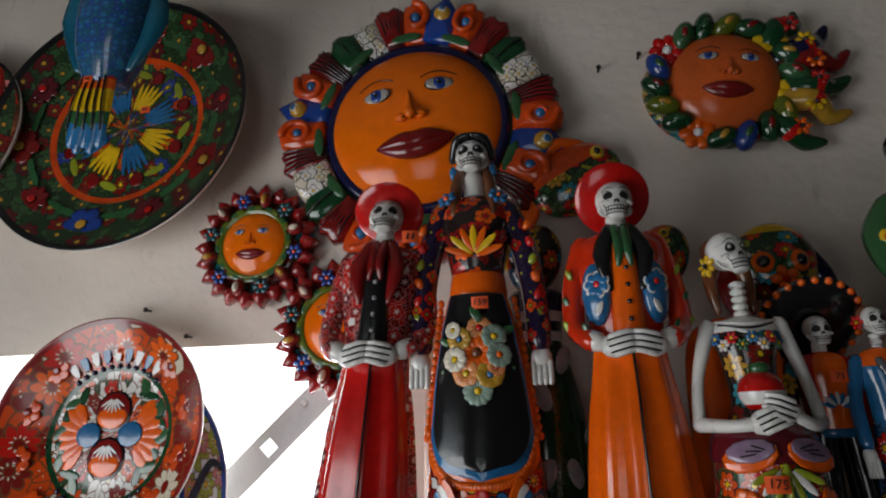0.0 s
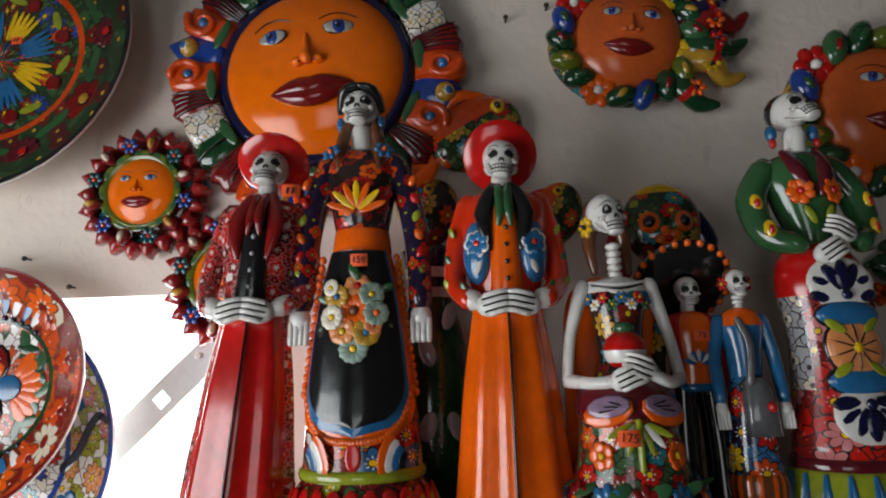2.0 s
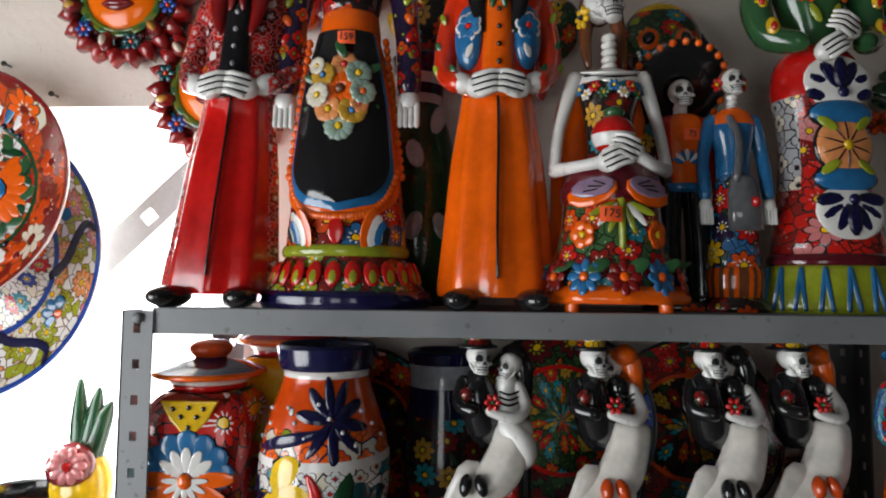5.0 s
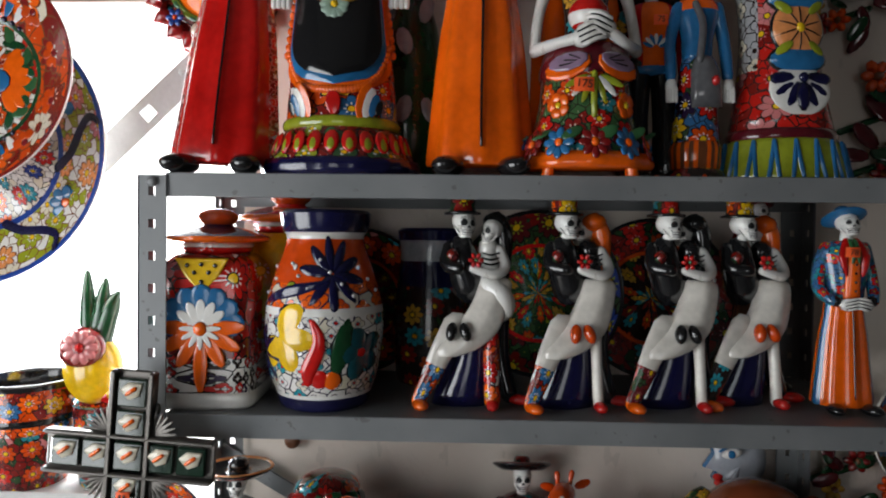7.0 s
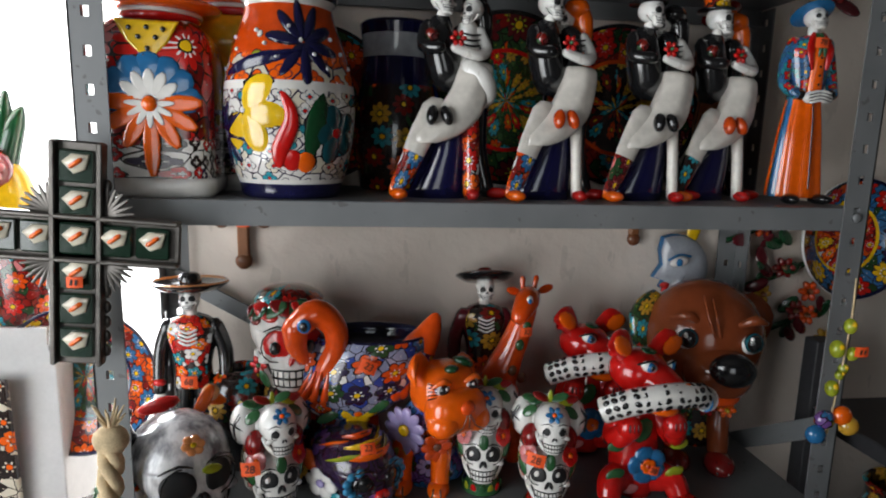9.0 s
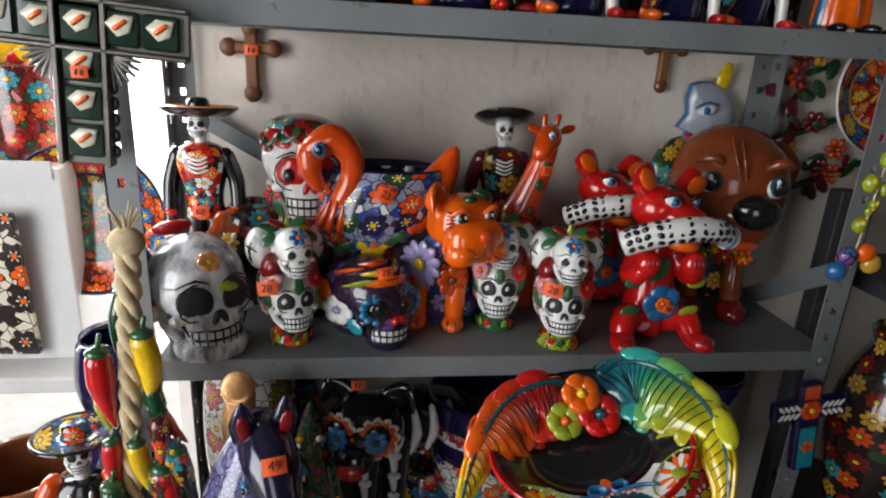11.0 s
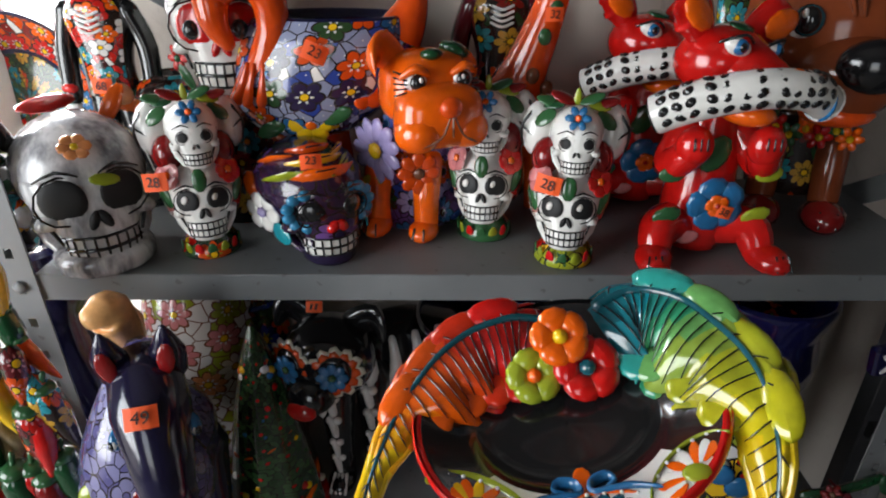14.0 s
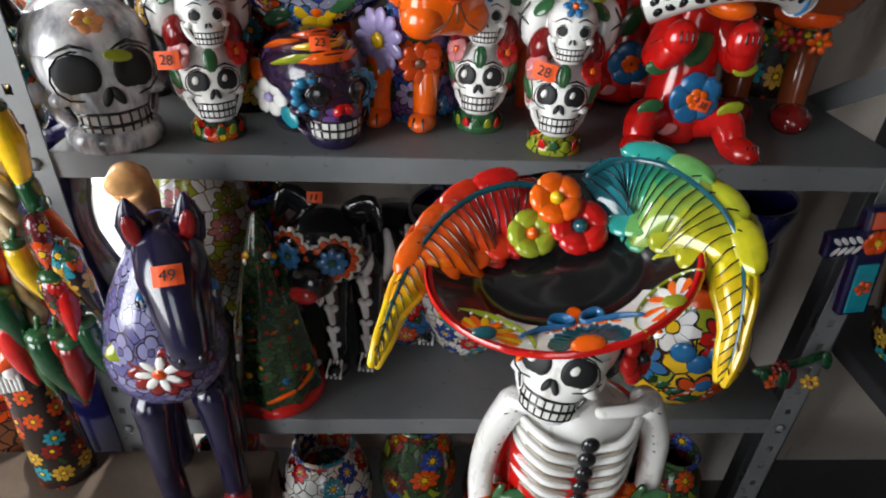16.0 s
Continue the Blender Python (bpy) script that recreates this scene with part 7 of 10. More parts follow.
def painted_skull(x, y, z):
    m = Mesh(Matrix.Diagonal((1.16, 1.36, 0.92, 1)))
    S = 0.064
    skull(m, (0, 0, 0.060), S, 2, 0, 0, F_NAVYSK, BLACK, glaze("ring_blue"), n=28, teeth=WHITE, es=0.85)
    m.loft([(0.0, 0.020, 0.020, 0, -0.030), (0.004, 0.024, 0.022, 0, -0.030), (0.02, 0.026, 0.024, 0, -0.028)], glaze("night"), 20, 2)
    m.loft([(0.0, 0.032, 0.030, 0, 0.020), (0.02, 0.040, 0.040, 0, 0.016)], glaze("night"), 20, 2)

    def crown(a, h, lift=1.015):
        """On the dome at bearing a, h from the brow 0 to the top 1."""
        q = h * math.pi / 2
        return Vector((0.74 * S * math.cos(q) * math.sin(a), 0.08 * S - 0.84 * S * math.cos(q) * math.cos(a), 0.060 + 0.27 * S + 0.73 * S * math.sin(q))) * 1.0 + Vector((0, 0, 0.0006 * lift))
    keep, m.lt = m.lt, 0.10
    for a0, h0, a1, h1, w, mt in ((-1.0, 0.30, 0.9, 0.34, 0.020, ORANGE), (-0.9, 0.48, 0.8, 0.52, 0.018, YELLOW), (-1.3, 0.18, -0.2, 0.40, 0.018, LIME), (-1.1, 0.66, 0.9, 0.70, 0.018, glaze("deep_orange")), (0.1, 0.32, 1.2, 0.46, 0.016, LIME), (-1.7, 0.34, -0.8, 0.62, 0.018, ORANGE), (0.4, 0.6, 1.5, 0.5, 0.016, YELLOW)):
        p, q = crown(a0, h0), crown(a1, h1)
        mid = crown((a0 + a1) / 2, (h0 + h1) / 2 + 0.04)
        m.tube([p, (crown(a0 * 0.75 + a1 * 0.25, (h0 * 3 + h1) / 4 + 0.02)), mid, crown(a0 * 0.25 + a1 * 0.75, (h0 + h1 * 3) / 4 + 0.02), q], [w * 0.10, w * 0.34, w * 0.42, w * 0.30, w * 0.06], mt, 8, 0.30, sub=3)
        m.tube([p * 1.005, mid + Vector((0, -0.003, 0.005)), q * 1.005], 0.0009, BLACK, 4, sub=5)
    for sx in (-1, 1):
        m.flower((0.046 * sx, 0.0, 0.050), (sx, -0.35, 0.1), 0.022, 6, glaze("purple") if sx > 0 else WHITE, glaze("lilac"), 8, 0.2, 0.9)
        m.leaf((0.040 * sx, -0.026, 0.036), (0.2 * sx, 0.5, 1), (sx, -0.6, 0), 0.026, 0.018, glaze("turquoise"))
        m.ball((0.044 * sx, 0.026, 0.070), (0.008, 0.016, 0.016), ORANGE if sx < 0 else BLUE, None, 10, 7)
    for sx in (-1, 1):
        m.ball((0.0042 * sx, -0.0515, 0.0485), (0.0055, 0.004, 0.0075), RED, turn(0, -30 * sx, 0), 8, 6)
    m.lt = keep
    return animal_at("painted_skull_ornament", m, x, y, z, "navy glazed skull with blue ringed eyes and orange crown", 32, "ceramic skulls")


painted_skull(-0.014, 0.862, ZC)

m = Mesh()
m.loft([(0, 0.055, 0.05), (0.05, 0.052, 0.05), (0.15, 0.035, 0.04)], F_BLACK, 24, 2)
skull(m, (0, 0, 0.212), 0.076, 4, 6, 0, WHITE, RED, n=28, es=1.18)
for sx in (-1, 1):
    m.ball((0.0235 * sx + 0.003, -0.0555, 0.216), (0.009, 0.008, 0.010), BLACK, None, 10, 6)
    m.flower((0.044 * sx, -0.036, 0.186), (0.7 * sx, -1, 0), 0.015, 6, RED, GREEN, 7, 0.25)
    m.leaf((0.036 * sx, -0.044, 0.168), (0.4 * sx, 0, 1), (0.7 * sx, -1, 0), 0.03, 0.016, GREEN)
for k in range(12):
    a = -1.5 + 0.27 * k
    m.leaf((0.052 * math.sin(a), -0.046 * math.cos(a), 0.262 + 0.008 * math.cos(a * 2)), (math.cos(a), math.sin(a), 0.5 * (-1) ** k), (math.sin(a), -math.cos(a), 0.8), 0.045, 0.024, (GREEN, glaze("dark_red"), glaze("dark_green"), RED)[k % 4])
m.ball((0, 0.012, 0.268), (0.052, 0.056, 0.024), F_RED, None, 20, 9)
animal_at("skull_ornament", m, -0.112, 0.955, ZC, "large white painted skull with red eyes and leaf crown", 8, "ceramic skulls")
# the black pot beside it
vase("black_pot", -0.190, 0.985, ZC, [(0.03, 0), (0.045, 0.03), (0.055, 0.09), (0.045, 0.14), (0.03, 0.155)], lambda h: F_BLACK if h > 0.09 else BLACK, "black glazed pot with painted rim")


def slim_man(x, y, z, H, label, hat, coat, shirt, lean=6, hat_r=0.054, tilt=8, rz=0.0, edge=None):
    m = Mesh(Matrix.Scale(H / 0.30, 4))
    m.loft([(0.0, 0.04, 0.03), (0.008, 0.041, 0.031), (0.012, 0.034, 0.026)], BLACK, 20, 2)
    for sx in (-1, 1):
        m.tube([(0.017 * sx, -0.002, 0.012), (0.017 * sx, -0.002, 0.08), (0.013 * sx, 0, 0.14)], [0.015, 0.014, 0.016], coat, 12)
        m.tube([(0.033 * sx, 0, 0.226), (0.046 * sx, 0.002, 0.185), (0.047 * sx, -0.008, 0.13)], [0.012, 0.0115, 0.010], coat, 10)
        m.ball((0.046 * sx, -0.013, 0.143), (0.010, 0.005, 0.006), RED, None, 8, 5)
        hanging_hand(m, (0.047 * sx, -0.012, 0.118), 0.65)
    m.loft([(0.135, 0.029, 0.021), (0.17, 0.027, 0.021), (0.215, 0.038, 0.024), (0.236, 0.030, 0.02), (0.244, 0.012, 0.012)], lambda h, a: shirt if abs(a) < 0.85 else coat, 26, 3)
    for k in range(4):
        m.tube([(-0.012, -0.024, 0.226 - 0.006 * k), (0, -0.027, 0.222 - 0.006 * k), (0.012, -0.024, 0.226 - 0.006 * k)], 0.0016, BONE, 5)
    m.tube([(0, 0, 0.238), (0, -0.002, 0.254)], 0.008, BONE, 8)
    skull(m, (0, -0.006, 0.268), 0.020, tilt)
    brim_hat(m, (0, -0.002, 0.280), hat_r, lean, 1.0, 0.3, hat, BLACK, edge, 0.55, tall=0.55)
    return figure_at("sombrero_figurine", m, x, y, z, label, rz)


F_VEST = floral("vest", "red", ["orange", "white", "turquoise", "orange"], "black", 60, 5)
slim_man(-0.256, 0.975, ZC, 0.302, "slim skeleton figurine in black suit and wide sombrero", BLACK, BLACK, F_VEST, 4, 0.054, edge=glaze("peach"))
slim_man(0.193, 1.012, ZC, 0.305, "skeleton figurine with dark red sombrero at the wall", F_GREEN, glaze("maroon"), F_BLACK, 20, 0.046, edge=glaze("dark_red"))
price(-0.256, 0.948, ZC + 0.150, 0.023, "68")


F_DUCK = floral("duck", "duck_grey", ["blue", "deep_orange", "navy", "dark_green"], "cobalt", 40, 6, second="white", centre="yellow")


def duck(x, y, z):
    m = Mesh()
    m.m = Matrix.Translation((-0.022, 0, 0))
    m.loft([(0.0, 0.045, 0.04, 0.02), (0.05, 0.042, 0.04, 0.01), (0.115, 0.045, 0.042, 0.0)], glaze("deep_orange"), 22, 2)
    m.loft([(0.104, 0.035, 0.032, 0.004), (0.114, 0.062, 0.050, 0.002), (0.140, 0.086, 0.064, 0.006), (0.175, 0.094, 0.066, 0.016), (0.205, 0.092, 0.062, 0.028), (0.226, 0.082, 0.055, 0.036)], F_DUCK, 40, 4, cap=False)
    m.loft([(0.226, 0.082, 0.055, 0.036), (0.228, 0.075, 0.049, 0.036), (0.20, 0.068, 0.043, 0.034), (0.16, 0.001, 0.001, 0.02)], NAVY, 40, 2, cap=False)
    m.tube([(0.100, 0.0, 0.195), (0.118, 0.0, 0.226), (0.128, 0, 0.250)], [0.030, 0.020, 0.010], lambda q, j: F_DUCK if q < 0.5 else glaze("deep_orange"), 14)
    m.m = Matrix()
    m.tube([(-0.056, -0.030, 0.150), (-0.046, -0.040, 0.182), (-0.032, -0.046, 0.218), (-0.034, -0.048, 0.250), (-0.058, -0.052, 0.270), (-0.084, -0.056, 0.252)], [0.028, 0.019, 0.0155, 0.0175, 0.0205, 0.018], glaze("deep_orange"), 20)
    m.tube([(-0.086, -0.057, 0.250), (-0.084, -0.060, 0.226), (-0.074, -0.060, 0.206)], [0.019, 0.015, 0.008], glaze("deep_orange"), 14)
    for k in range(6):
        a = (k - 2.5) * 0.5
        m.tube([(-0.046 + 0.020 * math.sin(a), -0.040 - 0.020 * math.cos(a), 0.186), (-0.054 + 0.030 * math.sin(a), -0.034 - 0.030 * math.cos(a), 0.150)], [0.002, 0.006], glaze("deep_orange"), 6)
    for yy in (-0.076, -0.036):
        m.ball((-0.070, yy, 0.258), (0.010, 0.004, 0.010), BLUE, None, 10, 6)
        m.ball((-0.070, yy - 0.003, 0.258), (0.006, 0.003, 0.007), BLACK, None, 8, 5)
    m.m = Matrix.Translation((-0.022, 0, 0))
    m.flower((0.0, -0.056, 0.156), (0, -1, -0.2), 0.031, 7, BLUE, YELLOW, 8, 0.14, 0.9)
    m.flower((0.022, -0.054, 0.126), (0.2, -1, -0.4), 0.024, 6, YELLOW, ORANGE, 8, 0.14, 0.9)
    m.flower((0.080, -0.040, 0.160), (0.7, -1, 0), 0.022, 6, glaze("deep_orange"), NAVY, 8, 0.14, 0.9)
    m.flower((0.070, -0.046, 0.200), (0.4, -1, 0.1), 0.018, 5, ORANGE, BLUE, 8, 0.14, 0.9)
    for dx, dz in ((0.03, 0.19), (-0.02, 0.12), (0.05, 0.135)):
        m.leaf((dx, -0.060 + abs(dx) * 0.15, dz), (1, 0, 0.5), (0.3, -1, -0.1), 0.036, 0.018, GREEN)
    return animal_at("duck_planter", m, x, y, z, "painted ceramic duck planter with orange neck and head", -6)


duck(-0.004, 0.930, ZC)
price(0.004, 0.860, ZC + 0.200, 0.024, "23", -14, 8, 25)


def orange_dog(x, y, z):
    m = Mesh()
    m.loft([(0.0, 0.044, 0.048, 0, 0.030), (0.05, 0.046, 0.048, 0, 0.022), (0.09, 0.044, 0.042, 0.002, 0.008), (0.125, 0.038, 0.036, 0.010, -0.004), (0.15, 0.028, 0.028, 0.02, -0.012)], F_PURPLE, 28, 3)
    for sx in (-1, 1):
        m.tube([(0.026 * sx, -0.016, 0.085), (0.028 * sx, -0.028, 0.045), (0.027 * sx, -0.026, 0.012)], [0.018, 0.0145, 0.0135], ORANGE, 14)
        m.ball((0.027 * sx, -0.036, 0.011), (0.017, 0.024, 0.012), ORANGE, None, 14, 8)
        for k in (-1, 1):
            m.tube([(0.027 * sx + 0.006 * k, -0.059, 0.009), (0.027 * sx + 0.005 * k, -0.054, 0.020)], 0.0012, BLACK, 5)
        m.ball((0.042 * sx, 0.03, 0.022), (0.022, 0.045, 0.024), F_PURPLE, None, 12, 8)
    m.flower((-0.024, -0.036, 0.098), (-0.5, -1, 0), 0.036, 11, glaze("lilac"), YELLOW, 8, 0.14, 0.95)
    m.flower((0.024, -0.040, 0.078), (0.5, -1, 0), 0.024, 8, glaze("deep_orange"), BROWN, 8, 0.14, 0.9)
    m.leaf((-0.030, -0.036, 0.064), (1, 0, 0.4), (-0.4, -1, 0), 0.032, 0.018, LIME)
    # square head turned aside: flat brow, broad drooping muzzle, folded ear
    old = m.m
    m.m = old @ Matrix.Translation((0.032, -0.036, 0.158)) @ turn(-4, 0, 38).to_4x4() @ Matrix.Scale(0.92, 4)

    def blocky(px, py, pz):
        q = 1 / max((abs(px) ** 2.8 + abs(py) ** 2.8 + abs(pz) ** 2.8) ** (1 / 2.8), 0.6)
        return px * q * (1 + 0.10 * max(0, -pz)), py * q, pz * q
    m.ball((0.0, 0.004, 0.010), (0.048, 0.044, 0.040), ORANGE, None, 28, 16, blocky)
    m.ball((0.0, -0.032, -0.014), (0.047, 0.032, 0.034), ORANGE, None, 28, 16, blocky)
    for sx in (-1, 1):
        m.ball((0.026 * sx, -0.040, -0.028), (0.026, 0.026, 0.022), ORANGE, turn(0, 14 * sx, 0), 16, 10)
        m.tube([(0.002 * sx, -0.068, -0.010), (0.012 * sx, -0.068, -0.030), (0.030 * sx, -0.060, -0.040)], 0.0012, BROWN, 5)
        m.ball((0.026 * sx, -0.037, 0.022), (0.012, 0.006, 0.0095), WHITE, turn(0, 10 * sx, 12 * sx), 12, 7)
        m.ball((0.025 * sx, -0.041, 0.021), (0.0085, 0.005, 0.0088), LINE, turn(0, 0, 12 * sx), 10, 6)
        m.ball((0.023 * sx, -0.0455, 0.024), (0.0025, 0.0015, 0.0028), WHITE, None, 6, 4)
        m.tube([(0.014 * sx, -0.040, 0.028), (0.027 * sx, -0.043, 0.035), (0.041 * sx, -0.034, 0.026)], [0.0035, 0.005, 0.003], ORANGE, 8)
        for k in range(5):
            m.tube([(sx * 0.036, -0.039, 0.012 + 0.004 * k), (sx * 0.047, -0.033, 0.009 + 0.006 * k)], 0.0009, BLACK, 4)
        m.tube([(0.028 * sx, 0.008, 0.036), (0.046 * sx, 0.006 + 0.010 * (sx + 1), 0.052 - 0.010 * (sx + 1)), (0.060 * sx, -0.008 + 0.018 * (sx + 1), 0.046 - 0.012 * (sx + 1)), (0.062 * sx, -0.020 + 0.020 * (sx + 1), 0.030 - 0.012 * (sx + 1))], [0.014, 0.020, 0.017, 0.003], ORANGE, 14, 0.4)
    m.ball((0.0, -0.066, -0.002), (0.012, 0.006, 0.011), glaze("deep_orange"), None, 12, 7)
    m.tube([(0.0, -0.070, -0.012), (0.0, -0.069, -0.030)], 0.0012, BROWN, 5)
    m.ball((0.030, -0.008, 0.047), (0.018, 0.016, 0.008), glaze("dark_green"), turn(0, 20, 0), 12, 6)
    m.ball((-0.004, -0.028, 0.046), (0.012, 0.010, 0.006), glaze("dark_green"), None, 10, 6)
    m.m = old
    return animal_at("dog_figurine", m, x, y, z, "orange glazed bulldog figurine with purple floral chest", -14)


orange_dog(0.088, 0.905, ZC)


def giraffe(x, y, z):
    m = Mesh()
    o = glaze("deep_orange")
    m.ball((0, 0.02, 0.10), (0.05, 0.06, 0.05), o, None, 18, 11)
    for sx in (-1, 1):
        for yy in (-0.015, 0.055):
            m.tube([(0.028 * sx, yy, 0.09), (0.030 * sx, yy, 0.0)], [0.014, 0.012], o, 10)
    m.tube([(-0.01, -0.008, 0.12), (0.012, -0.02, 0.18), (0.030, -0.026, 0.235), (0.036, -0.028, 0.265)], [0.036, 0.024, 0.018, 0.017], o, 16)
    m.tube([(0.040, -0.026, 0.275), (0.026, -0.044, 0.272), (0.006, -0.060, 0.256)], [0.018, 0.019, 0.013], o, 14)
    for sx in (-1, 1):
        m.tube([(0.042 + 0.010 * sx, -0.020, 0.286), (0.044 + 0.012 * sx, -0.018, 0.302)], [0.0035, 0.0045], o, 8)
        m.leaf((0.046 + 0.028 * sx, -0.018, 0.283), (sx, 0, 0.3), (0, -1, 0.3), 0.028, 0.013, o)
    m.ball((0.022, -0.060, 0.278), (0.006, 0.004, 0.008), WHITE, None, 8, 6)
    m.ball((0.021, -0.063, 0.277), (0.004, 0.003, 0.005), BLUE, None, 8, 5)
    for k, (dx, dy, dz) in enumerate(((-0.012, -0.044, 0.135), (0.008, -0.043, 0.165), (0.018, -0.045, 0.205), (-0.03, -0.035, 0.11), (0.026, -0.040, 0.15), (0.03, -0.043, 0.232))):
        m.ball((dx, dy, dz), (0.008, 0.004, 0.009), (BLACK, BROWN, GREEN)[k % 3], None, 8, 6)
    return animal_at("giraffe_figurine", m, x, y, z, "orange glazed giraffe figurine with dark spots", 14)


giraffe(0.205, 0.965, ZC)
price(0.240, 0.918, ZC + 0.228, 0.019, "32", 0, 10)


def red_bear(x, y, z, rz=0.0, s=1.0):
    m = Mesh(Matrix.Scale(s, 4))
    m.loft([(0.008, 0.030, 0.032), (0.045, 0.037, 0.035), (0.085, 0.033, 0.031), (0.12, 0.030, 0.027), (0.155, 0.020, 0.02)], RED, 28, 3)
    for sx in (-1, 1):
        m.tube([(0.024 * sx, -0.012, 0.032), (0.046 * sx, -0.030, 0.034), (0.052 * sx, -0.044, 0.016)], [0.024, 0.020, 0.016], RED, 14)
        m.ball((0.056 * sx, -0.056, 0.013), (0.019, 0.030, 0.014), RED, turn(0, 0, 14 * sx), 14, 8)
        for k in (-1, 0, 1):
            m.tube([(0.062 * sx + 0.007 * k, -0.084, 0.011), (0.061 * sx + 0.006 * k, -0.076, 0.024)], 0.001, BLACK, 4)
        m.tube([(0.026 * sx, -0.004, 0.128), (0.044 * sx, -0.026, 0.102), (0.034 * sx, -0.046, 0.118)], [0.018, 0.017, 0.015], RED, 14)
        m.ball((0.033 * sx, -0.049, 0.126), (0.0175, 0.015, 0.019), RED, None, 14, 9)
        for k in (-1, 0, 1):
            m.tube([(0.033 * sx + 0.006 * k, -0.062, 0.136), (0.033 * sx + 0.006 * k, -0.064, 0.126)], 0.0009, BLACK, 4)
        m.leaf((0.046 * sx, -0.042, 0.096), (1, 0, 0.1), (0.2 * sx, -1, 0), 0.028, 0.018, LIME if sx > 0 else GREEN)
        m.leaf((0.044 * sx, -0.040, 0.052), (1, 0, 0.3), (0.3 * sx, -1, 0), 0.030, 0.018, GREEN if sx < 0 else LIME)
    m.leaf((-0.004, -0.031, 0.112), (0.5, 0, 1), (0, -1, 0), 0.04, 0.028, GREEN)
    m.flower((0.004, -0.036, 0.062), (0, -1, 0), 0.029, 5, BLUE, ORANGE, 8, 0.22, 0.95)
    m.flower((0.004, -0.040, 0.062), (0, -1, 0), 0.012, 5, ORANGE, RED, 7, 0.25, 0.9)
    m.leaf((-0.018, -0.036, 0.026), (1, 0, 0.2), (0, -1, 0.1), 0.024, 0.014, glaze("pink"))
    # head turned aside, wedge muzzle, wide ears, the curved roll in its jaws
    old = m.m
    m.m = old @ Matrix.Translation((-0.010, -0.014, 0.196)) @ turn(0, 8, 24).to_4x4()
    m.ball((0.0, 0, 0.0), (0.044, 0.040, 0.033), RED, None, 22, 13)
    m.tube([(0.0, -0.012, 0.004), (0.004, -0.040, -0.004), (0.006, -0.062, -0.006)], [0.034, 0.026, 0.016], RED, 18, 0.7)
    m.ball((0.006, -0.076, -0.002), (0.013, 0.008, 0.009), ORANGE, None, 12, 7)
    m.ball((0.006, -0.040, -0.038), (0.024, 0.026, 0.012), ORANGE, None, 14, 8)
    m.ball((0.006, -0.036, -0.030), (0.026, 0.024, 0.008), glaze("dark_red"), None, 14, 8)
    for sx in (-1, 1):
        m.tube([(0.028 * sx, 0.004, 0.022), (0.050 * sx, 0.002, 0.040), (0.070 * sx, -0.004, 0.040)], [0.014, 0.022, 0.008], RED, 14, 0.5)
        m.leaf((0.052 * sx, -0.010, 0.038), (sx, 0, 0.5), (0, -1, 0.2), 0.042, 0.026, ORANGE)
        m.ball((0.023 * sx, -0.034, 0.016), (0.013, 0.006, 0.0075), WHITE, turn(0, -14 * sx, 20 * sx), 12, 7)
        m.ball((0.023 * sx, -0.037, 0.016), (0.0075, 0.005, 0.0068), glaze("blue"), turn(0, 0, 20 * sx), 10, 6)
        m.ball((0.023 * sx, -0.040, 0.016), (0.004, 0.003, 0.0045), LINE, None, 8, 5)
        m.tube([(0.010 * sx, -0.038, 0.020), (0.024 * sx, -0.040, 0.026), (0.038 * sx, -0.028, 0.018)], 0.0014, LINE, 5)
    m.leaf((0.0, -0.012, 0.032), (1, 0, 0), (0, -0.4, 1), 0.03, 0.018, glaze("dark_green"))
    m.m = old
    P = [Vector(p) for p in ((-0.078, -0.060, 0.158), (-0.044, -0.076, 0.176), (0.0, -0.084, 0.186), (0.042, -0.074, 0.182), (0.070, -0.056, 0.168))]
    R = 0.0175
    m.tube(P, [R, R, R * 0.97, R * 0.95, R * 0.9], WHITE, 18, caps=False)
    # written marks in three rows, rings on the sawn end, a blue-edged band at the other
    for k in range(12):
        t = 0.25 + 3.0 * k / 11
        i = int(t)
        c = P[i].lerp(P[i + 1], t - i)
        d = (P[i + 1] - P[i]).normalized()
        side = d.cross(Vector((0, 0, 1))).normalized()
        if side.y > 0:
            side = -side
        up = side.cross(d) if side.cross(d).z > 0 else d.cross(side)
        for a in (-0.45, 0.15, 0.75, 1.3):
            nrm = side * math.cos(a) + up * math.sin(a)
            m.ball(c + nrm * R + up * 0.0012 * math.sin(t * 2.2), (0.0058, 0.0016, 0.0040), BLACK, Matrix((d, nrm, d.cross(nrm))).transposed() @ turn(0, 28 * (-1) ** k, 0), 6, 4)
    for end, q, col in ((0, 1, WHITE), (4, 3, WHITE)):
        d = (P[end] - P[q]).normalized()
        a = d.cross(Vector((0, 0, 1))).normalized()
        b = a.cross(d)
        m.ball(P[end], (R * 0.99, R * 0.99, 0.002), col, Matrix((a, b, d)).transposed(), 18, 8)
        for rr in (0.9, 0.68, 0.46, 0.24):
            m.tube([P[end] + d * 0.002 + (a * math.cos(w) + b * math.sin(w)) * R * rr for w in [i * 0.524 for i in range(13)]], 0.0008, LINE, 4, sub=1, caps=False)
    m.tube([P[4].lerp(P[3], 0.25) + Vector((R * 0.2 * math.cos(w), -R * math.cos(w), R * math.sin(w))) * 1.0 for w in [-1.2 + 0.3 * i for i in range(9)]], 0.0016, BLUE, 5, sub=1)
    return animal_at("bear_figurine", m, x, y, z, "red glazed bear figurine biting a white paper roll", rz)


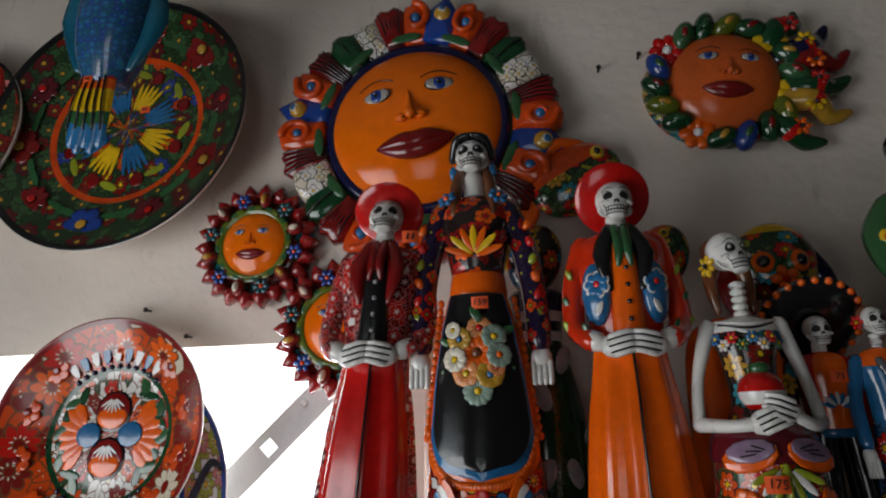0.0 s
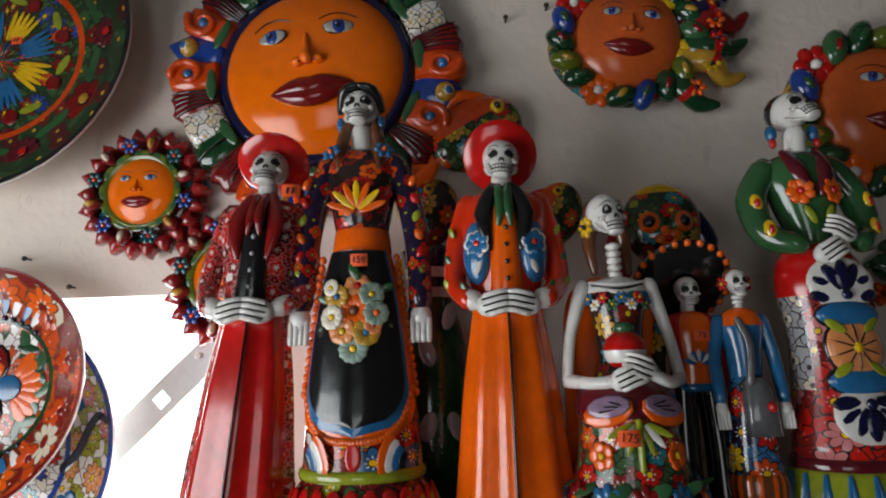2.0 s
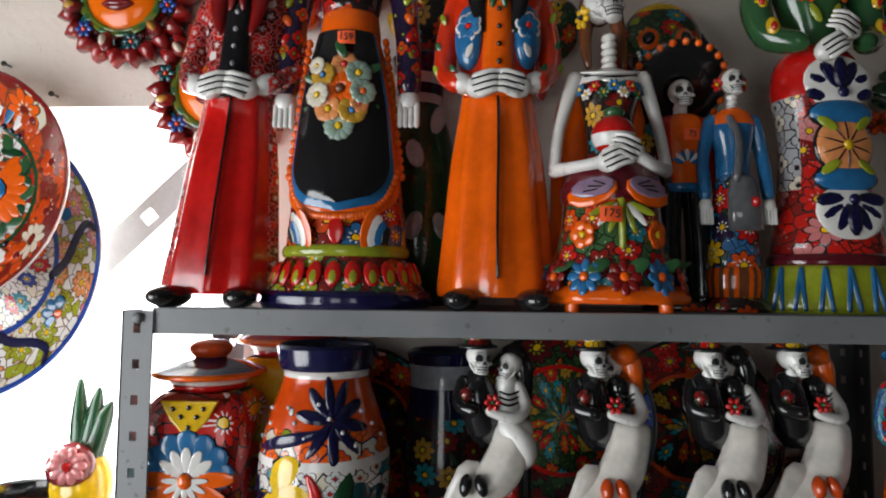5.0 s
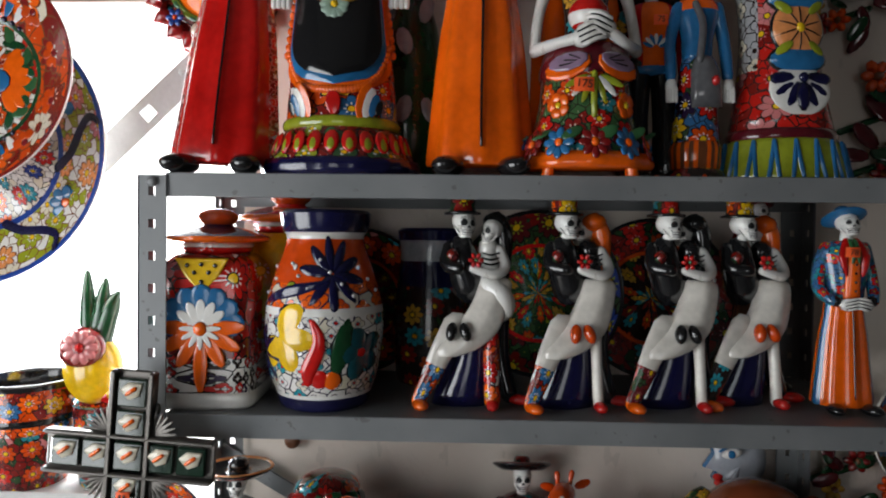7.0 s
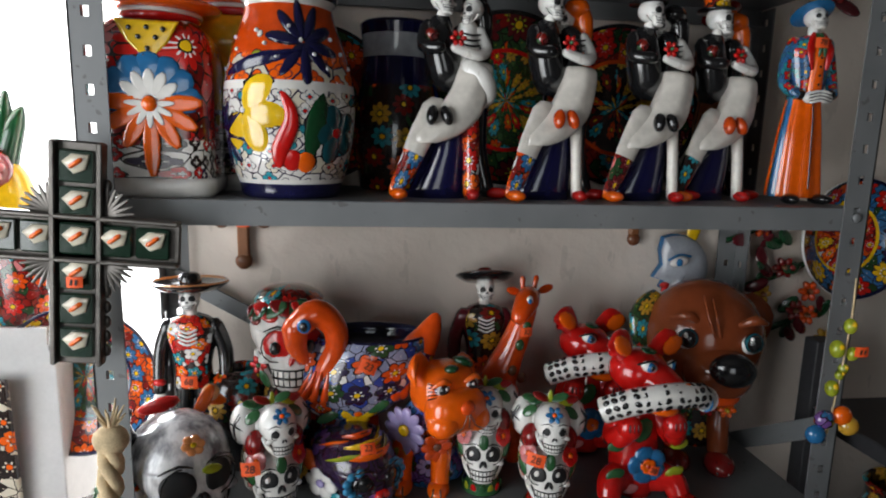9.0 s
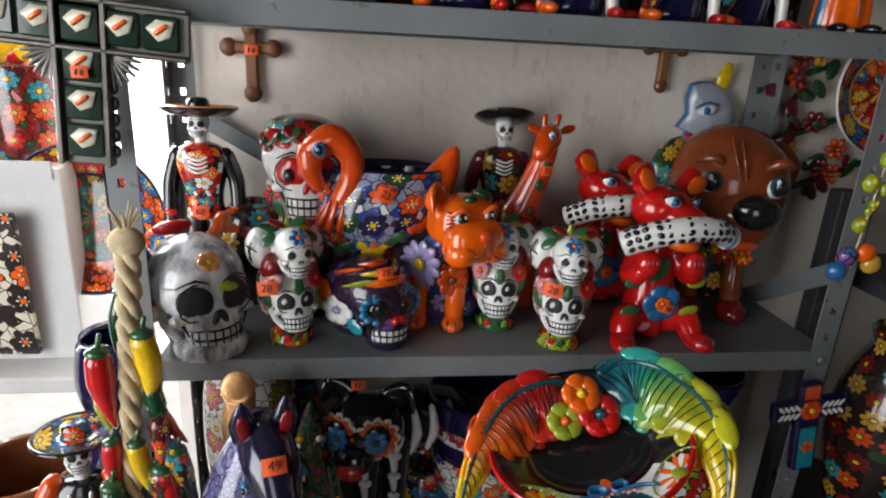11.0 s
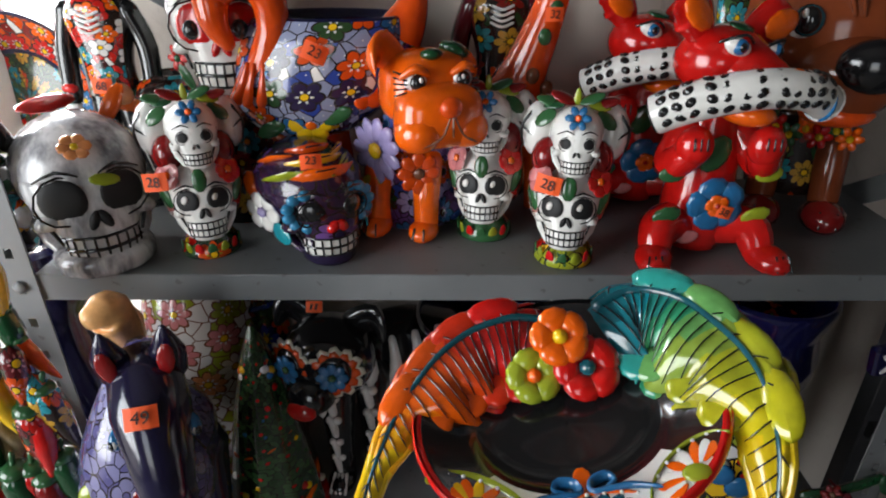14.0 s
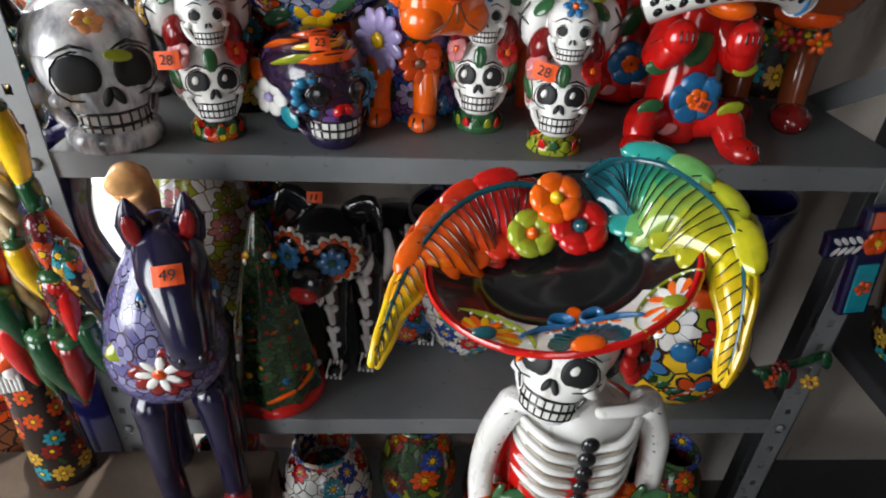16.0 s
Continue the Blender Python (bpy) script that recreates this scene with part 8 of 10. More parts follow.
red_bear(0.393, 0.852, ZC, 0)
red_bear(0.364, 0.985, ZC, -4, 0.98)
price(0.404, 0.812, ZC + 0.056, 0.018, "38", 0, 0, 15)


def brown_dog(x, y, z):
    m = Mesh(Matrix.Diagonal((0.92, 0.95, 0.99, 1)))
    b = plain("brown_glaze", (0.19, 0.042, 0.014), 0.12, amount=0.22, scale=8, bump=0.1)
    m.loft([(0.03, 0.05, 0.05, 0, 0.02), (0.09, 0.055, 0.05, 0, 0.02), (0.13, 0.045, 0.045, 0, 0.01)], F_BLACK, 26, 3)
    for sx in (-1, 1):
        m.tube([(0.034 * sx, -0.02, 0.10), (0.036 * sx, -0.035, 0.03)], [0.02, 0.018], b, 12)
        m.ball((0.036 * sx, -0.052, 0.016), (0.026, 0.034, 0.019), glaze("dark_red"), None, 14, 8)
        for k in (-1, 1):
            m.tube([(0.036 * sx + 0.009 * k, -0.084, 0.012), (0.036 * sx + 0.009 * k, -0.074, 0.028)], 0.0014, BLACK, 4)
    m.ball((0, -0.005, 0.212), (0.100, 0.088, 0.094), b, None, 30, 20)
    m.ball((0.012, -0.074, 0.176), (0.056, 0.048, 0.044), b, None, 22, 13)
    m.ball((0.024, -0.113, 0.192), (0.036, 0.020, 0.026), BLACK, None, 18, 11)
    m.ball((0.010, -0.080, 0.142), (0.040, 0.032, 0.016), glaze("deep_orange"), None, 14, 8)
    for k in range(2):
        m.tube([(-0.018 + 0.014 * k, -0.070, 0.292 - 0.004 * k), (-0.012 + 0.012 * k, -0.090, 0.262), (0.0 + 0.008 * k, -0.090, 0.235)], 0.0022, b, 6)
    for sx in (-1, 1):
        ex = 0.008 + 0.050 * sx
        m.ball((ex, -0.078, 0.224), (0.018, 0.011, 0.015), WHITE, turn(0, 0, 18 * sx), 14, 9)
        m.ball((ex + 0.002, -0.083, 0.228), (0.0165, 0.012, 0.0155), glaze("dark_teal"), turn(0, 0, 18 * sx), 14, 9)
        m.ball((ex + 0.001, -0.090, 0.229), (0.012, 0.008, 0.013), BLACK, turn(0, 0, 18 * sx), 10, 7)
        m.ball((ex - 0.005, -0.096, 0.236), (0.0035, 0.002, 0.0045), WHITE, None, 6, 5)
        m.tube([(ex - 0.024, -0.072, 0.252 - 0.004 * sx), (ex, -0.082, 0.262), (ex + 0.022, -0.070, 0.252 + 0.004 * sx)], [0.004, 0.008, 0.004], b, 8)
        m.tube([(0.084 * sx, 0.02 + 0.015 * sx, 0.262), (0.104 * sx, 0.012 + 0.028 * sx, 0.236), (0.104 * sx, 0.006 + 0.034 * sx, 0.190)], [0.02, 0.026, 0.012], F_TURQ if sx < 0 else b, 12, 0.5)
    for k in range(6):
        m.flower((-0.04 + 0.016 * k, -0.052, 0.115 - 0.008 * (k % 2)), (0, -1, -0.2), 0.016, 6, (RED, GREEN, ORANGE)[k % 3], YELLOW, 7, 0.5)
    return animal_at("dog_figurine", m, x, y, z, "large brown glazed puppy figurine with sad eyes", -18)


brown_dog(0.540, 0.948, ZC)


def moon_plaque(x, y, z):
    t = thing("moon_plaque", pose(x, y, z, 0, -14, 0) @ Matrix.Scale(0.85, 4), "pale blue ceramic crescent moon face on the wall", "wall plaque")
    m = Mesh()
    pts = []
    for i in range(15):
        a = radians(100 - 14.5 * i)
        pts.append((0.075 * math.cos(a), 0.075 * math.sin(a)))
    pts += [(0.01, -0.07), (-0.028, -0.078), (-0.036, -0.058), (-0.020, -0.045), (-0.038, -0.03), (-0.028, -0.018), (-0.05, -0.004), (-0.026, 0.018), (-0.024, 0.05)]
    m.slab(pts, 0.018, plain("moon_glaze", (0.36, 0.38, 0.42), 0.15, amount=0.15), BLUE, y=0.012, dome=0.014, inner=0.9)
    part("face", m, t)
    e = Mesh()
    e.ball((0.002, -0.026, 0.020), (0.020, 0.006, 0.010), WHITE, None, 12, 7)
    e.ball((0.0, -0.030, 0.020), (0.008, 0.004, 0.008), BLUE, None, 10, 6)
    e.tube([(-0.02, -0.028, 0.030), (0.002, -0.031, 0.036), (0.026, -0.028, 0.026)], 0.0022, BLUE, 6)
    part("eye", e, t)
    l = Mesh()
    l.ball((-0.030, -0.012, -0.024), (0.010, 0.010, 0.006), RED, None, 10, 6)
    l.ball((-0.030, -0.012, -0.035), (0.010, 0.010, 0.006), RED, None, 10, 6)
    part("lips", l, t)
    y2 = Mesh()
    y2.leaf((0.055, 0.0, 0.07), (0.5, 0, 1), (0, -1, 0), 0.06, 0.03, YELLOW)
    part("ray", y2, t)


moon_plaque(0.535, 1.045, 1.225)
price(0.566, 1.016, 1.182, 0.016, "")


def wall_cross(x, y, z, s, label, mat, boss):
    t = thing("wall_cross", pose(x, y, z), label, "cross", "crosses")
    m = Mesh()
    m.box((0, 0, 0), (0.026 * s, 0.014, 0.15 * s), mat, bevel=0.004)
    part("upright", m, t)
    m = Mesh()
    m.box((0, -0.001, 0.028 * s), (0.10 * s, 0.0125, 0.026 * s), mat, bevel=0.004)
    part("crossbar", m, t)
    for dx, dz in ((0, 0.07), (0, -0.07), (-0.048, 0.028), (0.048, 0.028)):
        e = Mesh()
        e.ball((dx * s, -0.002, dz * s), (0.020 * s, 0.0085, 0.020 * s), boss, None, 12, 8)
        part("finial", e, t)
    return t


wall_cross(-0.194, 1.058, 1.284, 0.68, "small carved wooden cross on the plaster wall", plain("cross_wood", (0.22, 0.085, 0.03), 0.45), plain("cross_wood_dark", (0.16, 0.06, 0.025), 0.45))
wall_cross(0.462, 1.058, 1.318, 0.6, "small wooden cross hung behind the shelf", plain("cross_wood", (0.22, 0.085, 0.03), 0.45), BROWN)
price(-0.192, 1.046, 1.300, 0.020, "")
blossom_spray(0.700, 1.045, 1.300, 0.8, 11)
blossom_spray(0.745, 1.045, 1.215, 0.8, 12)
blossom_spray(0.800, 1.045, 1.135, 0.8, 13)
price(-0.143, 0.793, ZC + 0.094, 0.024, "28", -8, -4, -6)
price(0.224, 0.783, ZC + 0.096, 0.024, "28", -6, -22, 8)
price(0.004, 0.798, ZC + 0.112, 0.020, "23", -40, 14)

# flat diagonal brace at the back of the rack
m = Mesh()
m.box((-0.225, 1.048, 1.171), (0.21, 0.004, 0.026), STEEL, rot=turn(0, 30, 0), bevel=0.001)
part("brace", m, rack)


# ---- lower shelves ----
ZD, ZE = SHELVES[3], SHELVES[4]


def horse(x, y, z):
    m = Mesh(Matrix.Diagonal((0.90, 0.95, 0.925, 1)))
    p, d = F_HORSE, glaze("horse_dark")
    m.tube([(0.0, 0.115, 0.25), (0.0, 0.07, 0.25), (-0.006, 0.0, 0.27)], [0.054, 0.058, 0.060], p, 22)
    m.tube([(-0.010, 0.01, 0.25), (-0.006, -0.012, 0.32), (0.010, -0.010, 0.385), (0.022, -0.006, 0.430)], [0.060, 0.058, 0.044, 0.028], p, 22)
    m.ball((-0.004, -0.016, 0.282), (0.068, 0.050, 0.070), p, None, 26, 15)
    # long dark face hanging down before the chest
    m.tube([(0.022, -0.018, 0.425), (0.028, -0.046, 0.405), (0.032, -0.066, 0.378), (0.034, -0.080, 0.350), (0.035, -0.083, 0.338)], [0.034, 0.037, 0.032, 0.027, 0.025], d, 20)
    m.ball((0.035, -0.087, 0.334), (0.027, 0.020, 0.021), d, None, 16, 9)
    for sx in (-1, 1):
        m.ball((0.035 + 0.010 * sx, -0.105, 0.337), (0.004, 0.003, 0.006), BLACK, None, 8, 5)
        m.tube([(0.024 + 0.022 * sx, -0.020, 0.430), (0.024 + 0.026 * sx, -0.026, 0.456), (0.024 + 0.027 * sx, -0.030, 0.482)], [0.018, 0.017, 0.004], d, 14, 0.6)
        m.leaf((0.024 + 0.026 * sx, -0.040, 0.454), (0.15 * sx, 0, 1), (0, -1, 0.3), 0.036, 0.018, glaze("dark_red"))
        m.ball((0.030 + 0.033 * sx, -0.054, 0.386), (0.008, 0.014, 0.012), BLUE, turn(0, 0, 25 * sx), 10, 7)
        m.ball((0.030 + 0.036 * sx, -0.059, 0.386), (0.005, 0.009, 0.007), WHITE, None, 8, 6)
        m.ball((0.030 + 0.038 * sx, -0.063, 0.386), (0.004, 0.006, 0.005), BLACK, None, 8, 6)
        m.tube([(0.034 * sx, -0.020, 0.21), (0.038 * sx, -0.030, 0.11), (0.038 * sx, -0.026, 0.03)], [0.026, 0.018, 0.017], d, 14)
        m.ball((0.038 * sx, -0.032, 0.016), (0.021, 0.026, 0.017), glaze("dark_red"), None, 12, 7)
        m.tube([(0.036 * sx, 0.098, 0.22), (0.040 * sx, 0.078, 0.14), (0.040 * sx, 0.056, 0.020)], [0.030, 0.018, 0.018], d, 12)
    blond = plain("mane_glaze", (0.72, 0.38, 0.15), 0.14, amount=0.3)
    m.tube([(0.004, 0.026, 0.440), (-0.002, 0.010, 0.482), (-0.010, -0.002, 0.488)], [0.016, 0.022, 0.014], blond, 18)
    m.tube([(0.002, 0.035, 0.455), (-0.006, 0.055, 0.40), (-0.004, 0.070, 0.33)], [0.018, 0.019, 0.012], blond, 14)
    m.flower((-0.006, -0.066, 0.294), (-0.2, -1, 0), 0.036, 10, glaze("dark_red"), ORANGE, 9, 0.14, 0.95)
    m.flower((-0.007, -0.069, 0.294), (-0.2, -1, 0), 0.026, 7, WHITE, glaze("deep_orange"), 8, 0.12, 0.5)
    m.leaf((-0.040, -0.050, 0.322), (1, 0, 0.5), (-0.4, -1, 0.3), 0.042, 0.024, LIME)
    m.leaf((-0.014, -0.058, 0.328), (0.3, 0, 1), (-0.1, -1, 0.3), 0.036, 0.02, WHITE)
    return animal_at("horse_figurine", m, x, y, z, "violet glazed horse figurine with dark face and blond mane", 16)


C["horse_dark"] = (0.010, 0.008, 0.030)
C["horse_blue"], C["horse_pale"] = (0.10, 0.10, 0.26), (0.22, 0.22, 0.40)
F_HORSE = floral("horse", "horse_blue", ["horse_pale", "horse_blue", "horse_pale", "horse_blue"], "horse_pale", 40, 4, second="horse_pale", centre="horse_blue")
STAND = plain("stand_wood", (0.055, 0.035, 0.022), 0.7, scale=9)
ZS = 0.485
stand = thing("wooden_stand", pose(-0.30, 0.665, 0), "low dark wooden stand in front of the rack", "stand")
m = Mesh()
m.box((0, 0, ZS - 0.012), (0.42, 0.20, 0.024), STAND, bevel=0.003)
part("tabletop", m, stand)
for sx in (-1, 1):
    for sy in (-1, 1):
        m = Mesh()
        m.box((0.19 * sx, 0.08 * sy, (ZS - 0.024) / 2), (0.032, 0.032, ZS - 0.024), STAND, bevel=0.003)
        part("leg", m, stand)
horse(-0.163, 0.700, ZS)
price(-0.118, 0.634, 0.878, 0.026, "49", -32, 16)

wv = vase("white_vase", -0.200, 0.945, ZD, [(0.05, 0), (0.055, 0.01), (0.068, 0.08), (0.074, 0.18), (0.070, 0.27), (0.056, 0.32), (0.060, 0.335)], F_PASTEL, "white vase with pastel flowers standing on the shelf")
vase("dark_vase", -0.135, 0.975, ZD, [(0.045, 0), (0.05, 0.01), (0.06, 0.08), (0.058, 0.16), (0.04, 0.23), (0.045, 0.26)], F_GREEN, "dark green painted vase at the back of the shelf")


def tree_ornament(x, y, z):
    t = thing("tree_ornament", pose(x, y, z, 0, 0, 0), "green glazed ceramic tree with red garland", "ornament")
    m = Mesh()
    m.lathe([(0.066, 0), (0.068, 0.006), (0.064, 0.018)], RED, 32)
    part("base", m, t)
    m = Mesh()
    m.lathe([(0.062, 0.016), (0.057, 0.05), (0.046, 0.12), (0.033, 0.19), (0.018, 0.25), (0.008, 0.285), (0.002, 0.297)], F_TREE, 40, sub=4, flute=9, amp=0.05)
    part("cone", m, t)
    g = Mesh()
    g.tube([((0.061 - 0.051 * s / 30) * math.sin(s * 0.5), -(0.061 - 0.051 * s / 30) * math.cos(s * 0.5), 0.03 + 0.24 * s / 30) for s in range(31)], 0.0042, ORANGE, 8, 0.6, sub=2)
    part("garland", g, t)
    rng = random.Random(5)
    for k in range(34):
        a, h = rng.uniform(-1.9, 1.9), rng.uniform(0.03, 0.25)
        r = 0.064 - 0.19 * h
        b = Mesh()
        b.ball((r * math.sin(a), -r * math.cos(a), h), 0.0058, (RED, YELLOW, BLUE, ORANGE, WHITE)[k % 5], None, 8, 6)
        part("bauble", b, t)


F_TREE = floral("tree", "dark_green", ["green", "dark_green", "green", "dark_green"], "green", 60, 5, centre="red", second="green")
tree_ornament(-0.098, 0.848, ZD)
vase("white_bowl", -0.222, 0.812, ZD, [(0.030, 0), (0.036, 0.004), (0.050, 0.03), (0.056, 0.065), (0.058, 0.072)], lambda h: WHITE, "small plain white glazed bowl on the shelf")


def skeleton_dog(x, y, z):
    m = Mesh()
    b = BLACK
    m.tube([(0.02, 0.02, 0.20), (0.07, 0.06, 0.19), (0.13, 0.09, 0.17)], [0.05, 0.055, 0.05], b, 18)
    for dx, dy in ((0.0, -0.03), (0.045, -0.01), (0.13, 0.06), (0.16, 0.10)):
        m.tube([(dx, dy, 0.18), (dx, dy - 0.006, 0.09), (dx, dy - 0.004, 0.02)], [0.028, 0.019, 0.017], b, 14)
        m.ball((dx, dy - 0.016, 0.013), (0.020, 0.028, 0.014), b, None, 12, 7)
        for k in range(4):
            m.tube([(dx - 0.010 + 0.0066 * k, dy - 0.042, 0.012), (dx - 0.008 + 0.0055 * k, dy - 0.022, 0.027)], 0.0026, BONE, 5)
        for h, s in ((0.155, 1.0), (0.115, 0.9), (0.075, 0.8), (0.045, 0.8)):
            m.tube([(dx - 0.002, dy - 0.030 + (0.155 - h) * 0.06, h + 0.014), (dx, dy - 0.026 + (0.155 - h) * 0.06, h - 0.012)], [0.007 * s, 0.006 * s], BONE, 8)
            m.ball((dx - 0.005, dy - 0.029 + (0.155 - h) * 0.06, h + 0.016), 0.0068 * s, BONE, None, 8, 5)
            m.ball((dx + 0.005, dy - 0.029 + (0.155 - h) * 0.06, h + 0.016), 0.0068 * s, BONE, None, 8, 5)
    for k in range(4):
        x0 = 0.045 + 0.028 * k
        m.tube([(x0, -0.026 + 0.016 * k, 0.235), (x0 + 0.006, -0.036 + 0.016 * k, 0.20), (x0 - 0.004, -0.026 + 0.014 * k, 0.160)], [0.005, 0.0085, 0.005], BONE, 8)
    # head: painted eyes in scalloped rings
    old = m.m
    m.m = old @ Matrix.Translation((0.0, -0.048, 0.232)) @ turn(0, 0, -9).to_4x4() @ Matrix.Translation((0.022, 0.026, -0.262))
    m.ball((-0.022, -0.026, 0.262), (0.060, 0.054, 0.056), b, None, 26, 16)
    m.ball((-0.028, -0.070, 0.236), (0.032, 0.028, 0.028), b, None, 16, 10)
    for sx in (-1, 1):
        cx = -0.024 + 0.030 * sx
        m.flower((cx, -0.066, 0.270), (0.35 * sx, -1, 0.1), 0.036, 12, CREAM, BLACK, 7, 0.14, 1.0)
        m.flower((cx, -0.0685, 0.270), (0.35 * sx, -1, 0.1), 0.031, 12, glaze("deep_orange"), BLACK, 7, 0.14, 1.0)
        m.ball((cx, -0.068, 0.270), (0.022, 0.007, 0.024), BLACK, turn(0, 0, 20 * sx), 14, 8)
        m.flower((cx, -0.077, 0.270), (0.3 * sx, -1, 0.1), 0.020, 8, glaze('blue'), GREEN, 7, 0.2, 0.9)
        m.tube([(0.030 * sx - 0.022, -0.01, 0.305), (0.058 * sx - 0.022, -0.010, 0.318), (0.070 * sx - 0.022, -0.020, 0.295)], [0.018, 0.02, 0.006], b, 12, 0.5)
    m.ball((-0.030, -0.094, 0.226), (0.020, 0.010, 0.014), RED, None, 12, 7)
    m.m = old
    m.slab([(-0.040, 0.160), (-0.006, 0.176), (-0.002, 0.150), (-0.016, 0.128)], 0.010, WHITE, y=-0.044)
    m.slab([(-0.034, 0.160), (-0.011, 0.170), (-0.008, 0.152), (-0.017, 0.138)], 0.010, glaze("pink"), y=-0.0475)
    m.tube([(-0.03, -0.05, 0.20), (0.0, -0.056, 0.188), (0.03, -0.045, 0.20)], [0.008, 0.010, 0.008], BONE, 8)
    return animal_at("skeleton_dog_figurine", m, x, y, z, "black glazed dog figurine painted with white bones", -6)


skeleton_dog(-0.012, 0.925, ZD)
price(-0.030, 0.882, ZD + 0.300, 0.02, "", -30)

F_POT = floral("pot", "yellow", ["deep_orange", "blue", "red", "white"], "lime", 17, 8)
pot = vase("painted_pot", 0.486, 0.868, ZD, [(0.054, 0), (0.064, 0.006), (0.092, 0.045), (0.102, 0.09), (0.094, 0.14), (0.070, 0.19), (0.066, 0.21)], lambda h: F_POT if h < 0.185 else glaze("deep_orange"), "round yellow and orange painted pot on the shelf")
for k in range(9):
    m = Mesh()
    a = -1.5 + 0.24 * k
    m.leaf((0.099 * math.sin(-0.75 + 0.16 * (k - 4)), -0.099 * math.cos(-0.75 + 0.16 * (k - 4)), 0.052 + 0.040 * math.cos((k - 4) * 0.36)), (math.sin((k - 4) * 0.36), -0.1, math.cos((k - 4) * 0.36)), (-0.6, -0.75, 0), 0.036, 0.015, glaze("dark_green"))
    part("painted_leaf", m, pot)
for a, h, r in ((-0.35, 0.135, 0.017), (-0.10, 0.118, 0.017), (0.12, 0.14, 0.016), (0.05, 0.085, 0.015)):
    m = Mesh()
    m.ball((0.098 * math.sin(a), -0.098 * math.cos(a), h), (r, 0.005, r), BLUE, turn(0, 0, math.degrees(a)), 14, 7)
    part("painted_dot", m, pot)
vase("small_painted_pot", 0.085, 0.975, ZD, [(0.035, 0), (0.045, 0.01), (0.055, 0.04), (0.045, 0.075), (0.04, 0.085)], lambda h: F_MULTI, "small blue and orange painted pot")
vase("blue_bowl", 0.570, 0.970, ZD, [(0.038, 0), (0.042, 0.006), (0.044, 0.13), (0.066, 0.20), (0.084, 0.26), (0.086, 0.275)], lambda h: F_NAVY if h < 0.22 else NAVY, "deep navy painted bowl in the shelf's shade")
vase("blue_white_bowl", 0.185, 0.965, ZD, [(0.045, 0), (0.055, 0.01), (0.085, 0.10), (0.092, 0.22), (0.098, 0.24)], lambda h: NAVY if h > 0.2 else F_WHITE, "dark blue and white bowl at the back")
vase("red_jar", 0.33, 0.97, ZD, [(0.05, 0), (0.06, 0.02), (0.075, 0.12), (0.06, 0.22), (0.05, 0.25)], F_RED, "dark red painted jar at the back of the shelf")
for k, (px, py, pr, ph, pm, lb) in enumerate(((-0.20, 0.86, 0.075, 0.24, F_RED, "red painted jar low in the rack"), (-0.05, 0.88, 0.08, 0.22, F_WHITE, "white and blue painted jar low in the rack"),
                                              (0.11, 0.90, 0.07, 0.26, F_GREEN, "dark green painted jar low in the rack"), (0.27, 0.88, 0.08, 0.2, F_BLACK, "black painted jar low in the rack"),
                                              (0.42, 0.90, 0.075, 0.24, F_NAVY, "navy painted jar low in the rack"), (0.56, 0.88, 0.065, 0.2, F_GREEN, "dim green painted jar low in the rack"))):
    vase("low_jar", px, py, ZE, [(pr * 0.6, 0), (pr * 0.75, ph * 0.06), (pr, ph * 0.45), (pr * 0.85, ph * 0.75), (pr * 0.6, ph * 0.92), (pr * 0.66, ph)], pm, lb)


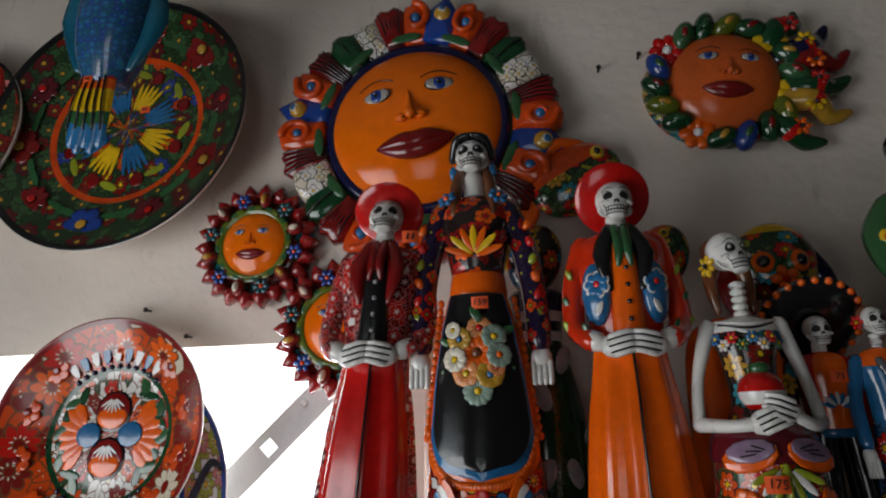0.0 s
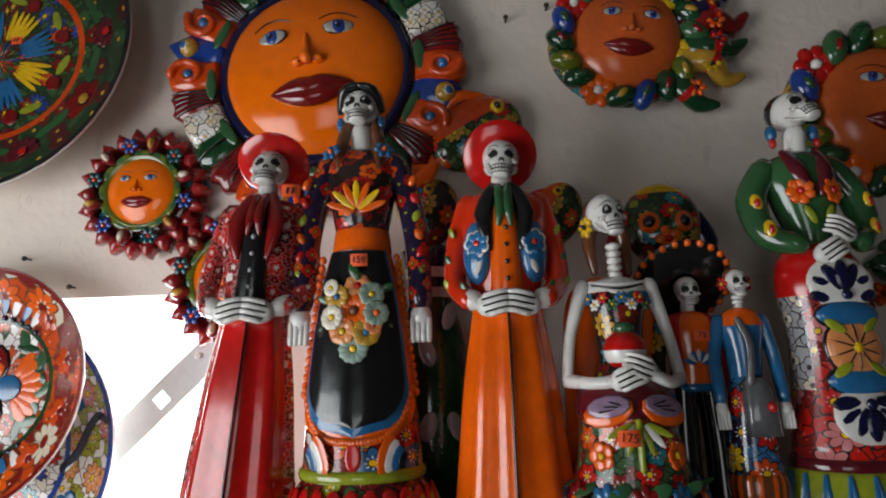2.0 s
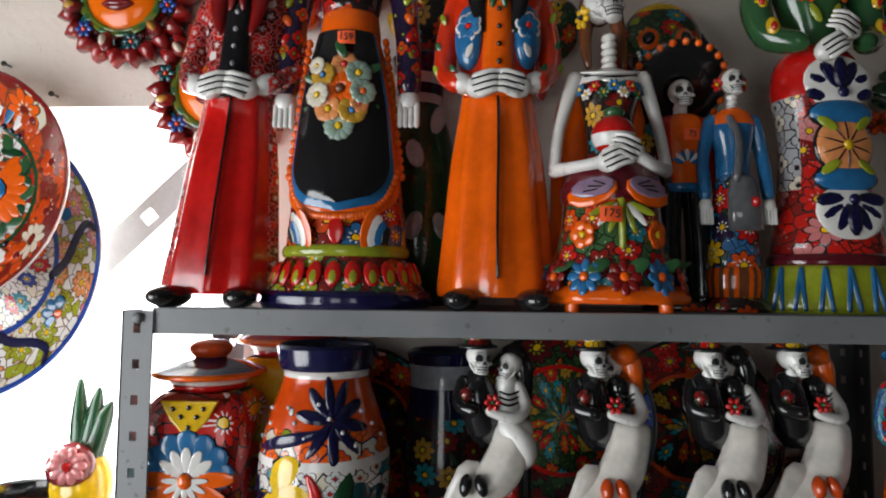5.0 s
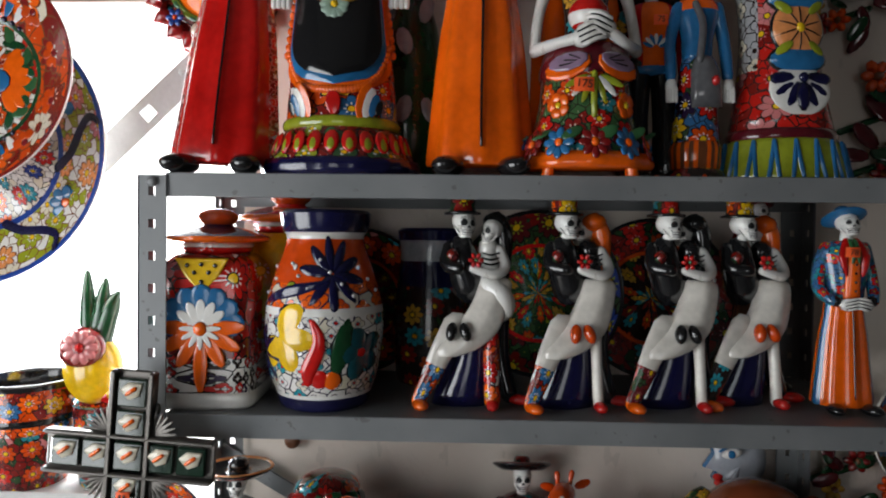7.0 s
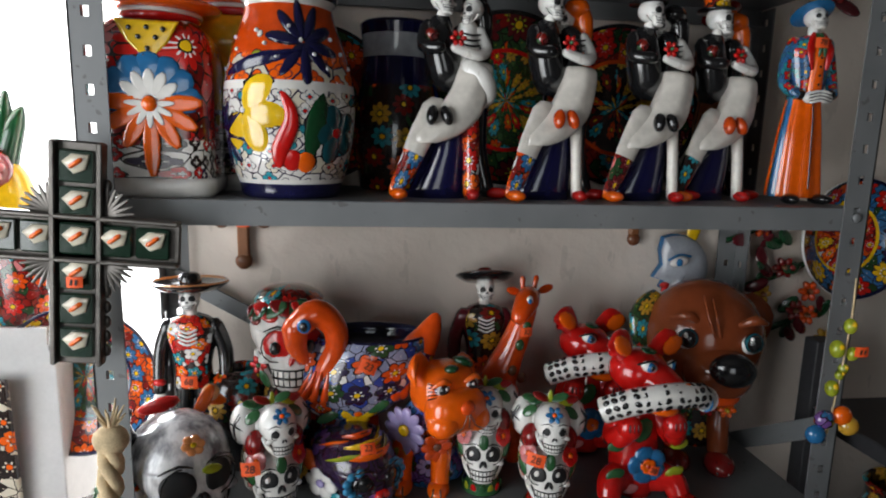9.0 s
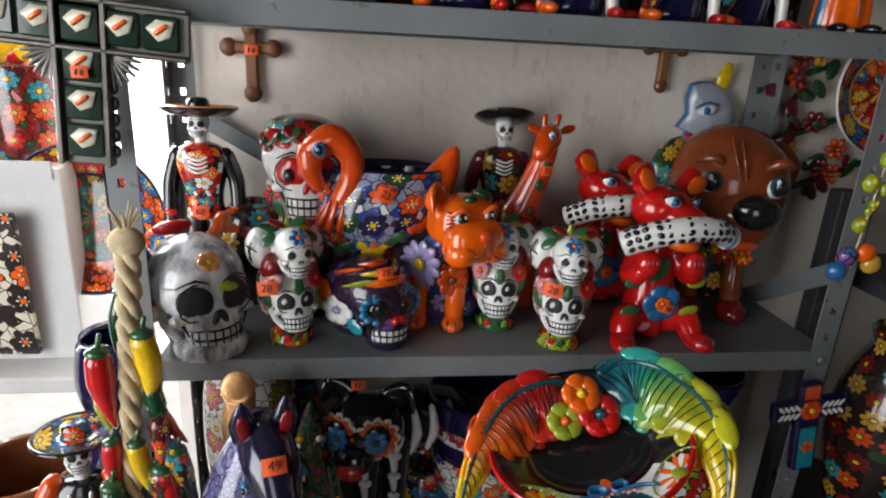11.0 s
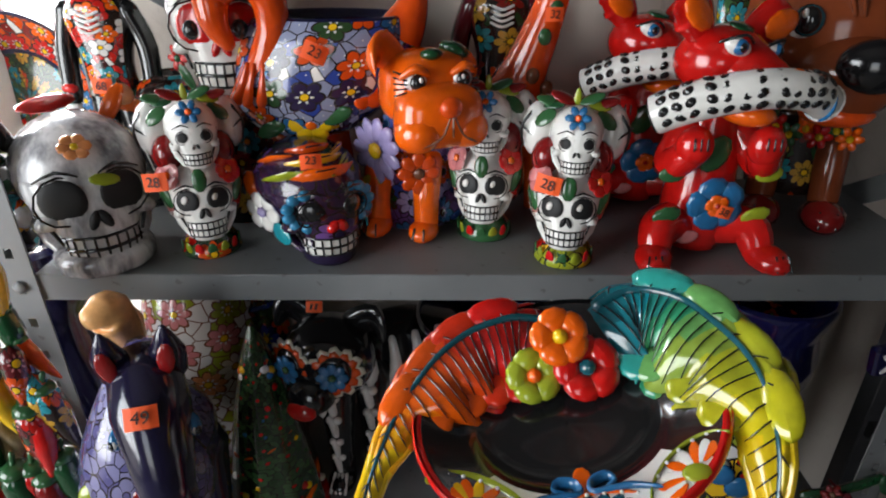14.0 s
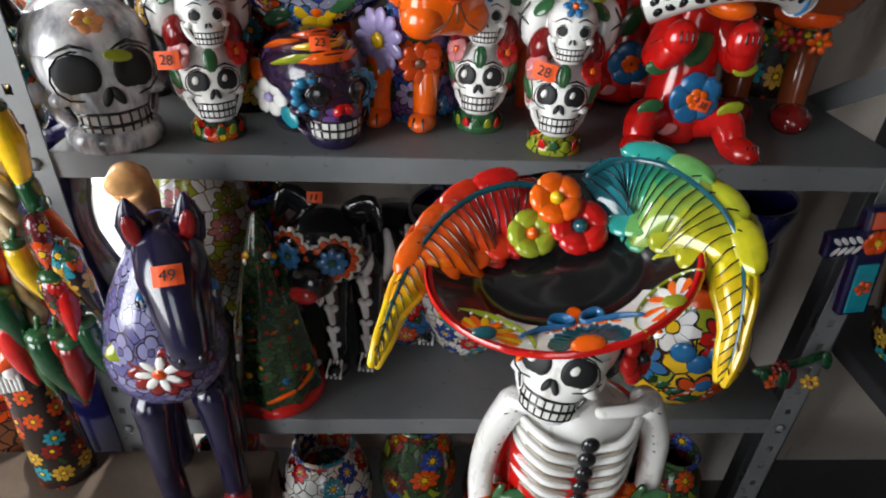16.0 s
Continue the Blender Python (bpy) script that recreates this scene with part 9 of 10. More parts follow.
# ---- the tall catrina with the feathered hat, in front of the rack ----
def hat_catrina(x, y):
    m = Mesh()
    # dress down to the floor, sash of fruit and blossoms
    m.loft([(0.0, 0.15, 0.12), (0.02, 0.152, 0.122), (0.2, 0.12, 0.1), (0.4, 0.09, 0.075), (0.55, 0.07, 0.058), (0.63, 0.055, 0.045), (0.70, 0.058, 0.044), (0.745, 0.060, 0.040)], lambda h, a: F_RED if h < 0.5 else RED, 40, 3)
    m.m = Matrix.Translation((0, 0, -0.022))
    for k in range(9):
        a = -1.7 + 0.42 * k
        c = (0.072 * math.sin(a), -0.056 * math.cos(a), 0.675 + 0.012 * (k % 2))
        if k % 3 == 1:
            for q in range(6):
                b = 2 * math.pi * q / 6
                m.ball((c[0] + 0.012 * math.cos(b), c[1] + 0.012 * math.sin(b) - 0.004, c[2]), (0.014, 0.014, 0.020), ORANGE, None, 10, 8)
            m.tube([(c[0], c[1] - 0.004, c[2] + 0.018), (c[0] + 0.004, c[1] - 0.004, c[2] + 0.034)], [0.005, 0.0035], GREEN, 8)
            m.leaf((c[0] + 0.014, c[1] - 0.01, c[2] + 0.026), (1, 0, 0.5), (0, -0.6, 1), 0.03, 0.016, GREEN)
        else:
            m.flower(c, (math.sin(a), -math.cos(a), 0.4), 0.027, 9, (WHITE, glaze("turquoise"), RED)[k % 3], glaze("peach"), 8, 0.5, 0.9)
    # bare ribs, collar bones, arms
    m.loft([(0.68, 0.072, 0.035, 0, 0.022), (0.74, 0.072, 0.03, 0, 0.026), (0.79, 0.066, 0.026, 0, 0.026), (0.805, 0.05, 0.02, 0, 0.026)], RED, 28, 2)
    m.loft([(0.725, 0.044, 0.034), (0.76, 0.052, 0.038), (0.80, 0.056, 0.036), (0.822, 0.040, 0.028), (0.832, 0.018, 0.018)], BONE, 30, 3)
    for k in range(5):
        h = 0.806 - 0.017 * k
        for sx in (-1, 1):
            m.tube([(0.008 * sx, -0.040, h - 0.006), (0.032 * sx, -0.038, h), (0.052 * sx, -0.016, h + 0.004), (0.054 * sx, 0.008, h + 0.004)], [0.0035, 0.0045, 0.004, 0.003], BONE, 8)
    for k in range(5):
        m.ball((0.0, -0.046, 0.812 - 0.019 * k), (0.0085, 0.005, 0.0088), BLACK, None, 10, 7)
    for sx in (-1, 1):
        m.tube([(0.012 * sx, -0.022, 0.826), (0.04 * sx, -0.022, 0.830), (0.062 * sx, -0.006, 0.824)], [0.006, 0.007, 0.009], BONE, 8)
        m.tube([(0.060 * sx, -0.002, 0.818), (0.078 * sx, -0.004, 0.775), (0.084 * sx, -0.006, 0.715), (0.080 * sx, -0.03, 0.665)], [0.0155, 0.0135, 0.0125, 0.011], BONE, 14)
        hanging_hand(m, (0.076 * sx, -0.042, 0.655), 1.1)
    for sx in (-1, 1):
        for k in range(6):
            h = 0.818 - 0.011 * k
            m.tube([(sx * (0.060 + 0.0028 * k), -0.0165, h + 0.004), (sx * (0.070 + 0.0028 * k), -0.0145, h - 0.002)], 0.0008, BLACK, 4)
        # brown lines between the ribs: brushed strokes, and shade painted into the gaps
        for k in range(5):
            h = 0.798 - 0.017 * k
            m.tube([(0.010 * sx, -0.042, h - 0.006), (0.032 * sx, -0.040, h), (0.048 * sx, -0.024, h + 0.004)], 0.0024, glaze("wash_shade"), 5)
    m.tube([(0, 0.002, 0.822), (-0.014, -0.002, 0.858)], 0.015, BONE, 12)
    skull(m, (-0.024, -0.006, 0.884), 0.057, 16, -26, 4, glint=True, n=26, es=1.1)
    m.tube([(0.018, 0.02, 0.90), (0.026, 0.016, 0.865), (0.024, 0.014, 0.84)], [0.016, 0.015, 0.008], BLACK, 10)
    m.flower((0.036, -0.012, 0.884), (0.7, -0.7, 0.2), 0.026, 6, RED, BLACK, 8, 0.5, 0.95)
    # the hat: a deep black bowl of a brim, tipped to its left, with a red lip
    m.m = Matrix.Translation((-0.026, 0, -0.010))
    old = m.m
    H = Matrix.Translation((-0.009, 0.010, 0.944)) @ turn(15, -13, 0).to_4x4() @ Matrix.Diagonal((0.97, 0.97, 0.97, 1))
    m.m = old @ H
    prof = [(-0.030, 0.001, 0.001), (-0.030, 0.04, 0.035), (-0.022, 0.062, 0.050), (-0.006, 0.088, 0.074), (0.012, 0.104, 0.090), (0.020, 0.109, 0.095)]
    m.loft(prof, lambda h, a: F_HATB if abs(a) < 0.85 and h > -0.012 else (F_BLACK if h > -0.012 and a > 0.5 else BLACK), 48, 3, cap=False)
    inner = [(0.020, 0.109, 0.095), (0.0225, 0.106, 0.092), (0.017, 0.098, 0.084), (0.009, 0.086, 0.070), (0.001, 0.072, 0.056), (-0.006, 0.056, 0.042), (-0.006, 0.001, 0.001)]
    m.loft(inner, lambda h, a: (RED if h > 0.0205 and -2.0 < a < 1.75 else (WHITE if abs(a) < 0.95 and h > 0.0005 else BLACK)), 48, 3, cap=False)
    m.loft([(0.018, 0.1085, 0.0945), (0.0215, 0.111, 0.097), (0.025, 0.1085, 0.0945)], lambda h, a: RED if -2.0 < a < 1.75 else BLACK, 48, 2, cap=False)
    # painted front of the brim: half daisies, scrolls and crest
    def on_brim(a, q):
        """q 0 at the red lip, 1 at the black floor of the brim."""
        rx, ry, h = 0.104 - 0.034 * q, 0.090 - 0.036 * q, 0.0215 - 0.0225 * min(q, 1.08)
        return Vector((rx * math.sin(a), -ry * math.cos(a), h + 0.0012))
    up = (0, 0.45, 1)
    keep, m.lt = m.lt, 0.06
    for a0, rad, mats, core, n in ((0.02, 0.044, (glaze("dark_teal"), glaze("dark_teal")), ORANGE, 13), (-0.76, 0.034, (ORANGE, YELLOW), glaze("dark_teal"), 9), (0.76, 0.032, (ORANGE, WHITE), LIME, 9)):
        c0 = on_brim(a0, 0.08)
        tang = (on_brim(a0 + 0.05, 0.08) - c0).normalized()
        inw = (on_brim(a0, 0.9) - c0).normalized()
        nrm = tang.cross(inw)
        edge = [c0 + tang * (rad * 1.12 * math.cos(b)) + inw * (rad * 0.80 * math.sin(b)) for b in [math.pi * i / 14 for i in range(15)]]
        m.tube(edge, 0.0032, ORANGE if a0 == 0.02 else LIME, 6, 0.4, sub=2)
        for k in range(n):
            b = math.pi * (k + 0.5) / n
            d = tang * math.cos(b) * 1.25 + inw * math.sin(b) * 0.85
            m.leaf(c0 + d * rad * 0.52, d, nrm, rad * 0.72, rad * 0.24, mats[k % 2])
            m.ball(c0 + d * rad * 0.86 + nrm * 0.0012, (0.0016, 0.0016, 0.0008), WHITE, None, 6, 4)
        m.ball(c0, (rad * 0.30, rad * 0.20, 0.003), core, None, 12, 6)
    for sx in (-1, 1):
        m.tube([on_brim(0.02 + a, q) for a, q in ((0.52 * sx, 0.42), (0.40 * sx, 0.74), (0.24 * sx, 0.86), (0.06 * sx, 0.92), (0.10 * sx, 1.16), (0.26 * sx, 1.20), (0.30 * sx, 1.04), (0.22 * sx, 1.0))], [0.003, 0.005, 0.0052, 0.0048, 0.0046, 0.0042, 0.0036, 0.002], BLUE, 8, 0.5)
    m.leaf(on_brim(0.02, 1.22), (0, 1, -0.2), up, 0.022, 0.014, ORANGE)
    m.lt = keep
    m.m = old
    # feathers: broad scored vanes lying round each side of the bowl, rolled over its lip
    def mix_cols(stops, n, tag):
        out = []
        for i in range(n):
            t = i / (n - 1) * (len(stops) - 1)
            k = min(int(t), len(stops) - 2)
            a, b = C[stops[k]], C[stops[k + 1]]
            key = tag + "_%d" % i
            C[key] = tuple(p + (q - p) * (t - k) for p, q in zip(a, b))
            out.append(glaze(key, amount=0.3))
        return out
    cols_l = mix_cols(["dark_red", "red", "red", "deep_orange", "orange", "yellow", "yellow"], 14, "feather_l")
    cols_r = mix_cols(["dark_teal", "turquoise", "green_teal", "lime", "lime_yellow", "yellow", "yellow"], 14, "feather_r")

    def feather(path, inward, lobes, wid, cols):
        P = [Vector(p) for p in path]
        n = len(P) - 1

        def at(t):
            t = min(max(t, 0), 0.9999) * n
            i = int(t)
            f = t - i
            p0, p1, p2, p3 = P[max(i - 1, 0)], P[i], P[i + 1], P[min(i + 2, n)]
            return 0.5 * (2 * p1 + (p2 - p0) * f + (2 * p0 - 5 * p1 + 4 * p2 - p3) * f * f + (3 * p1 - p0 - 3 * p2 + p3) * f ** 3)

        def basis(t):
            dv = (at(t + 0.02) - at(t - 0.02)).normalized()
            w = Vector(inward) - at(t)
            w = (w - dv * w.dot(dv)).normalized()
            u = w.cross(dv).normalized()
            return dv, w, (u if u.z > 0 else -u)

        def spot(t, s):
            """s from -1, rolled outside the lip, over the spine at 0, to 1 at the scalloped inner edge."""
            dv, w, u = basis(t)
            taper = 1.0 if t < 0.56 else max(0.10, 1 - 0.62 * min(1, (t - 0.56) / 0.14) - 0.30 * max(0, (t - 0.7) / 0.3))
            scal = 0.80 + 0.28 * abs(math.sin(math.pi * lobes * t))
            if s >= 0:
                return at(t) + w * (wid * 2.1 * s * taper * scal * (1 - 0.4 * max(0, t - 0.5))) + u * (wid * (0.38 * math.sin(s * 2.6) - 0.95 * s * s) * taper) + u * wid * 0.10 * abs(math.sin(math.pi * lobes * t)) * s
            return at(t) + w * (wid * 0.62 * s * taper * (0.85 + 0.25 * abs(math.sin(math.pi * lobes * t)))) - u * (wid * 0.75 * s * s * taper) + u * wid * 0.16 * abs(math.sin(math.pi * lobes * t))
        nt, ss = 60, [-1, -0.75, -0.5, -0.25, 0, 0.2, 0.4, 0.6, 0.8, 1.0]
        rows = [[spot(i / nt, s) for s in ss] for i in range(nt + 1)]
        uvs = [[(s * 0.03, i / nt * 0.3) for s in ss] for i in range(nt + 1)]
        rng = random.Random(int(wid * 1e5))
        m.grid(rows, uvs, lambda i, j: cols[min(len(cols) - 1, max(0, int((i / nt + (0.03 if j > 5 else 0)) * len(cols))))])
        low = [[p - basis(i / nt)[2] * 0.006 for p in r] for i, r in enumerate(rows)]
        m.grid(low, uvs, lambda i, j: cols[min(len(cols) - 1, int(i / nt * len(cols)))])
        m.tube([spot(i / 20, 1.0) - basis(i / 20)[2] * 0.003 for i in range(21)], 0.0036, lambda q, j: cols[min(len(cols) - 1, int(q * len(cols)))], 8, sub=2)
        m.tube([spot(i / 20, -1.0) for i in range(21)], 0.0036, lambda q, j: cols[min(len(cols) - 1, int(q * len(cols)))], 8, sub=2)
        for i in range(lobes * 2 + 2):
            t = (i + 0.6) / (lobes * 2 + 3)
            q = max(0, min(len(cols) - 1, int(t * len(cols))))
            c = spot(t, 0.86)
            dv, w, u = basis(t)
            if i % 2 and 0.2 < t < 0.66:
                m.ball(c, (wid * 0.52, wid * 0.50, wid * 0.15), cols[q], Matrix((w, dv, u)).transposed(), 12, 8)
                m.ball(spot(t, -0.45), (wid * 0.42, wid * 0.85, wid * 0.20), cols[q], Matrix((w, dv, u)).transposed(), 12, 8)
        for i in range(30):
            t = 0.02 + 0.94 * i / 29
            m.tube([spot(min(1, t + 0.05 * s) , s) + basis(t)[2] * 0.0011 for s in (0.04, 0.3, 0.6, 0.9)], [0.0007, 0.0007, 0.0006, 0.0004], BLACK, 4, sub=2)
            if i % 2 == 0:
                m.tube([spot(min(1, t + 0.03 * s), -s) + basis(t)[2] * 0.0011 for s in (0.05, 0.35, 0.7)], [0.0007, 0.0006, 0.0004], BLACK, 4, sub=2)
        m.tube([spot(i / 24, 0.02) + basis(i / 24)[2] * 0.001 for i in range(1, 24)], [0.0034 * (1 - i / 26) + 0.0006 for i in range(1, 24)], glaze("dark_teal"), 6)
    feather([(-0.010, 0.078, 0.982), (-0.048, 0.076, 0.986), (-0.088, 0.060, 0.976), (-0.120, 0.030, 0.954), (-0.142, -0.004, 0.922), (-0.157, -0.036, 0.884)], (-0.015, -0.01, 0.93), 6, 0.026, cols_l)
    feather([(0.016, 0.080, 0.990), (0.046, 0.084, 1.006), (0.074, 0.068, 1.012), (0.094, 0.034, 1.010), (0.107, -0.006, 1.000), (0.105, -0.046, 0.978), (0.100, -0.070, 0.942), (0.096, -0.078, 0.906)], (-0.01, -0.0, 0.945), 6, 0.029, cols_r)
    for c, r, pm, cm in (((-0.012, 0.046, 0.990), 0.022, ORANGE, YELLOW), ((0.008, 0.036, 0.970), 0.025, RED, glaze("dark_teal")), ((-0.030, 0.036, 0.962), 0.021, LIME, ORANGE)):
        m.flower(c, (0, -0.75, 0.65), r, 5, pm, cm, 10, 0.4, 0.98)
    o = tagged(m.build("catrina_figurine", at=pose(x, y, 0, 0, 0, 0) @ Matrix.Diagonal((1, 1, 0.988, 1))), "tall white glazed catrina with rainbow feathered black hat", "figurine", "skeleton figurines")
    return o


C["wash_shade"] = (0.36, 0.31, 0.25)
C["green_teal"], C["lime_yellow"] = (0.04, 0.32, 0.12), (0.60, 0.54, 0.01)
F_HATB = floral("hatband", "white", ["dark_teal", "turquoise", "deep_orange", "dark_teal"], "white", 50, 9, centre="orange", line="navy")
hat_catrina(0.250, 0.575)


# ---- beside the left post: tin cross, rope of peppers, figures on the stand ----
TIN = plain("tin", (0.13, 0.12, 0.11), 0.38, 0.85, 0.3, 30, 0.4)
C["tile_green"] = (0.006, 0.024, 0.013)
TILE_DARK = glaze("tile_green")


def lily_cross(x, y, z):
    t = thing("tin_cross", pose(x, y, z, 0, 4, 0), "pressed tin cross set with painted lily tiles", "cross")
    s = 0.040
    cells = [(0, 2), (0, 1), (0, 0), (0, -1), (0, -2), (0, -3), (-2, 0), (-1, 0), (1, 0), (2, 0)]
    cells = [(0, 1.9), (0, 0.95), (0, 0), (0, -0.95), (0, -1.9), (0, -2.85), (-1.9, 0), (-0.95, 0), (0.95, 0), (1.9, 0)]
    for (w, h, cx, cz) in ((0.052, 0.052 + 4.75 * s, 0, -0.475 * s), (0.052 + 3.8 * s, 0.052, 0, 0)):
        f = Mesh()
        f.box((cx, 0.004, cz), (w, 0.006, h), TIN, bevel=0.002)
        for sx in (-1, 1):
            if h > w:
                f.box((sx * (w / 2 - 0.003), -0.003, cz), (0.006, 0.012, h), TIN, bevel=0.002)
            else:
                f.box((0, -0.003, sx * (h / 2 - 0.003)), (w, 0.012, 0.006), TIN, bevel=0.002)
        part("frame", f, t)
    for cx, cz in cells:
        b = Mesh()
        b.box((cx * s, -0.002, cz * s), (0.034, 0.008, 0.034), TILE_DARK, bevel=0.002)
        tile = part("tile", b, t)
        l = Mesh()
        l.slab([(cx * s - 0.014, cz * s + 0.004), (cx * s - 0.004, cz * s + 0.013), (cx * s + 0.014, cz * s + 0.013), (cx * s + 0.010, cz * s - 0.003), (cx * s - 0.002, cz * s - 0.008)], 0.003, glaze("cream"), y=-0.0055, dome=0.002)
        l.tube([(cx * s - 0.003, -0.011, cz * s + 0.0), (cx * s + 0.006, -0.011, cz * s + 0.007)], 0.0024, ORANGE, 6)
        part("lily", l, tile)
    for sx in (-1, 1):
        for sz in (-1, 1):
            for k in range(6):
                fan = Mesh()
                a = radians(8 + 15 * k)
                fan.tube([(sx * 0.026, 0, sz * 0.026), (sx * (0.026 + 0.030 * math.cos(a)), -0.003, sz * (0.026 + 0.030 * math.sin(a)))], [0.0052, 0.0014], TIN, 6, 0.4)
                part("fan_blade", fan, t)
    for k in range(12):
        for sx in (-1, 1):
            e = Mesh()
            e.ball((sx * 0.0275, 0.003, -3.1 * s + k * 0.0165 + (0 if k < 5 else 0.0)), (0.005, 0.002, 0.007), TIN, None, 6, 5)
            if abs(-3.1 * s + k * 0.0165) > 0.035:
                part("scallop", e, t)


lily_cross(-0.302, 0.742, 1.322)
price(-0.304, 0.730, 1.277, 0.016, "")


def pepper(m, c, d, ln, mat, bend=0.2):
    d = Vector(d).normalized()
    side = d.cross(Vector((0, 1, 0))).normalized()
    p = [Vector(c) + d * ln * t + side * ln * bend * t * t for t in (0, 0.33, 0.66, 1)]
    m.tube(p, [ln * 0.17, ln * 0.18, ln * 0.12, ln * 0.025], mat, 12)


rope = thing("pepper_string", pose(-0.285, 0.735, 0.93, 0, 0, 0), "braided straw rope hung with ceramic peppers", "garland")
STRAW = plain("straw", (0.55, 0.42, 0.25), 0.85, amount=0.4, scale=60, bump=0.8)
for k in range(3):
    m = Mesh()
    pts = []
    for i in range(33):
        t = i / 32
        a = t * 30 + k * 2.094
        pts.append((0.012 - 0.022 * t + 0.0075 * math.cos(a), -0.018 + 0.006 * math.sin(a) - 0.028 * t, 0.175 - 0.375 * t))
    m.tube(pts, [0.0074 - 0.0025 * i / 32 for i in range(33)], STRAW, 8, sub=1)
    part("strand", m, rope)
m = Mesh()
m.ball((0.012, -0.020, 0.176), (0.019, 0.014, 0.017), STRAW, None, 14, 9)
part("knot", m, rope)
for k in range(9):
    a = k * 0.7
    m = Mesh()
    m.tube([(0.012, -0.020, 0.185), (0.012 + 0.016 * math.cos(a), -0.020 + 0.012 * math.sin(a), 0.205 + 0.006 * (k % 3))], [0.003, 0.001], STRAW, 5)
    part("tassel", m, rope)
PEPPERS = [(-0.026, -0.035, 0.045, (-0.05, 0, -1), 0.085, RED, 0.15), (0.020, -0.030, 0.065, (0.25, 0, -1), 0.08, glaze("yellow"), -0.25), (-0.030, -0.03, 0.0, (-0.1, 0, -1), 0.05, LIME, 0.2),
           (0.024, -0.028, 0.0, (0.2, 0, -1), 0.06, glaze("dark_green"), -0.2), (-0.020, -0.045, -0.06, (-0.15, 0, -1), 0.06, RED, 0.2), (0.008, -0.050, -0.06, (0.1, 0, -1), 0.065, glaze("yellow"), 0.1),
           (-0.022, -0.055, -0.115, (0.15, 0, -1), 0.08, glaze("dark_green"), -0.1), (0.022, -0.048, -0.10, (0.3, 0, -1), 0.06, GREEN, -0.2), (0.018, -0.055, -0.165, (-0.2, 0, -1), 0.08, RED, 0.25),
           (0.032, -0.030, -0.03, (0.4, 0, -1), 0.045, glaze("deep_orange"), 0.2), (-0.010, -0.05, -0.19, (-0.1, 0, -1), 0.06, GREEN, 0.1), (0.0, -0.015, 0.11, (-0.3, 0, -1), 0.07, glaze("dark_green"), 0.1),
           (0.034, -0.052, -0.095, (0.1, 0, -1), 0.085, F_RED, -0.1), (0.050, -0.046, -0.075, (0.15, 0, -1), 0.070, F_BLACK, 0.1), (0.004, -0.060, -0.165, (0.1, 0, -1), 0.090, glaze("dark_green"), 0.15),
           (0.030, -0.058, -0.175, (0.05, 0, -1), 0.085, glaze("dark_red"), -0.15), (-0.026, -0.056, -0.150, (-0.1, 0, -1), 0.080, RED, 0.15), (0.046, -0.050, -0.155, (0.1, 0, -1), 0.080, glaze("dark_green"), 0.1)]
for px, py, pz, d, ln, mt, bd in PEPPERS:
    m = Mesh()
    pepper(m, (px, py, pz), d, ln, mt, bd)
    pp = part("pepper", m, rope)
    s = Mesh()
    s.ball((px, py, pz + ln * 0.1), (ln * 0.16, ln * 0.16, ln * 0.10), GREEN, None, 10, 6)
    s.tube([(px, py, pz + ln * 0.15), (px + 0.004, py, pz + ln * 0.34)], 0.003, GREEN, 6)
    part("stalk", s, pp)
for dx, dy, dz, mt in ((0.034, -0.048, -0.030, F_RED), (0.044, -0.046, -0.062, F_BLACK), (0.040, -0.055, -0.105, RED)):
    m = Mesh()
    pepper(m, (dx, dy, dz), (0.1, -0.1, -1), 0.060, mt, -0.12)
    part("painted_pod", m, rope)


def heart_man(x, y, z):
    m = Mesh(Matrix.Diagonal((0.72, 0.72, 0.866, 1)))
    m.loft([(0.0, 0.05, 0.045), (0.10, 0.046, 0.04), (0.20, 0.040, 0.034), (0.28, 0.046, 0.036), (0.335, 0.050, 0.034), (0.36, 0.026, 0.022)], lambda h, a: F_BLACK if h < 0.2 else BLACK, 28, 3)
    # broad orange arms folded to a point before the chest
    for sx in (-1, 1):
        m.tube([(0.044 * sx, 0.0, 0.352), (0.058 * sx, -0.014, 0.320), (0.040 * sx, -0.042, 0.290), (0.006 * sx, -0.056, 0.262)], [0.018, 0.021, 0.020, 0.013], glaze("deep_orange"), 16)
        hanging_hand(m, (0.012 * sx, -0.060, 0.250), 0.8)
        m.tube([(0.016 * sx, -0.036, 0.350), (0.012 * sx, -0.046, 0.315)], 0.003, BONE, 6)
    m.tube([(0, 0, 0.35), (0, -0.004, 0.385)], 0.012, BONE, 10)
    skull(m, (0, -0.012, 0.404), 0.030, 8, 14)
    brim_hat(m, (0, 0.0, 0.422), 0.066, 2, 1.0, 0.34, F_MULTI, BLACK, BLACK, 0.25, tall=0.4)
    return figure_at("sombrero_figurine", m, x, y, z, "skeleton figurine in orange sarape and wide sombrero", 14)


heart_man(-0.364, 0.735, ZS)
vase("purple_jar", -0.372, 0.895, 0.0, [(0.07, 0), (0.085, 0.02), (0.092, 0.35), (0.080, 0.62), (0.048, 0.76), (0.058, 0.84), (0.050, 0.90)], glaze("navy"), "tall navy glazed floor jar beside the rack")

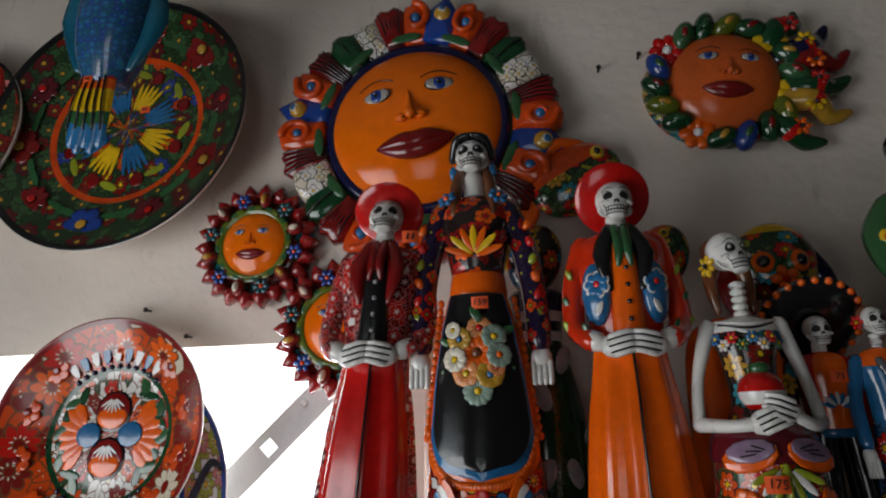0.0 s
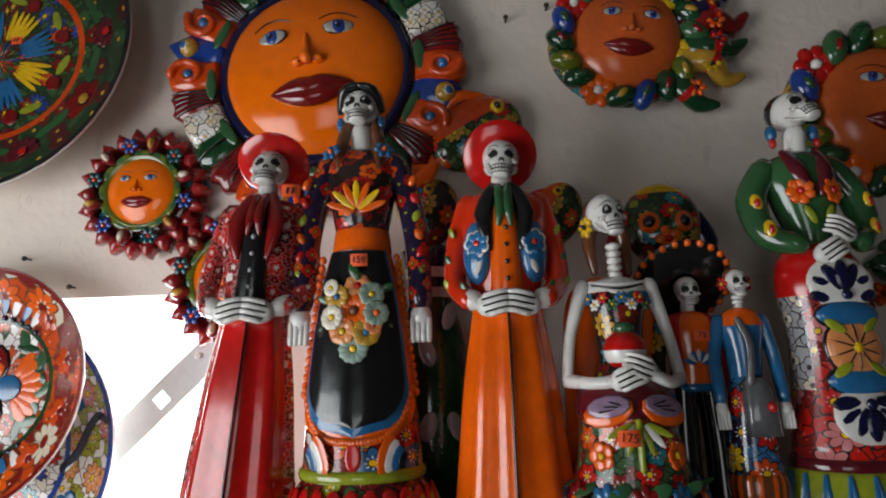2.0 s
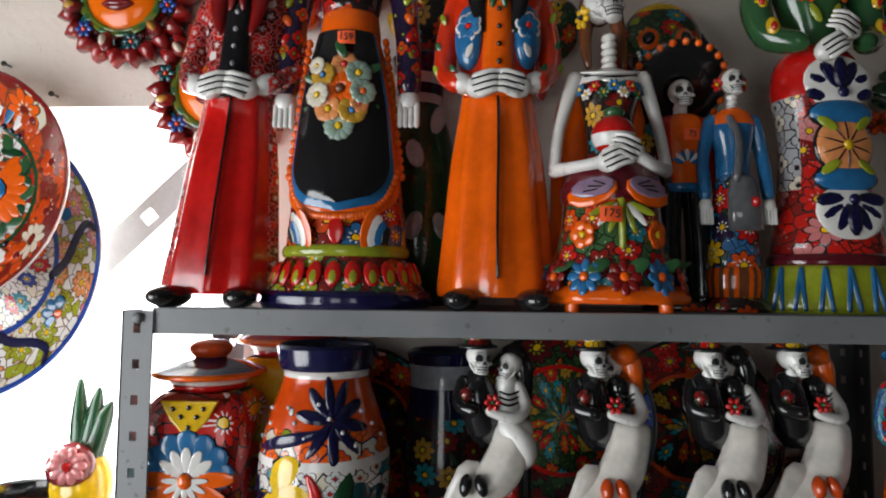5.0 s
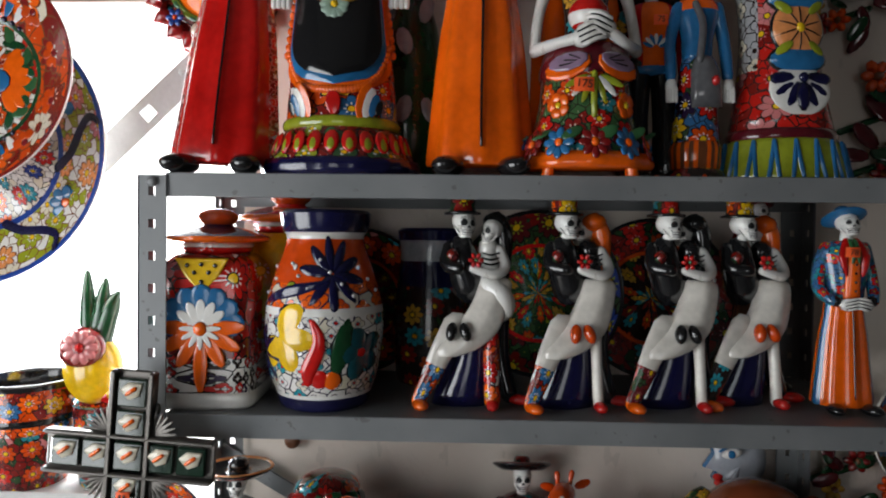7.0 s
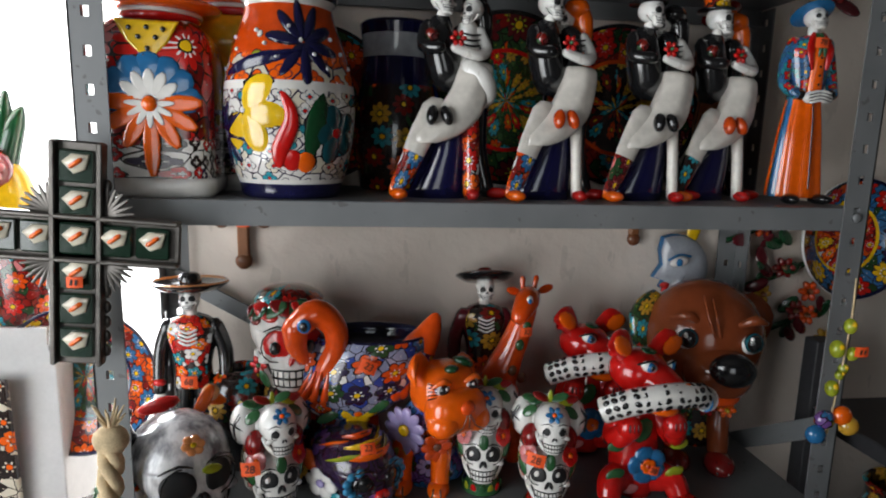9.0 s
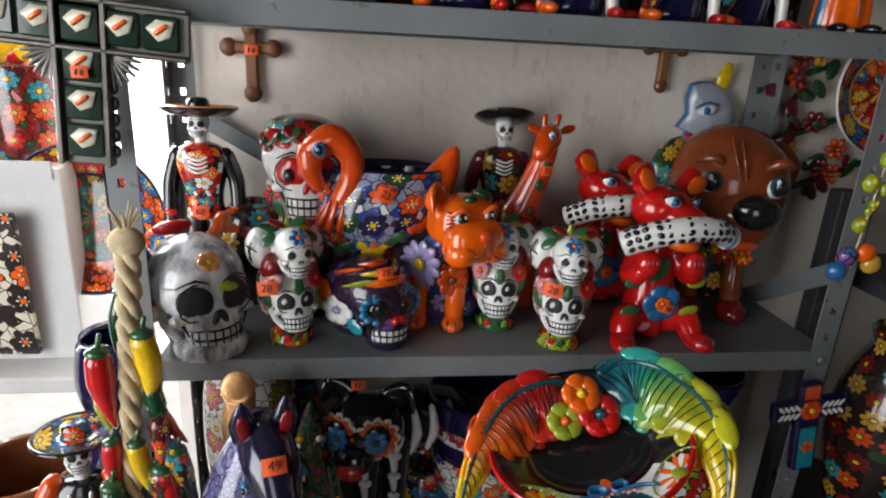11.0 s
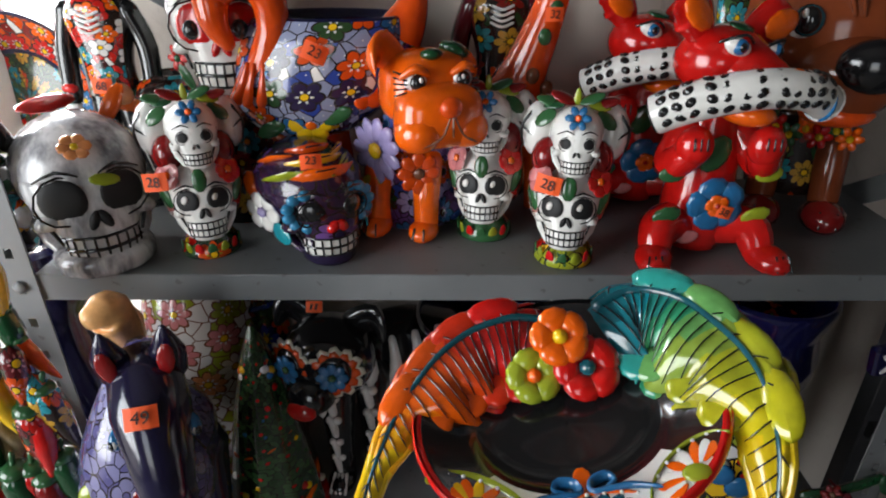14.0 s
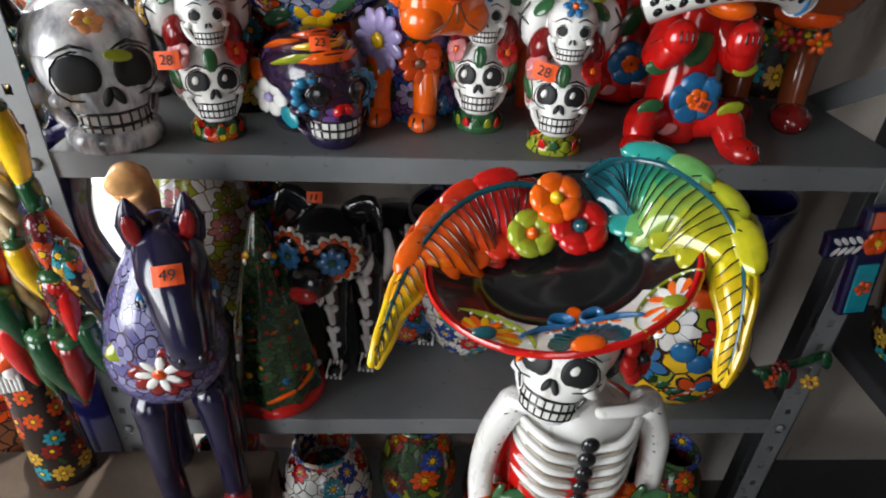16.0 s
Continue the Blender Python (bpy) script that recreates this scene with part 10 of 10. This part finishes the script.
# ---- goods in the bright doorway ----
CARD = plain("card_white", (0.62, 0.61, 0.60), 0.75, amount=0.08)
table = thing("display_table", pose(-0.86, 1.30, 0), "white display table in the bright doorway", "table")
m = Mesh()
m.box((0, 0, 0.735), (0.84, 0.50, 0.03), CARD, bevel=0.004)
part("tabletop", m, table)
for sx in (-1, 1):
    for sy in (-1, 1):
        m = Mesh()
        m.box((0.39 * sx, 0.22 * sy, 0.36), (0.04, 0.04, 0.72), CARD, bevel=0.003)
        part("leg", m, table)
box = thing("cardboard_box", pose(-0.72, 1.24, 0.75), "white cardboard box with printed side in the doorway", "box")
m = Mesh()
m.box((0, 0, 0.175), (0.40, 0.24, 0.35), CARD, bevel=0.003)
part("body", m, box)
m = Mesh()
m.box((0.06, -0.122, 0.345), (0.26, 0.004, 0.03), CARD)
part("flap", m, box)
m = Mesh()
for k in range(2):
    m.box((-0.02 + 0.02 * k, -0.1215, 0.27), (0.009, 0.002, 0.022), INK, turn(0, 10, 0))
part("print", m, box)
F_PANEL = floral("panel", "cream", ["black", "navy", "black", "orange"], "black", 26, 6, centre="orange", second="cream")
m = Mesh()
m.box((0, 0, 0), (0.16, 0.012, 0.26), F_PANEL, bevel=0.002)
tagged(m.build("tile_panel", at=pose(-0.665, 1.098, 0.90, 3, 0, 0)), "black and cream patterned tile panel leaning on box", "tile panel")
F_BROWN = floral("brownjar", "brown", ["deep_orange", "brown", "mustard", "brown"], "brown", 22, 6, second="brown", centre="dark_red")
vase("floor_jar", -0.520, 0.880, 0.0, [(0.08, 0), (0.10, 0.02), (0.125, 0.30), (0.13, 0.50), (0.105, 0.64), (0.075, 0.68), (0.080, 0.70)], lambda h: F_BROWN if h < 0.66 else BROWN, "large dark brown floor jar with orange blossoms")


def rooster(x, y, z):
    m = Mesh()
    m.ball((0, 0, 0.07), (0.055, 0.045, 0.07), YELLOW, None, 20, 12)
    m.ball((-0.004, -0.030, 0.115), (0.045, 0.03, 0.04), glaze("dark_red"), None, 16, 9)
    m.flower((0.008, -0.055, 0.12), (0.1, -1, 0), 0.034, 10, glaze("pink"), RED, 8, 0.3, 0.9)
    for k, (dx, h) in enumerate(((-0.012, 0.255), (0.016, 0.24), (0.034, 0.215))):
        m.tube([(dx * 0.5, 0, 0.13), (dx, 0.004, 0.19), (dx * 1.3, 0.006, h)], [0.022, 0.017, 0.006], glaze("dark_green"), 10)
    m.tube([(0.03, 0.0, 0.02), (0.065, 0, 0.03), (0.085, 0, 0.01)], [0.02, 0.015, 0.006], lambda q, j: (RED, YELLOW, WHITE)[int(q * 2.9)], 10)
    return animal_at("bird_figurine", m, x, y, z, "yellow glazed bird figurine with green tail feathers", 0)


rooster(-0.622, 1.19, 1.255)
vase("square_planter", -0.60, 1.22, 1.10, [(0.055, 0), (0.06, 0.004), (0.066, 0.06), (0.07, 0.145), (0.072, 0.155)], lambda h: F_RED, "red painted planter on a white box")
vase("painted_planter", -0.755, 1.20, 1.10, [(0.06, 0), (0.066, 0.004), (0.080, 0.08), (0.086, 0.19), (0.09, 0.20)], lambda h: F_RED if h < 0.12 else (F_ORANGE if h < 0.18 else BLACK), "red and orange painted planter on a white box")
plate(-0.500, 1.175, 1.00, 0.135, "orange painted plate with navy rim in the doorway", NAVY, F_ORANGE, NAVY, F_TURQ, 4, 0.03)

# ---- right post and beyond ----
gourds = thing("gourd_string", pose(0.612, 0.748, 1.05), "string of small yellow ceramic gourds on the post", "garland")
for k, (dx, dz, r) in enumerate(((0.0, 0.165, 0.013), (-0.014, 0.135, 0.015), (0.008, 0.128, 0.012), (-0.002, 0.108, 0.010), (-0.014, 0.082, 0.014), (-0.006, 0.10, 0.009))):
    m = Mesh()
    m.ball((dx, -0.012, dz), (r * 0.62, r * 0.62, r * 0.8), glaze("lime"), None, 12, 8)
    m.ball((dx, -0.018, dz + 0.004), (r * 0.3, r * 0.25, r * 0.3), YELLOW, None, 8, 5)
    part("gourd", m, gourds)
m = Mesh()
m.tube([(0.004, -0.006, 0.225), (0.0, -0.012, 0.165), (-0.008, -0.014, 0.08), (-0.012, -0.012, 0.02)], 0.0014, STRAW, 5)
part("string", m, gourds)
for k, (dx, dz, mt) in enumerate(((-0.020, 0.040, F_PURPLE), (0.004, 0.045, ORANGE), (-0.030, 0.02, BLUE), (0.016, 0.03, glaze("mustard")))):
    m = Mesh()
    m.ball((dx, -0.014, dz), (0.014, 0.010, 0.013), mt, None, 10, 7)
    part("bead", m, gourds)
price(0.622, 0.724, 1.185, 0.018, "")


def tile_cross(x, y, z):
    """A flat navy slab cross, with a rosette at the crossing and painted panels along the arms."""
    t = thing("wall_cross", pose(x, y, z, 0, -8, 0), "navy ceramic cross with orange rosette hung on the post", "cross", "crosses")
    m = Mesh()
    m.box((0, 0, -0.022), (0.036, 0.014, 0.150), NAVY, bevel=0.004)
    part("upright", m, t)
    m = Mesh()
    m.box((0, -0.002, 0.010), (0.112, 0.013, 0.036), NAVY, bevel=0.004)
    part("crossbar", m, t)
    for sx in (-1, 1):
        m = Mesh()
        m.lt = 0.08
        for k in range(4):
            for sz in (-1, 1):
                m.leaf((sx * (0.021 + 0.008 * k), -0.0092, 0.010 + 0.0065 * sz), (sx, 0, sz * 1.1), (0, -1, 0), 0.014, 0.0055, WHITE)
        part("painted_sprig", m, t)
    m = Mesh()
    m.flower((0, -0.009, 0.010), (0, -1, 0), 0.017, 6, glaze("deep_orange"), YELLOW, 8, 0.3, 0.95)
    part("rosette", m, t)
    m = Mesh()
    m.box((0, -0.0075, -0.055), (0.024, 0.003, 0.070), glaze("turquoise"), bevel=0.001)
    m.flower((0, -0.010, -0.052), (0, -1, 0), 0.011, 5, glaze("deep_orange"), BROWN, 7, 0.3)
    part("painted_panel", m, t)
    m = Mesh()
    m.box((0, -0.0075, 0.038), (0.022, 0.003, 0.022), glaze("deep_orange"), bevel=0.001)
    part("painted_panel", m, t)


tile_cross(0.612, 0.752, 0.845)
# flat brace at the side of the rack, and the dark shelf unit standing beside it
m = Mesh()
m.box((0.652, 0.915, 0.975), (0.003, 0.30, 0.030), STEEL, rot=turn(-32, 0, 0), bevel=0.001)
part("brace", m, rack)
side_rack = thing("side_rack", pose(0.70, 0.0, 0.0), "dark steel shelf unit standing beside the rack", "rack")
DARKSTEEL = plain("dark_steel", (0.035, 0.035, 0.038), 0.6, 0.2, scale=12)
for hz in (0.25, 0.62, 1.02):
    m = Mesh()
    m.box((0.26, 0.62, hz), (0.50, 0.60, 0.026), DARKSTEEL, bevel=0.002)
    part("shelf", m, side_rack)
for px in (0.02, 0.50):
    for py in (0.33, 0.91):
        m = Mesh()
        m.box((px, py, 0.57), (0.030, 0.030, 1.14), DARKSTEEL, bevel=0.002)
        part("post", m, side_rack)
blossom_spray(0.592, 0.752, 0.655, 0.5, 21, "small painted ceramic garland hung on the post")
plate(0.845, 1.03, 1.285, 0.105, "painted plate in yellow, blue and orange on wall", NAVY, F_MULTI, YELLOW, F_ORANGE, 3, 0.03)
# dark jars added to cover lit wall where the corner lies in shade
for px, py, pz, pr, ph, pm, lb in ((0.80, 0.80, 0.633, 0.082, 0.31, F_BLACK, "tall black painted jar added on dark side shelf to hide wall"), (0.985, 0.80, 0.633, 0.085, 0.29, F_NAVY, "navy painted jar added on dark side shelf to hide wall"),
                                   (0.82, 0.74, 1.033, 0.085, 0.22, F_BROWN, "brown blossom jar added for bag-like goods, hides wall"), (1.02, 0.62, 1.033, 0.09, 0.26, F_BLACK, "black painted jar added on top of shelf to hide wall"),
                                   (0.80, 0.62, 0.263, 0.085, 0.28, F_GREEN, "dark green painted jar added low on shelf to hide wall"), (0.99, 0.66, 0.263, 0.085, 0.26, F_BLACK, "black painted jar added low on shelf to hide wall")):
    vase("cover_jar", px, py, pz, [(pr * 0.6, 0), (pr * 0.75, ph * 0.06), (pr, ph * 0.45), (pr * 0.85, ph * 0.75), (pr * 0.6, ph * 0.92), (pr * 0.66, ph)], pm, lb)
vase("shelf_bowl", 0.880, 0.52, 0.633, [(0.06, 0), (0.07, 0.01), (0.115, 0.06), (0.12, 0.12), (0.105, 0.16)], lambda h: F_GREEN if h > 0.05 else BROWN, "dim green and orange painted bowl on dark shelf")
